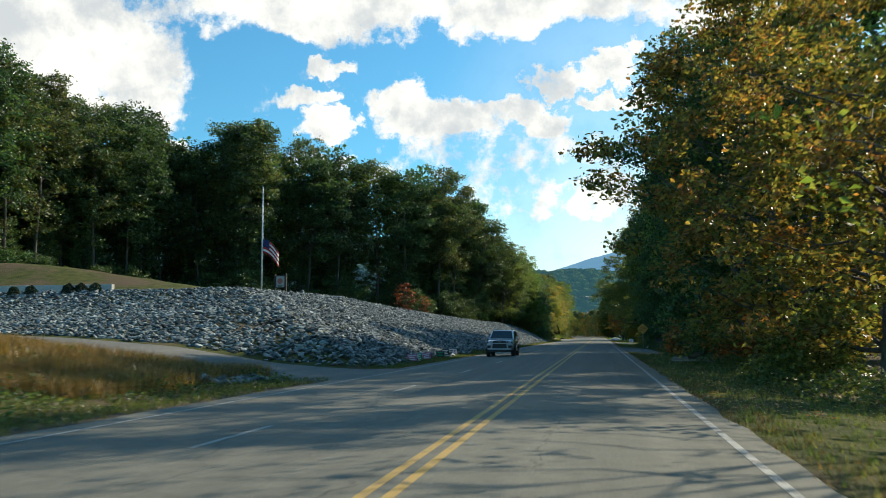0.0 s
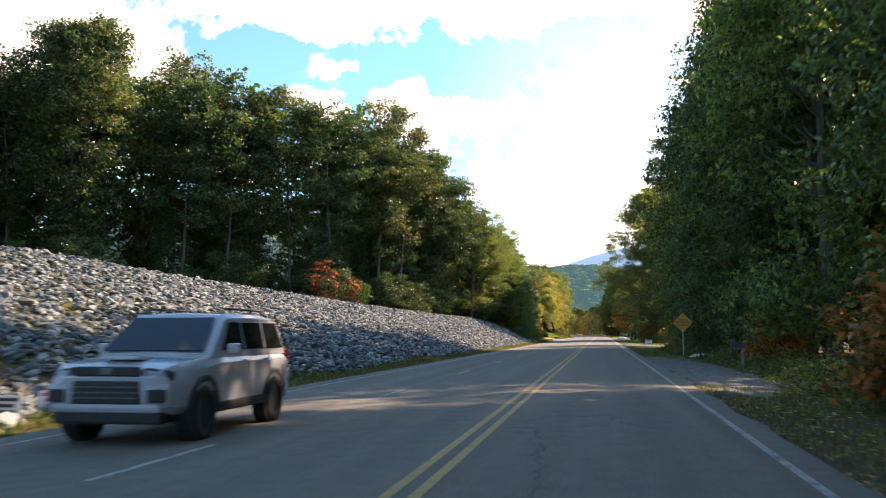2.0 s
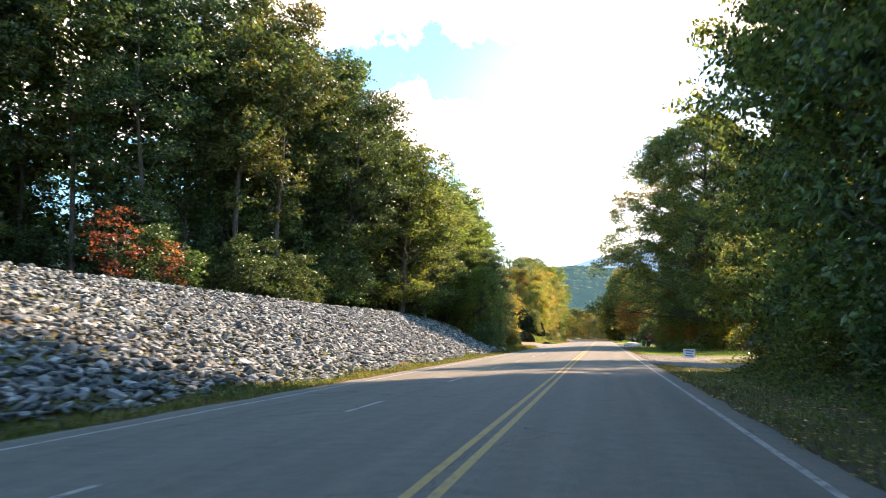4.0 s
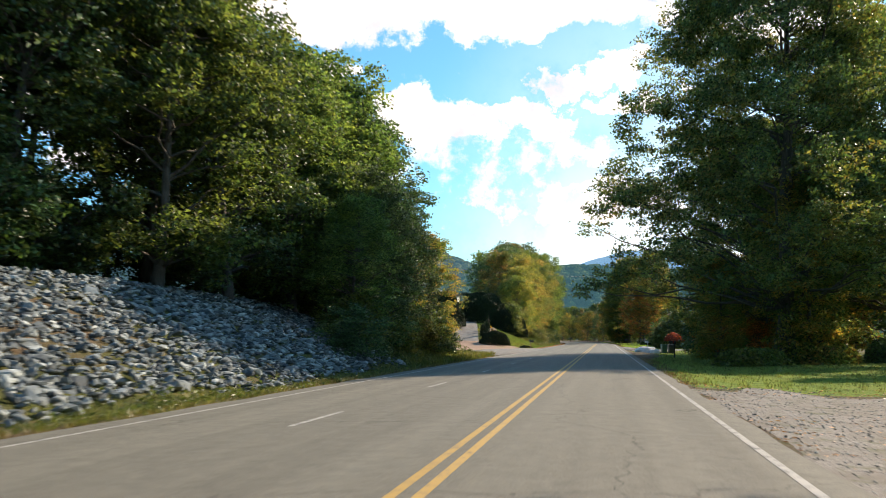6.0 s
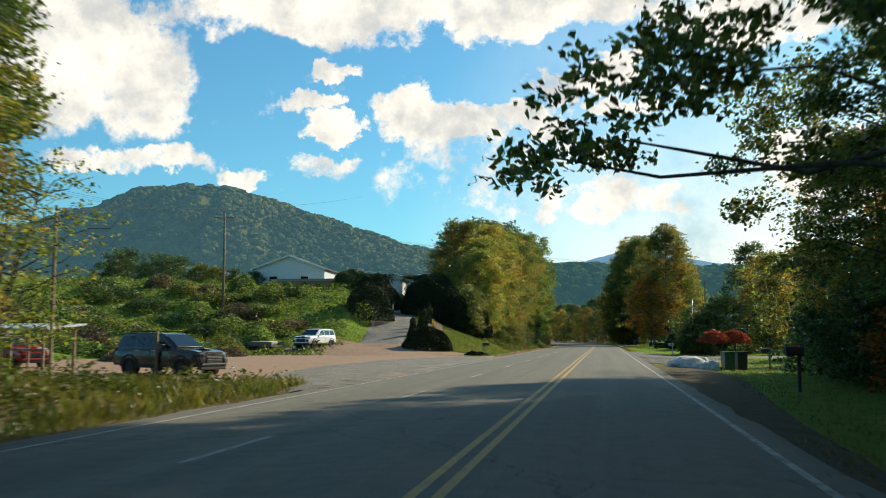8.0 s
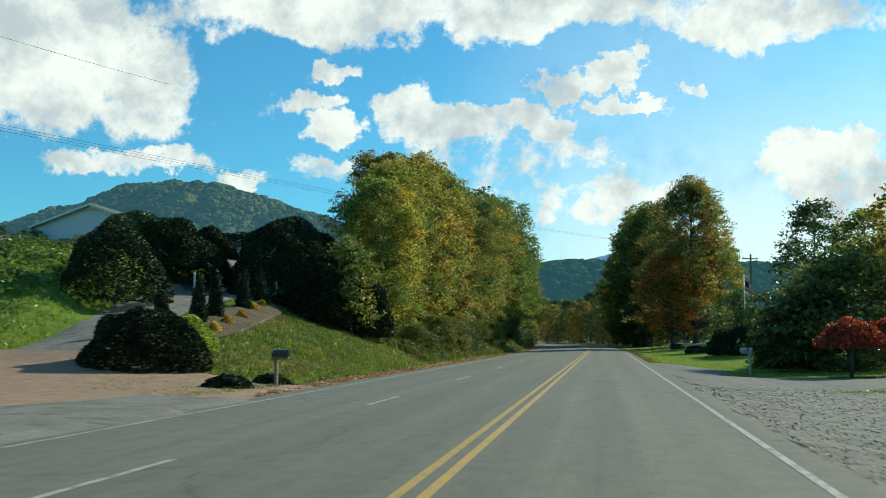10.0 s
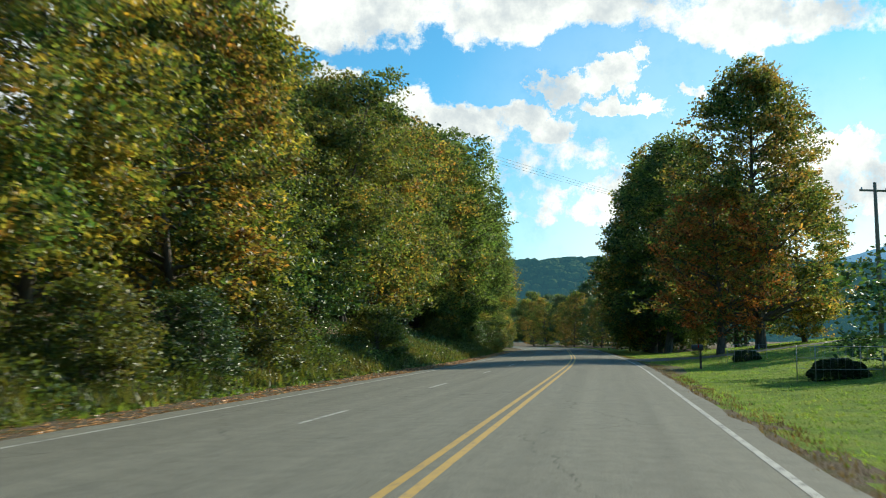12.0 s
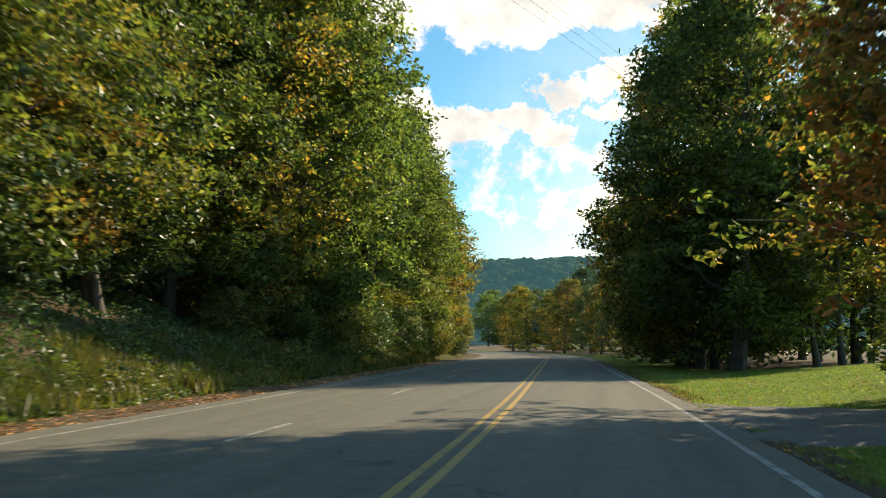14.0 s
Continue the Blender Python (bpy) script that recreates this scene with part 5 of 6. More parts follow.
def cloth(name, w, h, x0, z0, mat, parent, hang, label=""):
    """A hanging piece of cloth, folded towards its free end."""
    V, F, nx, nz = [], [], 10, 5
    for j in range(nz + 1):
        for i in range(nx + 1):
            u, v = x0 + w * i / nx, z0 + h * j / nz
            V.append((u * 0.72, 0.10 * math.sin(u * 7) * u, v - hang * u * u * 0.6 - 0.12 * u))
    for j in range(nz):
        for i in range(nx):
            a = j * (nx + 1) + i
            F.append((a, a + 1, a + nx + 2, a + nx + 1))
    ob = part(name, mesh_of(name, V, F, mat, True), parent, label)
    mod = ob.modifiers.new("thick", "SOLIDIFY")
    mod.thickness = 0.006
    return ob


def build_flagpole(x, y, height, flag_z, size, label):
    root = new("flagpole")
    pipe("pole", [(0, 0, -0.2), (0, 0, height * 0.5), (0, 0, height)], [0.065, 0.055, 0.03], POLE_WHITE, root, sides=12)
    bm = bmesh.new()
    bmesh.ops.create_uvsphere(bm, u_segments=12, v_segments=8, radius=0.07, matrix=Matrix.Translation((0, 0, height + 0.06)))
    part("finial", bm_mesh("finial", bm, CHROME, True), root)
    bm = bmesh.new()
    bmesh.ops.create_cone(bm, cap_ends=True, segments=16, radius1=0.16, radius2=0.08, depth=0.12, matrix=Matrix.Translation((0, 0, 0.06)))
    part("base_collar", bm_mesh("base_collar", bm, STEEL), root)
    pipe("halyard", [(0.07, 0, 1.2), (0.075, 0.01, height * 0.5), (0.04, 0, height - 0.1)], [0.006] * 3, WHITE_BOARD, root, sides=4)
    flag = new("flag")
    flag.parent = root
    flag.location = (0.07, 0, flag_z)
    sh = size / 7
    for k in range(7):
        x0 = size * 0.62 if k >= 3 else 0.0
        cloth("stripe", size * 1.5 - x0, sh, x0, k * sh, FLAG_RED if k % 2 == 0 else FLAG_WHITE, flag, 0.5)
    cloth("canton", size * 0.62, sh * 4, 0.0, 3 * sh, FLAG_BLUE, flag, 0.5)
    root.matrix_basis = pose(x, y, float(land(x, y)), 0, 0, 12)
    return tagged(root, label, "flagpole")


build_flagpole(-27.4, 75.6, 8.8, 3.3, 1.2, "tall white flagpole with its flag at half mast")
build_flagpole(12.5, 350.6, 6.6, 5.3, 0.8, "flagpole with a striped flag behind the lawn")


def bars(parent, rows, width, z0, step, y, mat, thick=0.008, tall=0.55):
    """Plain bars in place of lines of writing."""
    for i, k in enumerate(rows):
        box("writing_bar", (width * k, thick, step * tall), (0, y, z0 - i * step), mat, parent, bevel=0.002)


def build_board(x, y):
    root = new("board_sign")
    for s in (-1, 1):
        box("post", (0.11, 0.11, 1.75), (s * 0.52, 0, 0.75), DARK_WOOD, root, bevel=0.012)
    box("panel", (0.92, 0.06, 1.05), (0, 0, 0.95), DARK_WOOD, root, bevel=0.01)
    box("face", (0.78, 0.02, 0.9), (0, -0.042, 0.95), plain("board_face", (0.32, 0.30, 0.28), 0.6, 0, 0.15, 6), root, "faded board face", 0.004)
    bm = bmesh.new()
    bmesh.ops.create_cone(bm, cap_ends=True, segments=24, radius1=0.24, radius2=0.24, depth=0.01, matrix=pose(0, -0.06, 1.0, 90, 0, 0))
    part("emblem", bm_mesh("emblem", bm, plain("emblem_red", (0.40, 0.10, 0.08), 0.6)), root, "faded red round emblem")
    bars(root, [0.8, 0.6], 0.6, 0.66, 0.09, -0.058, SIGN_BLACK)
    root.matrix_basis = pose(x, y, float(land(x, y)), 0, 0, -14)
    tagged(root, "dark wooden sign board on two posts above the stones", "sign")


build_board(-25.7, 75.4)


def build_diamond_sign(x, y):
    root = new("warning_sign")
    box("post", (0.07, 0.05, 2.55), (0, 0.03, 1.15), STEEL, root, bevel=0.01)
    bm = bmesh.new()
    bmesh.ops.create_cube(bm, size=1)
    bmesh.ops.scale(bm, verts=bm.verts, vec=(0.93, 0.012, 0.93))
    bmesh.ops.bevel(bm, geom=[e for e in bm.edges if abs(e.verts[0].co.y - e.verts[1].co.y) > 0.005], offset=0.06, segments=4, affect="EDGES")
    bm.transform(pose(0, 0, 2.32, 0, 45, 0))
    plate = part("plate", bm_mesh("plate", bm, SIGN_ORANGE), root, "orange diamond plate")
    for z, words in ((2.50, "TRUCKS"), (2.32, "ENTERING"), (2.14, "HIGHWAY")):
        font = bpy.data.curves.new("words", "FONT")
        font.body, font.size, font.align_x, font.align_y, font.extrude = words, 0.19, "CENTER", "CENTER", 0.003
        flat = bpy.data.objects.new("words", font)
        letters = bpy.data.meshes.new_from_object(flat)
        bpy.data.objects.remove(flat)
        letters.transform(pose(0, -0.011, z, 90, 0, 0))
        letters.materials.clear()
        letters.materials.append(SIGN_BLACK)
        part("words", letters, plate)
    for z in (1.86, 2.78):
        bm = bmesh.new()
        bmesh.ops.create_cone(bm, cap_ends=True, segments=8, radius1=0.014, radius2=0.01, depth=0.012, matrix=pose(0, -0.012, z, 90, 0, 0))
        part("bolt", bm_mesh("bolt", bm, STEEL), root)
    root.matrix_basis = pose(x, y, float(land(x, y)), 0, 0, -3)
    tagged(root, "orange diamond road sign with black writing", "road sign")


build_diamond_sign(5.3, 117.4)


def build_yard_sign(x, y, mat, label, ink, turn, w=0.62, h=0.46, lift=0.2, lean=4):
    root = new("yard_sign")
    for s in (-1, 1):
        pipe("leg", [(s * w * 0.3, 0, -0.15), (s * w * 0.3, 0, 0.34)], [0.005, 0.005], STEEL, root, sides=5)
    pipe("crossbar", [(-w * 0.3, 0, 0.16), (w * 0.3, 0, 0.16)], [0.004, 0.004], STEEL, root, sides=5)
    box("panel", (w, 0.012, h), (0, 0, lift + h / 2), mat, root, bevel=0.003)
    bars(root, [0.8, 0.55, 0.7], w, lift + h * 0.8, h * 0.28, -0.011, ink)
    root.matrix_basis = pose(x, y, float(land(x, y)) + 0.02, 0, lean, turn)
    tagged(root, label, "yard sign", "yard signs at the foot of the bank")


for x, y, mat, ink, words in ((-10.2, 53.0, PINK, WHITE_BOARD, "pink and white yard sign on wire legs"), (-10.15, 54.5, SIGN_GREEN, WHITE_BOARD, "green yard sign with pale writing bars"), (-10.15, 57.3, PINK, WHITE_BOARD, "pink and white yard sign on wire legs"),
                              (-10.2, 62.5, SIGN_DARK, SIGN_GREEN, "dark yard sign on wire legs"), (-10.4, 65.9, SIGN_DARK, WHITE_BOARD, "dark and white yard sign on wire legs"), (-10.3, 67.3, WHITE_BOARD, SIGN_DARK, "white yard sign with dark writing bars"), (-10.3, 68.8, WHITE_BOARD, PINK, "white yard sign with pink writing bars")):
    build_yard_sign(x, y, mat, words, ink, 8 + (y * 7) % 9, 0.54, 0.38, 0.09, -9 + (y * 13) % 12)
build_yard_sign(5.55, 170.6, WHITE_BOARD, "white yard sign with blue writing bars by the drive", SIGN_BLUE, -4, 0.78, 0.58)


# ---- mailboxes, bins and roadside clutter ----
def build_mailbox(x, y, turn, box_mat, post_mat, label, two=False, high=1.05):
    root = new("mailbox")
    box("post", (0.1, 0.1, high + 0.25), (0, 0, high / 2 - 0.05), post_mat, root, bevel=0.01)
    box("arm", (0.09, 0.55, 0.07), (0, -0.12, high - 0.06), post_mat, root, bevel=0.008)
    for s in ((-0.14, 0.14) if two else (0,)):
        bm = bmesh.new()
        prof = [(-0.1, 0), (0.1, 0), (0.1, 0.12)] + [(0.1 * math.cos(a), 0.12 + 0.1 * math.sin(a)) for a in (0.5, 1.05, 1.57, 2.1, 2.64)] + [(-0.1, 0.12)]
        a = [bm.verts.new((px, -0.42, pz)) for px, pz in prof]
        b = [bm.verts.new((px, 0.12, pz)) for px, pz in prof]
        bm.faces.new(a)
        bm.faces.new(b[::-1])
        for j in range(len(prof)):
            k = (j + 1) % len(prof)
            bm.faces.new((a[j], b[j], b[k], a[k]))
        bmesh.ops.recalc_face_normals(bm, faces=bm.faces[:])
        bm.transform(pose(s, 0, high - 0.02))
        part("box", bm_mesh("box", bm, box_mat), root)
        box("door", (0.19, 0.012, 0.2), (s, -0.428, high + 0.09), box_mat, root, bevel=0.004)
        box("signal_flag", (0.008, 0.05, 0.16), (s + 0.108, -0.1, high + 0.12), RED_LAMP, root, "small red flag", 0.003)
    root.matrix_basis = pose(x, y, float(land(x, y)), 0, 0, turn)
    return tagged(root, label, "mailbox")


PALE_POST = plain("pale_stone_post", (0.45, 0.44, 0.41), 0.85, 0, 0.2, 10, 0.3)
build_mailbox(6.0, 95.4, -90, SIGN_DARK, WOOD, "dark mailbox on a wooden post among leaves")
build_mailbox(5.95, 240.8, -90, DARK_WOOD, DARK_WOOD, "dark mailboxes on a timber post in the shade", True, 1.25)
build_mailbox(-10.2, 289.2, 90, BLACK_CAR, WOOD, "black mailbox on a wooden post on the grass slope", high=0.95)
build_mailbox(6.6, 307.4, -90, PALE_POST, PALE_POST, "pale grey mailbox on a square post by the drive", high=1.05)
build_mailbox(4.75, 362.5, -90, SIGN_DARK, DARK_WOOD, "dark mailbox on a post beside the far drive", high=1.0)
build_mailbox(8.6, 262.5, -90, SIGN_DARK, WOOD, "mailbox on a thin post by the bins", high=1.0)


def build_bin(x, y, mat, label):
    root = new("wheeled_bin")
    box("tub", (0.52, 0.56, 0.9), (0, 0, 0.52), mat, root, bevel=0.03, taper=1.12)
    box("lid", (0.62, 0.68, 0.07), (0, -0.02, 1.0), mat, root, bevel=0.03)
    for s in (-1, 1):
        bm = bmesh.new()
        bmesh.ops.create_cone(bm, cap_ends=True, segments=14, radius1=0.11, radius2=0.11, depth=0.05, matrix=pose(s * 0.27, 0.26, 0.11, 0, 90, 0))
        part("wheel", bm_mesh("wheel", bm, TYRE), root)
    pipe("handle", [(-0.2, 0.34, 0.94), (0.2, 0.34, 0.94)], [0.015, 0.015], TRIM, root, sides=6)
    root.matrix_basis = pose(x, y, float(land(x, y)), 0, 0, 15)
    tagged(root, label, "bin")


BIN_GREEN = plain("green_bin_plastic", (0.03, 0.09, 0.06), 0.5, 0, 0.2, 8)
build_bin(6.3, 261.5, BIN_GREEN, "dark green wheeled bin beside the road")
build_bin(7.1, 262.6, SIGN_DARK, "black wheeled bin beside the road")


def build_cage(x, y, size):
    """A low wire cage on four stakes."""
    root = new("wire_cage")
    for sx in (-1.1, 1.1):
        for sy in (-0.9, 0.9):
            pipe("stake", [(sx, sy, -0.1), (sx, sy, 1.15)], [0.018, 0.015], STEEL, root, sides=6)
    for z in (0.35, 0.7, 1.1):
        pipe("wire", [(-1.1, -0.9, z), (1.1, -0.9, z), (1.1, 0.9, z), (-1.1, 0.9, z), (-1.1, -0.9, z)], [0.006] * 5, STEEL, root, sides=4)
    for k in range(1, 9):
        a = -1.1 + 2.2 * k / 9
        for sy in (-0.9, 0.9):
            pipe("wire", [(a, sy, 0), (a, sy, 1.1)], [0.004, 0.004], STEEL, root, sides=4)
    root.matrix_basis = pose(x, y, float(land(x, y)), 0, 0, 8) @ Matrix.Scale(size, 4)
    tagged(root, "low wire cage round a dark bush on the lawn", "cage", "wire cages")


build_cage(7.85, 347.6, 1.0)
build_cage(7.8, 368.4, 0.8)


def build_rock(x, y, sx, sy, sz, label, seed, mat):
    bm = bmesh.new()
    bmesh.ops.create_icosphere(bm, subdivisions=3, radius=1)
    for v in bm.verts:
        k = 1 + 0.28 * noise.noise(v.co * 1.3 + Vector((seed, 0, 0))) + 0.1 * noise.noise(v.co * 4 + Vector((seed, 3, 0)))
        v.co = Vector((v.co.x * sx * k, v.co.y * sy * k, max(v.co.z, -0.4) * sz * k))
    ob = new("boulder", bm_mesh("boulder", bm, mat, False))
    ob.location = (x, y, float(land(x, y)) + 0.1)
    tagged(ob, label, "boulder")


PALE_ROCK = plain("pale_rock", (0.55, 0.54, 0.52), 0.8, 0, 0.3, 5, 0.5)
for i, (x, y, a, b, c) in enumerate(((4.4, 262.3, 1.1, 0.8, 0.55), (5.3, 261.2, 0.6, 0.5, 0.4), (3.8, 263.8, 0.5, 0.5, 0.3), (5.0, 263.4, 0.7, 0.6, 0.6))):
    build_rock(x, y, a, b, c, "pale grey boulder in a heap beside the road", i * 3.1, PALE_ROCK)
build_rock(6.4, 116.0, 0.9, 0.3, 0.25, "pale fallen log end near the sign", 4.0, PALE_ROCK)


def build_log(points, radii, label):
    v, f = tube(points, radii, 9)
    v = v + np.random.default_rng(int(radii[0] * 1000)).normal(0, radii[0] * 0.06, v.shape)
    ob = new("fallen_log", mesh_of("fallen_log", v, f, WOOD, True))
    tagged(ob, label, "log")


build_log([(4.6, 59.9, -0.12), (5.6, 58.6, -0.1), (7.2, 57.2, -0.05)], [0.15, 0.17, 0.19], "pale fallen log lying in the verge")
build_log([(5.4, 58.0, 0.0), (6.6, 58.9, 0.5), (8.0, 59.8, 1.1)], [0.17, 0.14, 0.1], "broken trunk leaning over the verge")
build_log([(5.2, 60.5, 0.25), (6.8, 60.0, 0.55), (8.6, 59.4, 0.75)], [0.04, 0.05, 0.06], "thin grey broken branch in the verge")
build_log([(4.2, 57.5, -0.18), (5.6, 57.0, -0.15), (7.0, 55.4, -0.12)], [0.05, 0.07, 0.08], "thin fallen branch among leaves")


# ---- house on the hill ----
SIDING = plain("white_siding", (0.62, 0.66, 0.68), 0.6, 0, 0.06, 3)
SHINGLE = plain("grey_shingles", (0.10, 0.10, 0.105), 0.9, 0, 0.3, 14, 0.5)
BRICK = plain("red_brick", (0.30, 0.13, 0.08), 0.9, 0, 0.3, 16, 0.5)
MORTAR = plain("mortar", (0.28, 0.25, 0.22), 0.95, 0, 0.2, 20)


def build_house(x, y, z, w, d, eave, peak, turn, label):
    root = new("house")
    bm = bmesh.new()
    prof = [(-w / 2, 0), (w / 2, 0), (w / 2, eave), (0, peak), (-w / 2, eave)]
    a, b = [bm.verts.new((px, -d / 2, pz)) for px, pz in prof], [bm.verts.new((px, d / 2, pz)) for px, pz in prof]
    bm.faces.new(a)
    bm.faces.new(b[::-1])
    for j in range(5):
        bm.faces.new((a[j], b[j], b[(j + 1) % 5], a[(j + 1) % 5]))
    bmesh.ops.recalc_face_normals(bm, faces=bm.faces[:])
    wall = part("wall", bm_mesh("wall", bm, SIDING), root, "pale siding walls with a gable")
    k = 0.2
    while k < eave:
        box("siding_board", (w + 0.02, 0.02, 0.02), (0, -d / 2 - 0.008, k), SIDING, wall, bevel=0.004)
        k += 0.28
    slope = math.atan2(peak - eave, w / 2)
    ln = math.hypot(peak - eave, w / 2) + 0.5
    for s in (-1, 1):
        box("roof", (ln, d + 0.8, 0.14), (s * (w / 4 + 0.12), 0, (eave + peak) / 2 + 0.02), SHINGLE, root, "grey shingled roof", 0.01, (0, s * math.degrees(slope), 0))
        box("gable_trim", (ln, 0.05, 0.2), (s * (w / 4 + 0.12), -d / 2 - 0.42, (eave + peak) / 2 - 0.02), WHITE_BOARD, root, "white gable trim", 0.01, (0, s * math.degrees(slope), 0))
    for px in (-w * 0.22, w * 0.22):
        win = box("window", (1.1, 0.06, 1.3), (px, -d / 2 - 0.03, 1.5), GLASS, root, bevel=0.01)
        for q in (-0.58, 0.58):
            box("frame", (0.08, 0.09, 1.46), (px + q, -d / 2 - 0.04, 1.5), WHITE_BOARD, win, bevel=0.01)
        for q in (-0.7, 0, 0.7):
            box("frame", (1.1, 0.08, 0.06), (px, -d / 2 - 0.04, 1.5 + q), WHITE_BOARD, win, bevel=0.01)
    root.matrix_basis = pose(x, y, z, 0, 0, turn)
    return tagged(root, label, "house")


build_house(-43.6, 341, float(land(-43.6, 338)) - 0.2, 10, 12, 3.2, 5.0, 4, "white gabled house on the hill above the drive")
build_house(-33.5, 345, float(land(-33.5, 343)) - 0.2, 9, 8, 2.6, 3.6, 4, "low white annex with a grey roof beside the house")
build_house(-64, 352, float(land(-64, 352)) - 0.4, 12, 10, 2.8, 4.2, -8, "white house with a dark roof far up the hill")
build_house(38, 352, -0.2, 14, 9, 2.8, 4.6, 20, "low house with a dark roof behind the lawn")


def build_brick_wall(x0, x1, y, high, label):
    """A low wall of separate bricks over a mortar core."""
    root = new("brick_wall")
    z0 = min(float(land(x0, y)), float(land(x1, y))) - 0.1
    box("core", (x1 - x0, 0.2, high), ((x0 + x1) / 2, y, z0 + high / 2), MORTAR, root, bevel=0.005)
    shared = None
    rows = int(high / 0.22)
    n = int((x1 - x0) / 0.5)
    for r in range(rows):
        for i in range(n):
            if shared is None:
                o = box("brick", (0.47, 0.05, 0.195), (0, 0, 0), BRICK, root, bevel=0.01)
                shared = o.data
            else:
                o = part("brick", shared, root)
            o.location = (x0 + 0.25 + 0.5 * i + (0.2 if r % 2 else 0), y - 0.115, z0 + 0.12 + r * 0.22)
    box("coping", (x1 - x0 + 0.2, 0.32, 0.09), ((x0 + x1) / 2, y, z0 + high + 0.04), MORTAR, root, bevel=0.02)
    tagged(root, label, "wall", kind="structure")


build_brick_wall(-44.5, -35.0, 331.5, 1.75, "red brick garden wall in front of the house")


# ---- hedges, garden plants ----
def build_bush(name, label, seed, rx, ry, rz, leaves, size, mat, x, y, turn=0, category="bush", group="", lift=0.0, square=1.0, shell=0.25):
    """A clipped or rounded bush: leaves over a dense, uneven shell with a twiggy core."""
    rng = np.random.default_rng(seed)
    root = new(name)
    d = rng.normal(size=(leaves, 3))
    d /= np.linalg.norm(d, axis=1)[:, None]
    d[:, 2] = np.abs(d[:, 2]) * 1.0 - 0.12
    d = np.sign(d) * np.abs(d) ** square
    lump = 1 + 0.09 * np.sin(d[:, 0] * 5 + seed) * np.cos(d[:, 1] * 6) + 0.05 * np.sin(d[:, 2] * 9 + d[:, 0] * 7)
    r = lump * (1 - shell * rng.uniform(0, 1, leaves) ** 2)
    p = d * r[:, None] * np.array([rx, ry, rz])
    p = p[p[:, 2] > -0.05]
    v, f = leaf_quads(rng, p, size)
    part("leaves", mesh_of("leaves", v, f, mat), root)
    wood = []
    for _ in range(9):
        a = rng.uniform(0, 6.28)
        q = np.array([math.cos(a) * rx * 0.7, math.sin(a) * ry * 0.7, rz * rng.uniform(0.5, 0.85)])
        wood.append(tube([[q[0] * 0.08, q[1] * 0.08, -0.1], q * [0.45, 0.45, 0.5], q], [0.035, 0.022, 0.008], 5))
    v, f = join_arrays(wood)
    part("branchwork", mesh_of("branchwork", v, f, BARK, True), root)
    root.matrix_basis = pose(x, y, float(land(x, y)) + lift, 0, 0, turn)
    return tagged(root, label, category, group)


LIME = leaf_material("leaves_lime_tips", [(0.03, 0.055, 0.014), (0.09, 0.12, 0.02), (0.20, 0.20, 0.03)], 0.3)
MUMS = leaf_material("yellow_flowers", [(0.05, 0.06, 0.012), (0.26, 0.17, 0.012), (0.32, 0.22, 0.02)], 0.2)
PURPLE = leaf_material("leaves_dull_purple", [(0.022, 0.018, 0.013), (0.05, 0.038, 0.026), (0.07, 0.06, 0.026)], 0.3)
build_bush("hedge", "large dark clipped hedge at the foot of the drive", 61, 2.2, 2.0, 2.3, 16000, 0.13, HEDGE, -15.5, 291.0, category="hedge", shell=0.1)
build_bush("bush", "rounded bush with lime green tips on the slope", 63, 1.1, 1.1, 1.4, 8000, 0.11, LIME, -15.9, 295.2, shell=0.12)
build_bush("bush", "low dark shrub on the grass slope", 65, 0.75, 0.7, 0.5, 2600, 0.11, HEDGE, -10.9, 287.0, group="low shrubs on the slope")
build_bush("bush", "low dark shrub on the grass slope", 66, 0.65, 0.6, 0.42, 2300, 0.11, HEDGE, -10.6, 289.8, group="low shrubs on the slope")
for i, (x, y) in enumerate(((-16.7, 299.6), (-17.0, 301.8), (-17.3, 304.3), (-18.1, 307.9), (-18.4, 309.9))):
    build_bush("flower_clump", "clump of yellow garden flowers in a mulch bed", 70 + i, 0.3, 0.28, 0.5, 900, 0.07, MUMS, x, y, category="flowers", group="yellow flowers")
for i, (x, y, h) in enumerate(((-18.0, 297.2, 2.2), (-17.8, 300.4, 2.3), (-17.9, 302.5, 2.4), (-18.4, 307.2, 2.3), (-18.9, 311.0, 2.2))):
    build_bush("cypress", "slim pointed dark cypress in the garden", 80 + i, 0.42, 0.42, h, 3600, 0.10, HEDGE, x, y, category="cypress", group="garden cypresses", square=1.25, shell=0.4)
build_bush("bush", "small round clipped bush beside the drive", 87, 0.6, 0.6, 0.8, 2200, 0.1, HEDGE, -18.9, 314.2)
for x0, y0, x1, y1 in ((-16.5, 304.2, -16.9, 306.6), (-16.95, 306.8, -17.4, 309.4), (-16.1, 300.6, -16.4, 303.4)):
    edging = pipe("edging_timber", [(x0, y0, float(land(x0, y0)) + 0.05), (x1, y1, float(land(x1, y1)) + 0.05)], [0.08, 0.075], WOOD, sides=6)
    tagged(edging, "weathered timber edging of the flower bed", "timber", group="timber edging")
for x, y, h in ((-23.2, 311.9, 1.3), (-19.4, 315.0, 1.2)):
    stake = box("marker_post", (0.09, 0.09, h + 0.1), (x, y, float(land(x, y)) + h / 2), POLE_WHITE)
    tagged(stake, "white painted marker post beside the drive", "post", group="marker posts")
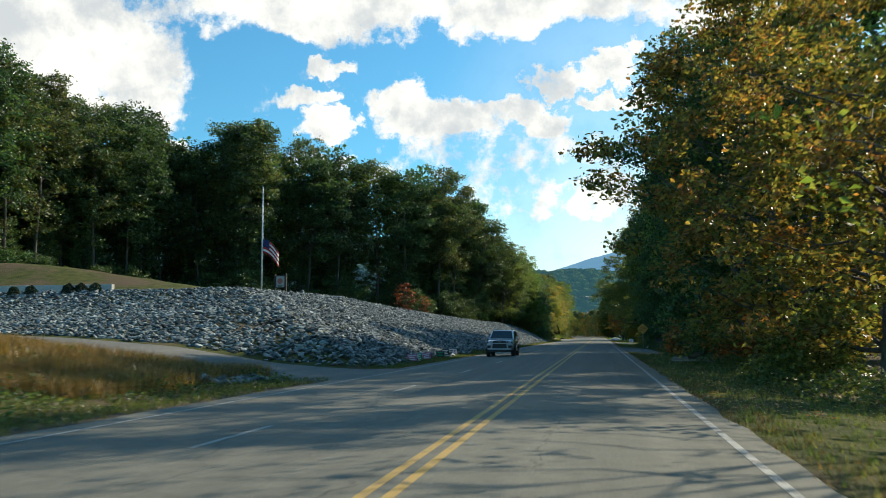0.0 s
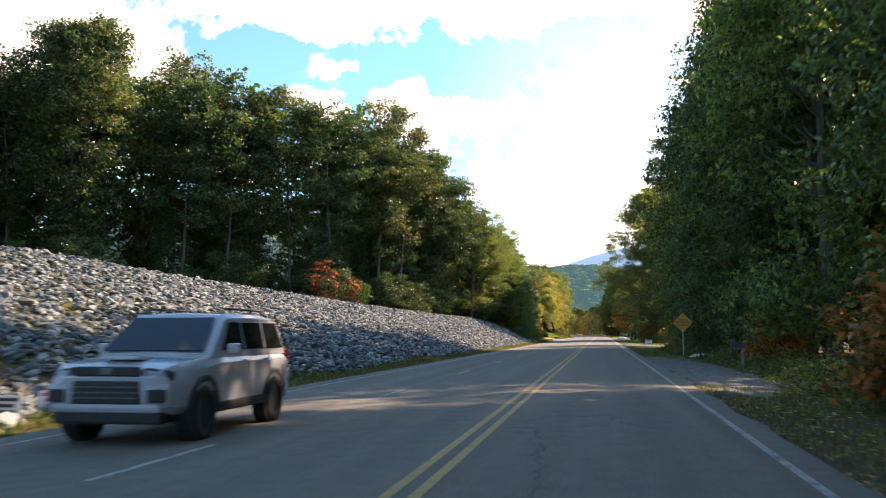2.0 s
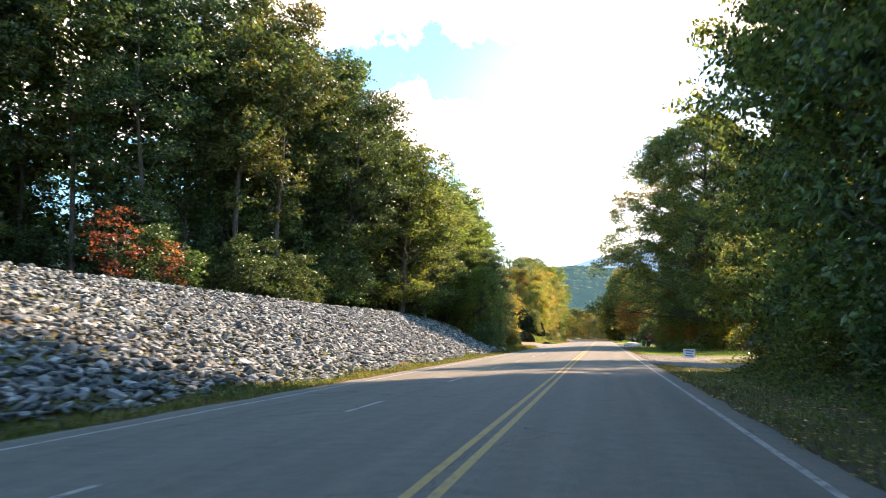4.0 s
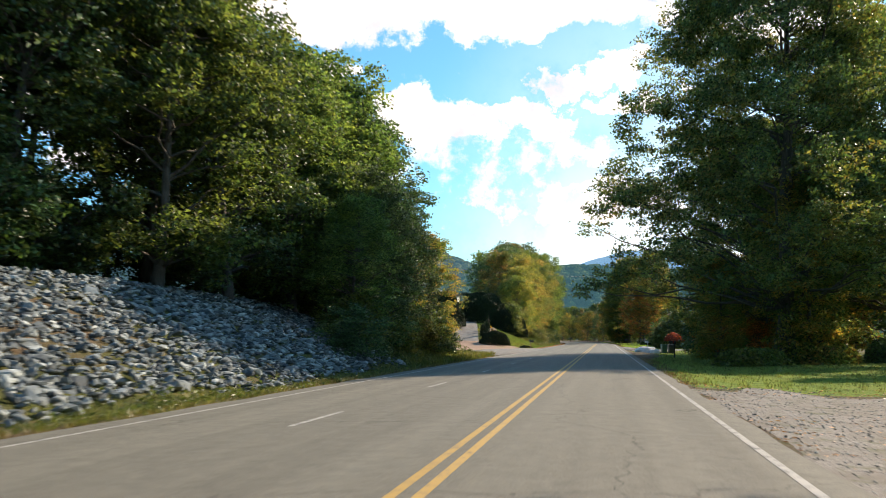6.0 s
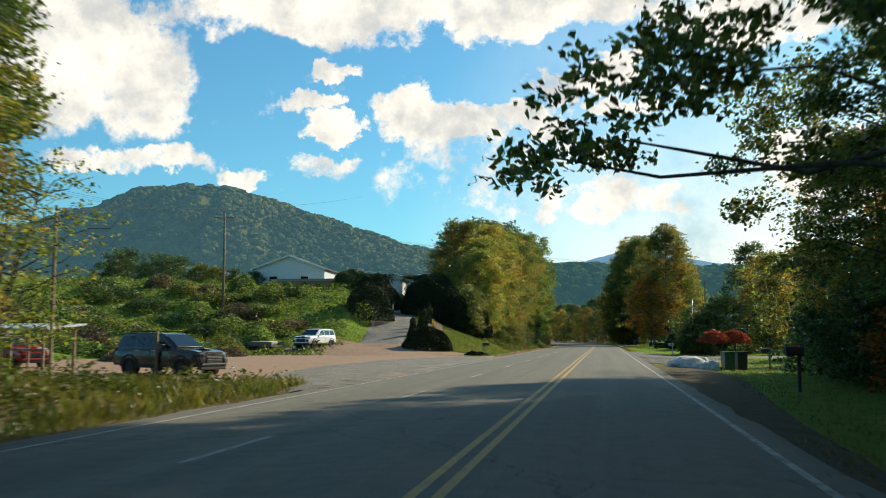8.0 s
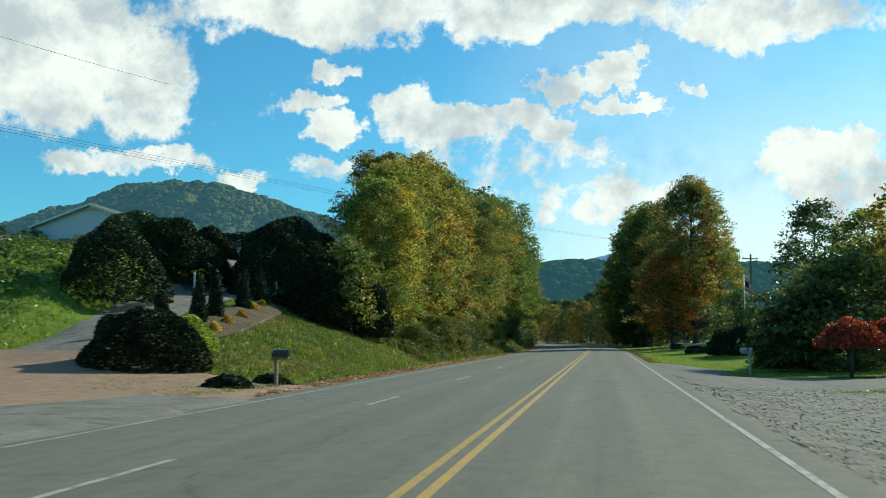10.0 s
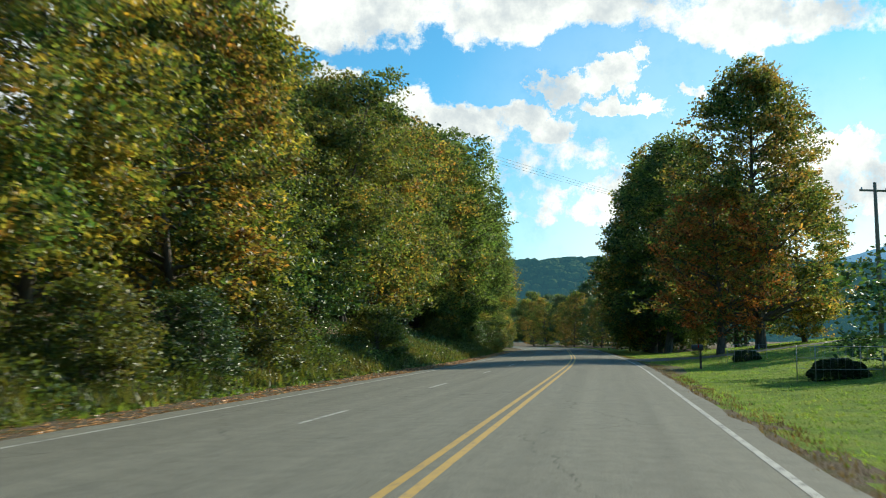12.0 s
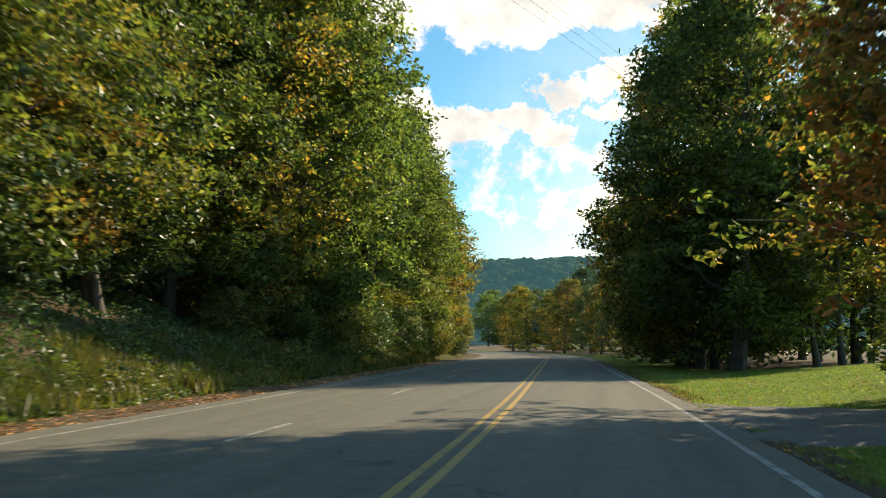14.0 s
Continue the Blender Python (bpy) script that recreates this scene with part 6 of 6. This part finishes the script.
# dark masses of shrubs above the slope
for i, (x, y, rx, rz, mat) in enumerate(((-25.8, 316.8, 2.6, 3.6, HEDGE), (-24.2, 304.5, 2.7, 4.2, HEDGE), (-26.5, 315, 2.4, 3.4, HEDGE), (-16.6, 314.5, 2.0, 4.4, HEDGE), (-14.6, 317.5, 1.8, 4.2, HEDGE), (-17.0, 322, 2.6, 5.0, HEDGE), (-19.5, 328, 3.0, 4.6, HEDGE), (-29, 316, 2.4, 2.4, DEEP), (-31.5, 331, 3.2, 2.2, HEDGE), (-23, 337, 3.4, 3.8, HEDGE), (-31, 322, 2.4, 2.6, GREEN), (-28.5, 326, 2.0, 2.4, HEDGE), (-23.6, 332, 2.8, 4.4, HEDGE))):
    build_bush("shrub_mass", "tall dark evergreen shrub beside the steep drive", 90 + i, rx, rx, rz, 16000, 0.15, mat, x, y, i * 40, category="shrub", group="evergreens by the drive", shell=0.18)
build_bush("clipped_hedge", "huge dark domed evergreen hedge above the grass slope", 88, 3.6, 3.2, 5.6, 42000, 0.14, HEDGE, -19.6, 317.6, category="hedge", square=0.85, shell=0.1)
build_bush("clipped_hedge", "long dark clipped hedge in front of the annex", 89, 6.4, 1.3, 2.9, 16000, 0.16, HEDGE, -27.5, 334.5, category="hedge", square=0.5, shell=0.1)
for i, (x, y) in enumerate(((-40.5, 327), (-38.4, 327.5), (-36.2, 327), (-34.2, 326), (-32.5, 324.5), (-43, 328.5))):
    build_bush("bush", "rounded green bush before the brick wall", 110 + i, 0.7, 0.7, 1.05, 2200, 0.15, HEDGE if i % 2 else GREEN, x, y, group="bushes before the brick wall")
BROADLEAF = leaf_material("leaves_broad_vine", [(0.015, 0.028, 0.007), (0.030, 0.050, 0.011), (0.050, 0.068, 0.015), (0.085, 0.075, 0.020)], 0.4)
for x, y, k in ((-50, 332, 0.6), (-53, 333, 0.8), (-56, 335, 0.9), (-60, 336, 1.0), (-64, 338, 1.1), (-68, 336, 1.2), (-47.8, 334, 0.55), (-58, 328, 0.8), (-64, 326, 0.9)):
    plant("shrub" if y % 2 else "shrub_dark", x, y, k, y * 3, "shrubs before the house")
# vines and brush over the left hillside
for i in range(64):
    x, y = -29.5 - (i * 7.3) % 25, 264 + (i * 11.7) % 44
    if x > -31 and y > 298:
        continue
    build_bush("brush", "tangle of green vines on the hillside", 130 + i, 1.6 + 0.3 * (i % 5), 1.5 + 0.25 * (i % 3), 0.9 + (i % 4) * 0.4, 1900, 0.2, (GREEN, DEEP, WEEDS, GREEN)[i % 4] if i % 6 else PURPLE, x, y, i * 50, group="brush on the hillside", shell=0.45)
for i in range(7):
    x, y = -19.5 - (i * 2.3) % 8, 229 + (i * 4.7) % 12
    build_bush("brush", "rough green brush at the edge of the lot", 170 + i, 1.1, 1.0, 0.6 + (i % 3) * 0.2, 1100, 0.17, (WEEDS, MIXED, WEEDS)[i % 3], x, y, i * 50, group="brush at the lot", shell=0.5)
# right-hand side
build_bush("bush", "large dark rounded bush on the lawn", 200, 2.6, 2.3, 2.5, 16000, 0.14, HEDGE, 10.3, 337.5, shell=0.3)
build_bush("clipped_hedge", "low dark clipped bush on the lawn", 205, 0.95, 0.75, 0.72, 5000, 0.1, HEDGE, 7.85, 347.6, category="hedge", group="caged bushes", square=0.7, shell=0.12)
build_bush("clipped_hedge", "low dark clipped bush on the lawn", 206, 0.75, 0.6, 0.6, 3500, 0.1, HEDGE, 7.8, 368.4, category="hedge", group="caged bushes", square=0.7, shell=0.12)
plant("shrub", 10.4, 311.5, 1.15, 20, label="tall loose shrub beside the drive")
plant("shrub", 12.3, 313, 1.7, 80, label="tall loose shrub beside the drive")
plant("shrub_dark", 12.5, 352, 1.2, 30, label="loose green shrub at the end of the lawn")
for i, (x, y, s) in enumerate(((10.3, 304, 1.35), (12.4, 305.5, 1.4))):
    b = build_bush("red_maple", "small clipped maple with crimson leaves", 210 + i, 1.45, 1.4, 1.35, 4200, 0.14, RED, x, y, category="tree", group="crimson maples", lift=1.3, shell=0.35)
    pipe("trunk", [(0, 0, -1.35), (0.05, 0, 0), (0.1, 0.05, 0.4)], [0.09, 0.07, 0.05], BARK, b)
for i, (x, y, rx, rz, mat) in enumerate(((9.9, 317, 1.7, 2.3, YELLOW), (11.6, 322, 2.2, 2.8, GREEN), (20, 330, 3, 3, GREEN))):
    build_bush("bush", "loose yellow-green bush behind the boulders", 220 + i, rx, rx, rz, 6000, 0.22, mat, x, y, group="bushes behind the boulders", shell=0.5)
for i in range(9):
    build_bush("bush", "rough undergrowth turning brown under the oaks", 230 + i, 1.7, 1.5, 1.2 + 0.35 * (i % 3), 2200, 0.22, (WEEDS, MIXED, DEEP)[i % 3], 8.2 + (i * 5.3) % 15, 217 + (i * 3.7) % 10, i * 33, group="undergrowth under the oaks", shell=0.5)
for i, (x, y) in enumerate(((-45.4, 68.9), (-43.8, 68.7), (-40.3, 68.2), (-39.5, 68.6), (-38.1, 68.2))):
    build_bush("bush", "small dark clipped shrub above the stones", 250 + i, 0.5, 0.5, 0.75, 1300, 0.1, HEDGE, x, y, group="clipped shrubs above the stones", lift=0.05, shell=0.12)


# ---- poles and wires, sheds ----
def build_pole(x, y, high, label):
    root = new("utility_pole")
    pipe("pole", [(0, 0, -0.4), (0.03, 0, high * 0.5), (0, 0.02, high)], [0.16, 0.14, 0.1], WOOD, root, sides=10)
    box("crossarm", (2.0, 0.1, 0.12), (0, 0.12, high - 0.5), WOOD, root, bevel=0.01)
    for s in (-0.85, 0, 0.85):
        bm = bmesh.new()
        bmesh.ops.create_cone(bm, cap_ends=True, segments=10, radius1=0.05, radius2=0.035, depth=0.14, matrix=Matrix.Translation((s, 0.12, high - 0.37)))
        part("insulator", bm_mesh("insulator", bm, STEEL), root)
    root.matrix_basis = pose(x, y, float(land(x, y)), 0, 0, 20)
    return tagged(root, label, "utility pole")


build_pole(-38.2, 300, 10, "weathered wooden utility pole on the hillside")
p = box("service_pole", (0.12, 0.12, 6.4), (-19.6, 240, float(land(-19.6, 240)) + 3.1), WOOD, bevel=0.04, taper=0.8)
tagged(p, "slim grey wooden service pole at the lot", "pole")
build_pole(16.9, 376, 9.6, "dark wooden utility pole behind the lawn")


def build_wire(a, b, sag, label):
    a, b = Vector(a), Vector(b)
    pts = [a.lerp(b, t) - Vector((0, 0, sag * 4 * t * (1 - t))) for t in np.linspace(0, 1, 15)]
    v, f = tube([list(p) for p in pts], [0.009] * 15, 4)
    tagged(new("overhead_wire", mesh_of("overhead_wire", v, f, SIGN_BLACK)), label, "wire", "overhead wires")


for k in (-0.8, 0, 0.8):
    build_wire((-38.2 + k, 300, 13.4), (16 + k, 470, 21), 1.0, "thin black overhead wire along the hillside")
    build_wire((-38.2 + k, 300, 13.4), (-46 + k, 250, 13.5), 0.8, "thin black overhead wire along the hillside")
build_wire((-19.6, 240, 6.0), (-28.9, 320, 18.5), 0.5, "thin black overhead wire over the lot")


def build_shed(x, y):
    root = new("lean_to_shed")
    for px in (-2.2, 0, 2.2):
        for py in (-1.5, 1.5):
            box("post", (0.1, 0.1, 2.0), (px, py, 0.95), WOOD, root, bevel=0.01)
    box("roof", (5.2, 3.8, 0.08), (0, 0, 2.02), plain("pale_tin", (0.5, 0.5, 0.5), 0.4, 0.6, 0.2, 3), root, "pale tin roof", 0.01, (4, 0, 0))
    box("rail", (4.4, 0.06, 0.1), (0, -1.5, 1.0), WOOD, root, bevel=0.01)
    root.matrix_basis = pose(x, y, float(land(x, y)), 0, 0, 6)
    tagged(root, "open lean-to shed with a pale tin roof", "shed")


build_shed(-26.5, 248)
for x, y, h in ((-17.3, 243.5, 1.9), (-19.6, 241.5, 1.7), (-22.4, 241.8, 1.6)):
    p = box("fence_post", (0.1, 0.1, h), (x, y, float(land(x, y)) + h / 2 - 0.1), WOOD, bevel=0.012)
    tagged(p, "grey weathered wooden post in brush", "post", "posts at the lot")


def build_boat(x, y):
    root = new("utility_trailer")
    box("bed", (1.5, 3.2, 0.12), (0, 0, 0.62), WOOD, root, bevel=0.02)
    for s in (-1, 1):
        box("side_board", (0.06, 3.2, 0.3), (s * 0.74, 0, 0.82), WOOD, root, bevel=0.01)
        build_wheel(root, s * 0.85, 0.2, 0.32, 0.18)
    box("drawbar", (0.08, 1.4, 0.08), (0, -2.2, 0.52), STEEL, root, bevel=0.01)
    box("load", (1.2, 2.2, 0.35), (0, 0.2, 0.86), PALE_ROCK, root, "pale covered load", 0.12)
    root.matrix_basis = pose(x, y, float(land(x, y)), 0, 0, 60)
    tagged(root, "loaded utility trailer at the edge of the lot", "trailer")


build_boat(-29.5, 289)
box("low_wall", (11.0, 0.35, 0.6), (-43.5, 71.4, float(land(-43, 71.4)) + 0.3), PALE_POST, bevel=0.02, turn=(0, 0, -6))
tagged(bpy.data.objects["low_wall"], "low pale wall above the stones", "wall")


# ---- grass, weeds, leaves on the ground ----
def blades(rng, x, y, high, wide, lean=0.35, per=5):
    """Tufts of narrow upright blades at the places x, y."""
    n = len(x) * per
    x, y = np.repeat(x, per) + rng.normal(0, 0.09, n), np.repeat(y, per) + rng.normal(0, 0.09, n)
    z = land(x, y) - 0.02
    a = rng.uniform(0, 2 * np.pi, n)
    h = np.repeat(np.asarray(high), per) * rng.uniform(0.5, 1.25, n)
    w = wide * rng.uniform(0.6, 1.4, n)
    dx, dy = np.cos(a), np.sin(a)
    l = h * rng.uniform(0, lean * 2, n)
    b = rng.uniform(0, 2 * np.pi, n)
    V = np.stack([np.stack([x - dx * w, y - dy * w, z], 1), np.stack([x + dx * w, y + dy * w, z], 1), np.stack([x + l * np.cos(b), y + l * np.sin(b), z + h], 1)], 1).reshape(-1, 3)
    return V, np.arange(3 * n).reshape(-1, 3)


def turf(name, label, seed, count, x0, x1, y0, y1, high, wide, mat, keep=None, per=5, patchy=0.0):
    rng = np.random.default_rng(seed)
    y = rng.uniform(y0, y1, count)
    o = rng.uniform(x0, x1, count)
    x = o + road_mid(y)
    k = np.ones(count, bool)
    if keep is not None:
        k &= keep(o, y)
    if patchy:
        k &= (np.sin(x * 1.9 + np.sin(y * 0.7)) + np.sin(y * 1.3 + x) + rng.normal(0, 0.8, count)) > patchy - 1
    x, y = x[k], y[k]
    v, f = blades(rng, x, y, np.full(len(x), high), wide, per=per)
    tagged(new(name, mesh_of(name, v, f, mat)), label, "grass", kind="stuff")


def off_drives(o, y):
    bad = ((o > 2) & (((y > 80) & (y < 113) & (o < 5.6)) | ((y > 158) & (y < 168)) | ((y > 175) & (y < 188)) | ((y > 155) & (y < 188) & (o < 6.6)) | ((y > 268) & (y < 304) & (o < 2.7 + (y - 266) * 0.34)) | ((y > 290) & (y < 304) & (o < 30)) | (np.abs(y - np.interp(o, [2, 5, 8, 14, 34], [384.5, 382.8, 380.8, 379, 378])) < 1.8 + np.clip(7 - o, 0, 4) * 0.5) | ((y > 224) & (y < 266) & (o < 3.2 + (y - 224) * 0.06)) | ((y > 302) & (y < 319) & (o < 6.1 - np.abs(y - 309) * 0.22))))
    drive = (o < -8.6) & (y > 32.6 - (o + 8.6) * 0.33) & (y < 43 - (o + 8.6) * 0.5) & (y < 56)
    lot = (o < -8.8) & (y > 242) & (y < 283) | ((o < -12) & (y > 236) & (y < 284))
    climb = (y > 282) & (y < 330) & (np.abs(o - np.interp(y, [283, 291, 307, 322], [-15.5, -19.8, -22.1, -24.3])) < 2.1)
    bed = (y > 298) & (y < 312) & (np.abs(o - np.interp(y, [298, 312], [-16.6, -18.6])) < 0.8)
    return ~(bad | drive | lot | climb | bed)


turf("verge_grass", "short green verge grass beside the road", 1, 9000, 2.5, 7.5, -8, 150, 0.14, 0.012, VERGE, off_drives)
turf("verge_grass", "short green verge grass beside the road", 2, 9000, 2.5, 16, 150, 300, 0.13, 0.014, VERGE, off_drives)
turf("verge_dry_grass", "dry straw-coloured grass at the road's edge", 3, 4500, 2.42, 3.3, -8, 420, 0.11, 0.012, DRY, off_drives)
turf("lawn_grass", "mown bright green lawn", 4, 26000, 2.7, 24, 304, 412, 0.07, 0.018, GRASS, off_drives)
turf("verge_grass", "short green and straw grass beside the road", 5, 7000, -10.6, -9.0, 44, 236, 0.16, 0.014, VERGE, off_drives)
turf("verge_dry_grass", "dry straw-coloured grass at the road's edge", 6, 2600, -9.5, -8.75, 44, 280, 0.12, 0.012, DRY, off_drives)
turf("verge_dry_grass", "tall dry orange-brown grass beside the driveway", 7, 16000, -27, -11.5, 21, 34, 0.5, 0.016, STRAW, off_drives, 6, 0.3)
turf("verge_grass", "green grass beside the driveway", 8, 6000, -20, -9.0, 5, 34, 0.16, 0.014, VERGE, off_drives)
turf("slope_grass", "green grass slope with worn patches", 9, 30000, -20, -10.1, 282, 320, 0.13, 0.016, VERGE, off_drives)
turf("bank_weeds", "tall weeds on the roadside bank", 10, 16000, -14.5, -10.3, 318, 440, 0.5, 0.03, WEEDS, off_drives, 5, 0.6)
turf("bank_weeds", "weeds at the edge of the wood", 11, 5000, -14, -9.4, 205, 238, 0.4, 0.025, WEEDS, off_drives, 5, 0.4)
turf("hill_grass", "grass on the mound and hill beside the lot", 12, 16000, -34, -10, 284, 345, 0.16, 0.03, GRASS, off_drives)


def fallen_leaves(name, label, seed, count, x0, x1, y0, y1, mat):
    rng = np.random.default_rng(seed)
    y = rng.uniform(y0, y1, count)
    o = x0 + (x1 - x0) * rng.uniform(0, 1, count) ** 1.3
    x = o + road_mid(y)
    on = (o > -8.6) & (o < 2.3)
    z = np.where(on, road_z(o), land(x, y)) + 0.012
    pts = np.stack([x, y, z], 1)
    v, f = leaf_quads(rng, pts, 0.11, 0.0)
    v = v.reshape(-1, 4, 3)
    v[:, :, 2] = pts[:, None, 2] + (v[:, :, 2] - pts[:, None, 2]) * 0.3
    tagged(new(name, mesh_of(name, v.reshape(-1, 3), f, mat)), label, "leaves", kind="stuff")


FALLEN = leaf_material("fallen_leaves", [(0.10, 0.05, 0.02), (0.22, 0.11, 0.035), (0.30, 0.17, 0.06), (0.16, 0.10, 0.05)], 0.1)
fallen_leaves("fallen_leaves", "brown fallen leaves along the verge", 21, 9000, 2.4, 9, 20, 150, FALLEN)
fallen_leaves("fallen_leaves", "brown fallen leaves along the bank", 22, 14000, -8.8, -12.5, 318, 430, FALLEN)
fallen_leaves("fallen_leaves", "scattered brown leaves on the lawn", 23, 2500, 2.5, 16, 360, 420, FALLEN)


def loose_gravel(name, label, seed, count, x0, x1, y0, y1, keep):
    rng = np.random.default_rng(seed)
    x, y = rng.uniform(x0, x1, count), rng.uniform(y0, y1, count)
    k = keep(x, y)
    x, y = x[k], y[k]
    size = 0.008 + 0.02 * rng.uniform(0, 1, len(x)) ** 2.2
    v, f = scatter(SHAPES, np.stack([x, y, land(x, y) + 0.024], 1), size, rng)
    tagged(new(name, mesh_of(name, v, f, STONE)), label, "gravel", kind="stuff")


loose_gravel("loose_gravel", "loose grey gravel on the pull-off", 41, 3800, 2.5, 5.7, 82, 112, lambda x, y: np.abs(x - 3.9) < 1.7)
loose_gravel("loose_gravel", "loose grey gravel on the shoulder", 42, 6500, 2.5, 11, 268, 297, lambda x, y: x < 2.9 + (y - 266) * 0.3)
loose_gravel("loose_gravel", "loose grey gravel on the drive entrances", 43, 7000, 2.5, 12, 157, 188, lambda x, y: (np.abs(y - 163) < 3.6) | (np.abs(y - 181.5) < 3.6) | (x < 7))
fallen_leaves("fallen_leaves", "dead leaves on the gravel beside the road", 26, 1500, 2.5, 9, 156, 190, FALLEN)
loose_gravel("loose_gravel", "loose gravel and stones in the dirt lot", 44, 4500, -28, -9.5, 238, 290, lambda x, y: x < -9)
fallen_leaves("fallen_leaves", "dead brown leaves on the gravel shoulder", 24, 1500, 2.5, 9, 268, 296, FALLEN)
fallen_leaves("fallen_leaves", "dead brown leaves on the verge", 25, 7000, -8.8, -11.4, 284, 322, FALLEN)


def undergrowth(name, label, seed, count, x0, x1, y0, y1, high, size, mat, keep=None):
    """Low broad-leaved growth: many small leaves in mounds over the ground."""
    rng = np.random.default_rng(seed)
    y = rng.uniform(y0, y1, count)
    o = rng.uniform(x0, x1, count)
    x = o + road_mid(y)
    mound = np.clip(0.55 + 0.5 * np.sin(x * 1.3 + 0.8 * np.sin(y * 0.6)) * np.sin(y * 0.9 + x * 0.4) + 0.25 * np.sin(y * 2.7), 0.05, 1.3)
    edge = np.clip(np.minimum(np.abs(o - x0), np.abs(o - x1)) / 1.2, 0.15, 1)
    k = mound > 0.18
    if keep is not None:
        k &= keep(o, y)
    x, y, h = x[k], y[k], (high * mound * edge)[k]
    pts = np.stack([x, y, land(x, y) + h * rng.uniform(0, 1, len(x)) ** 0.6], 1)
    v, f = leaf_quads(rng, pts, size)
    tagged(new(name, mesh_of(name, v, f, mat)), label, "weeds", kind="stuff")


BROAD = leaf_material("broad_weed_leaves", [(0.014, 0.025, 0.007), (0.026, 0.042, 0.011), (0.043, 0.056, 0.014), (0.074, 0.065, 0.019)], 0.35)
undergrowth("bank_undergrowth", "broad-leaved weeds covering the roadside bank", 31, 60000, -14.5, -10.1, 318, 430, 1.1, 0.13, BROAD, lambda o, y: (np.abs(y - 379) > 23) | (o > -11.6))
# added dark leaves stand in for the shade on the hollow's slope
undergrowth("hollow_growth", "dark leaves added to deepen the shade of the hollow", 37, 26000, -21, -11.8, 352, 404, 0.7, 0.15, DEEP)
undergrowth("wood_undergrowth", "weeds and seedlings at the wood's edge", 32, 36000, 5.2, 9.5, 24, 152, 0.9, 0.13, BROAD, off_drives)
undergrowth("wood_undergrowth", "weeds at the end of the stone bank", 33, 16000, -15, -10.0, 200, 240, 0.65, 0.12, BROAD, off_drives)
undergrowth("bank_foot_weeds", "weeds growing at the foot of the stones", 34, 12000, -11.2, -9.2, 44, 214, 0.35, 0.10, BROAD, off_drives)
undergrowth("hill_tangle", "tangle of vines and weeds over the hillside", 36, 60000, -62, -23, 256, 313, 0.8, 0.22, BROADLEAF, lambda o, y: off_drives(o, y) & (np.abs(o + 17 + (y - 283) * 0.2) > 4.5))
undergrowth("drive_weeds", "dark weeds in the ditch beside the driveway", 35, 14000, -22, -9.6, 8, 33, 0.4, 0.10, BROAD, off_drives)
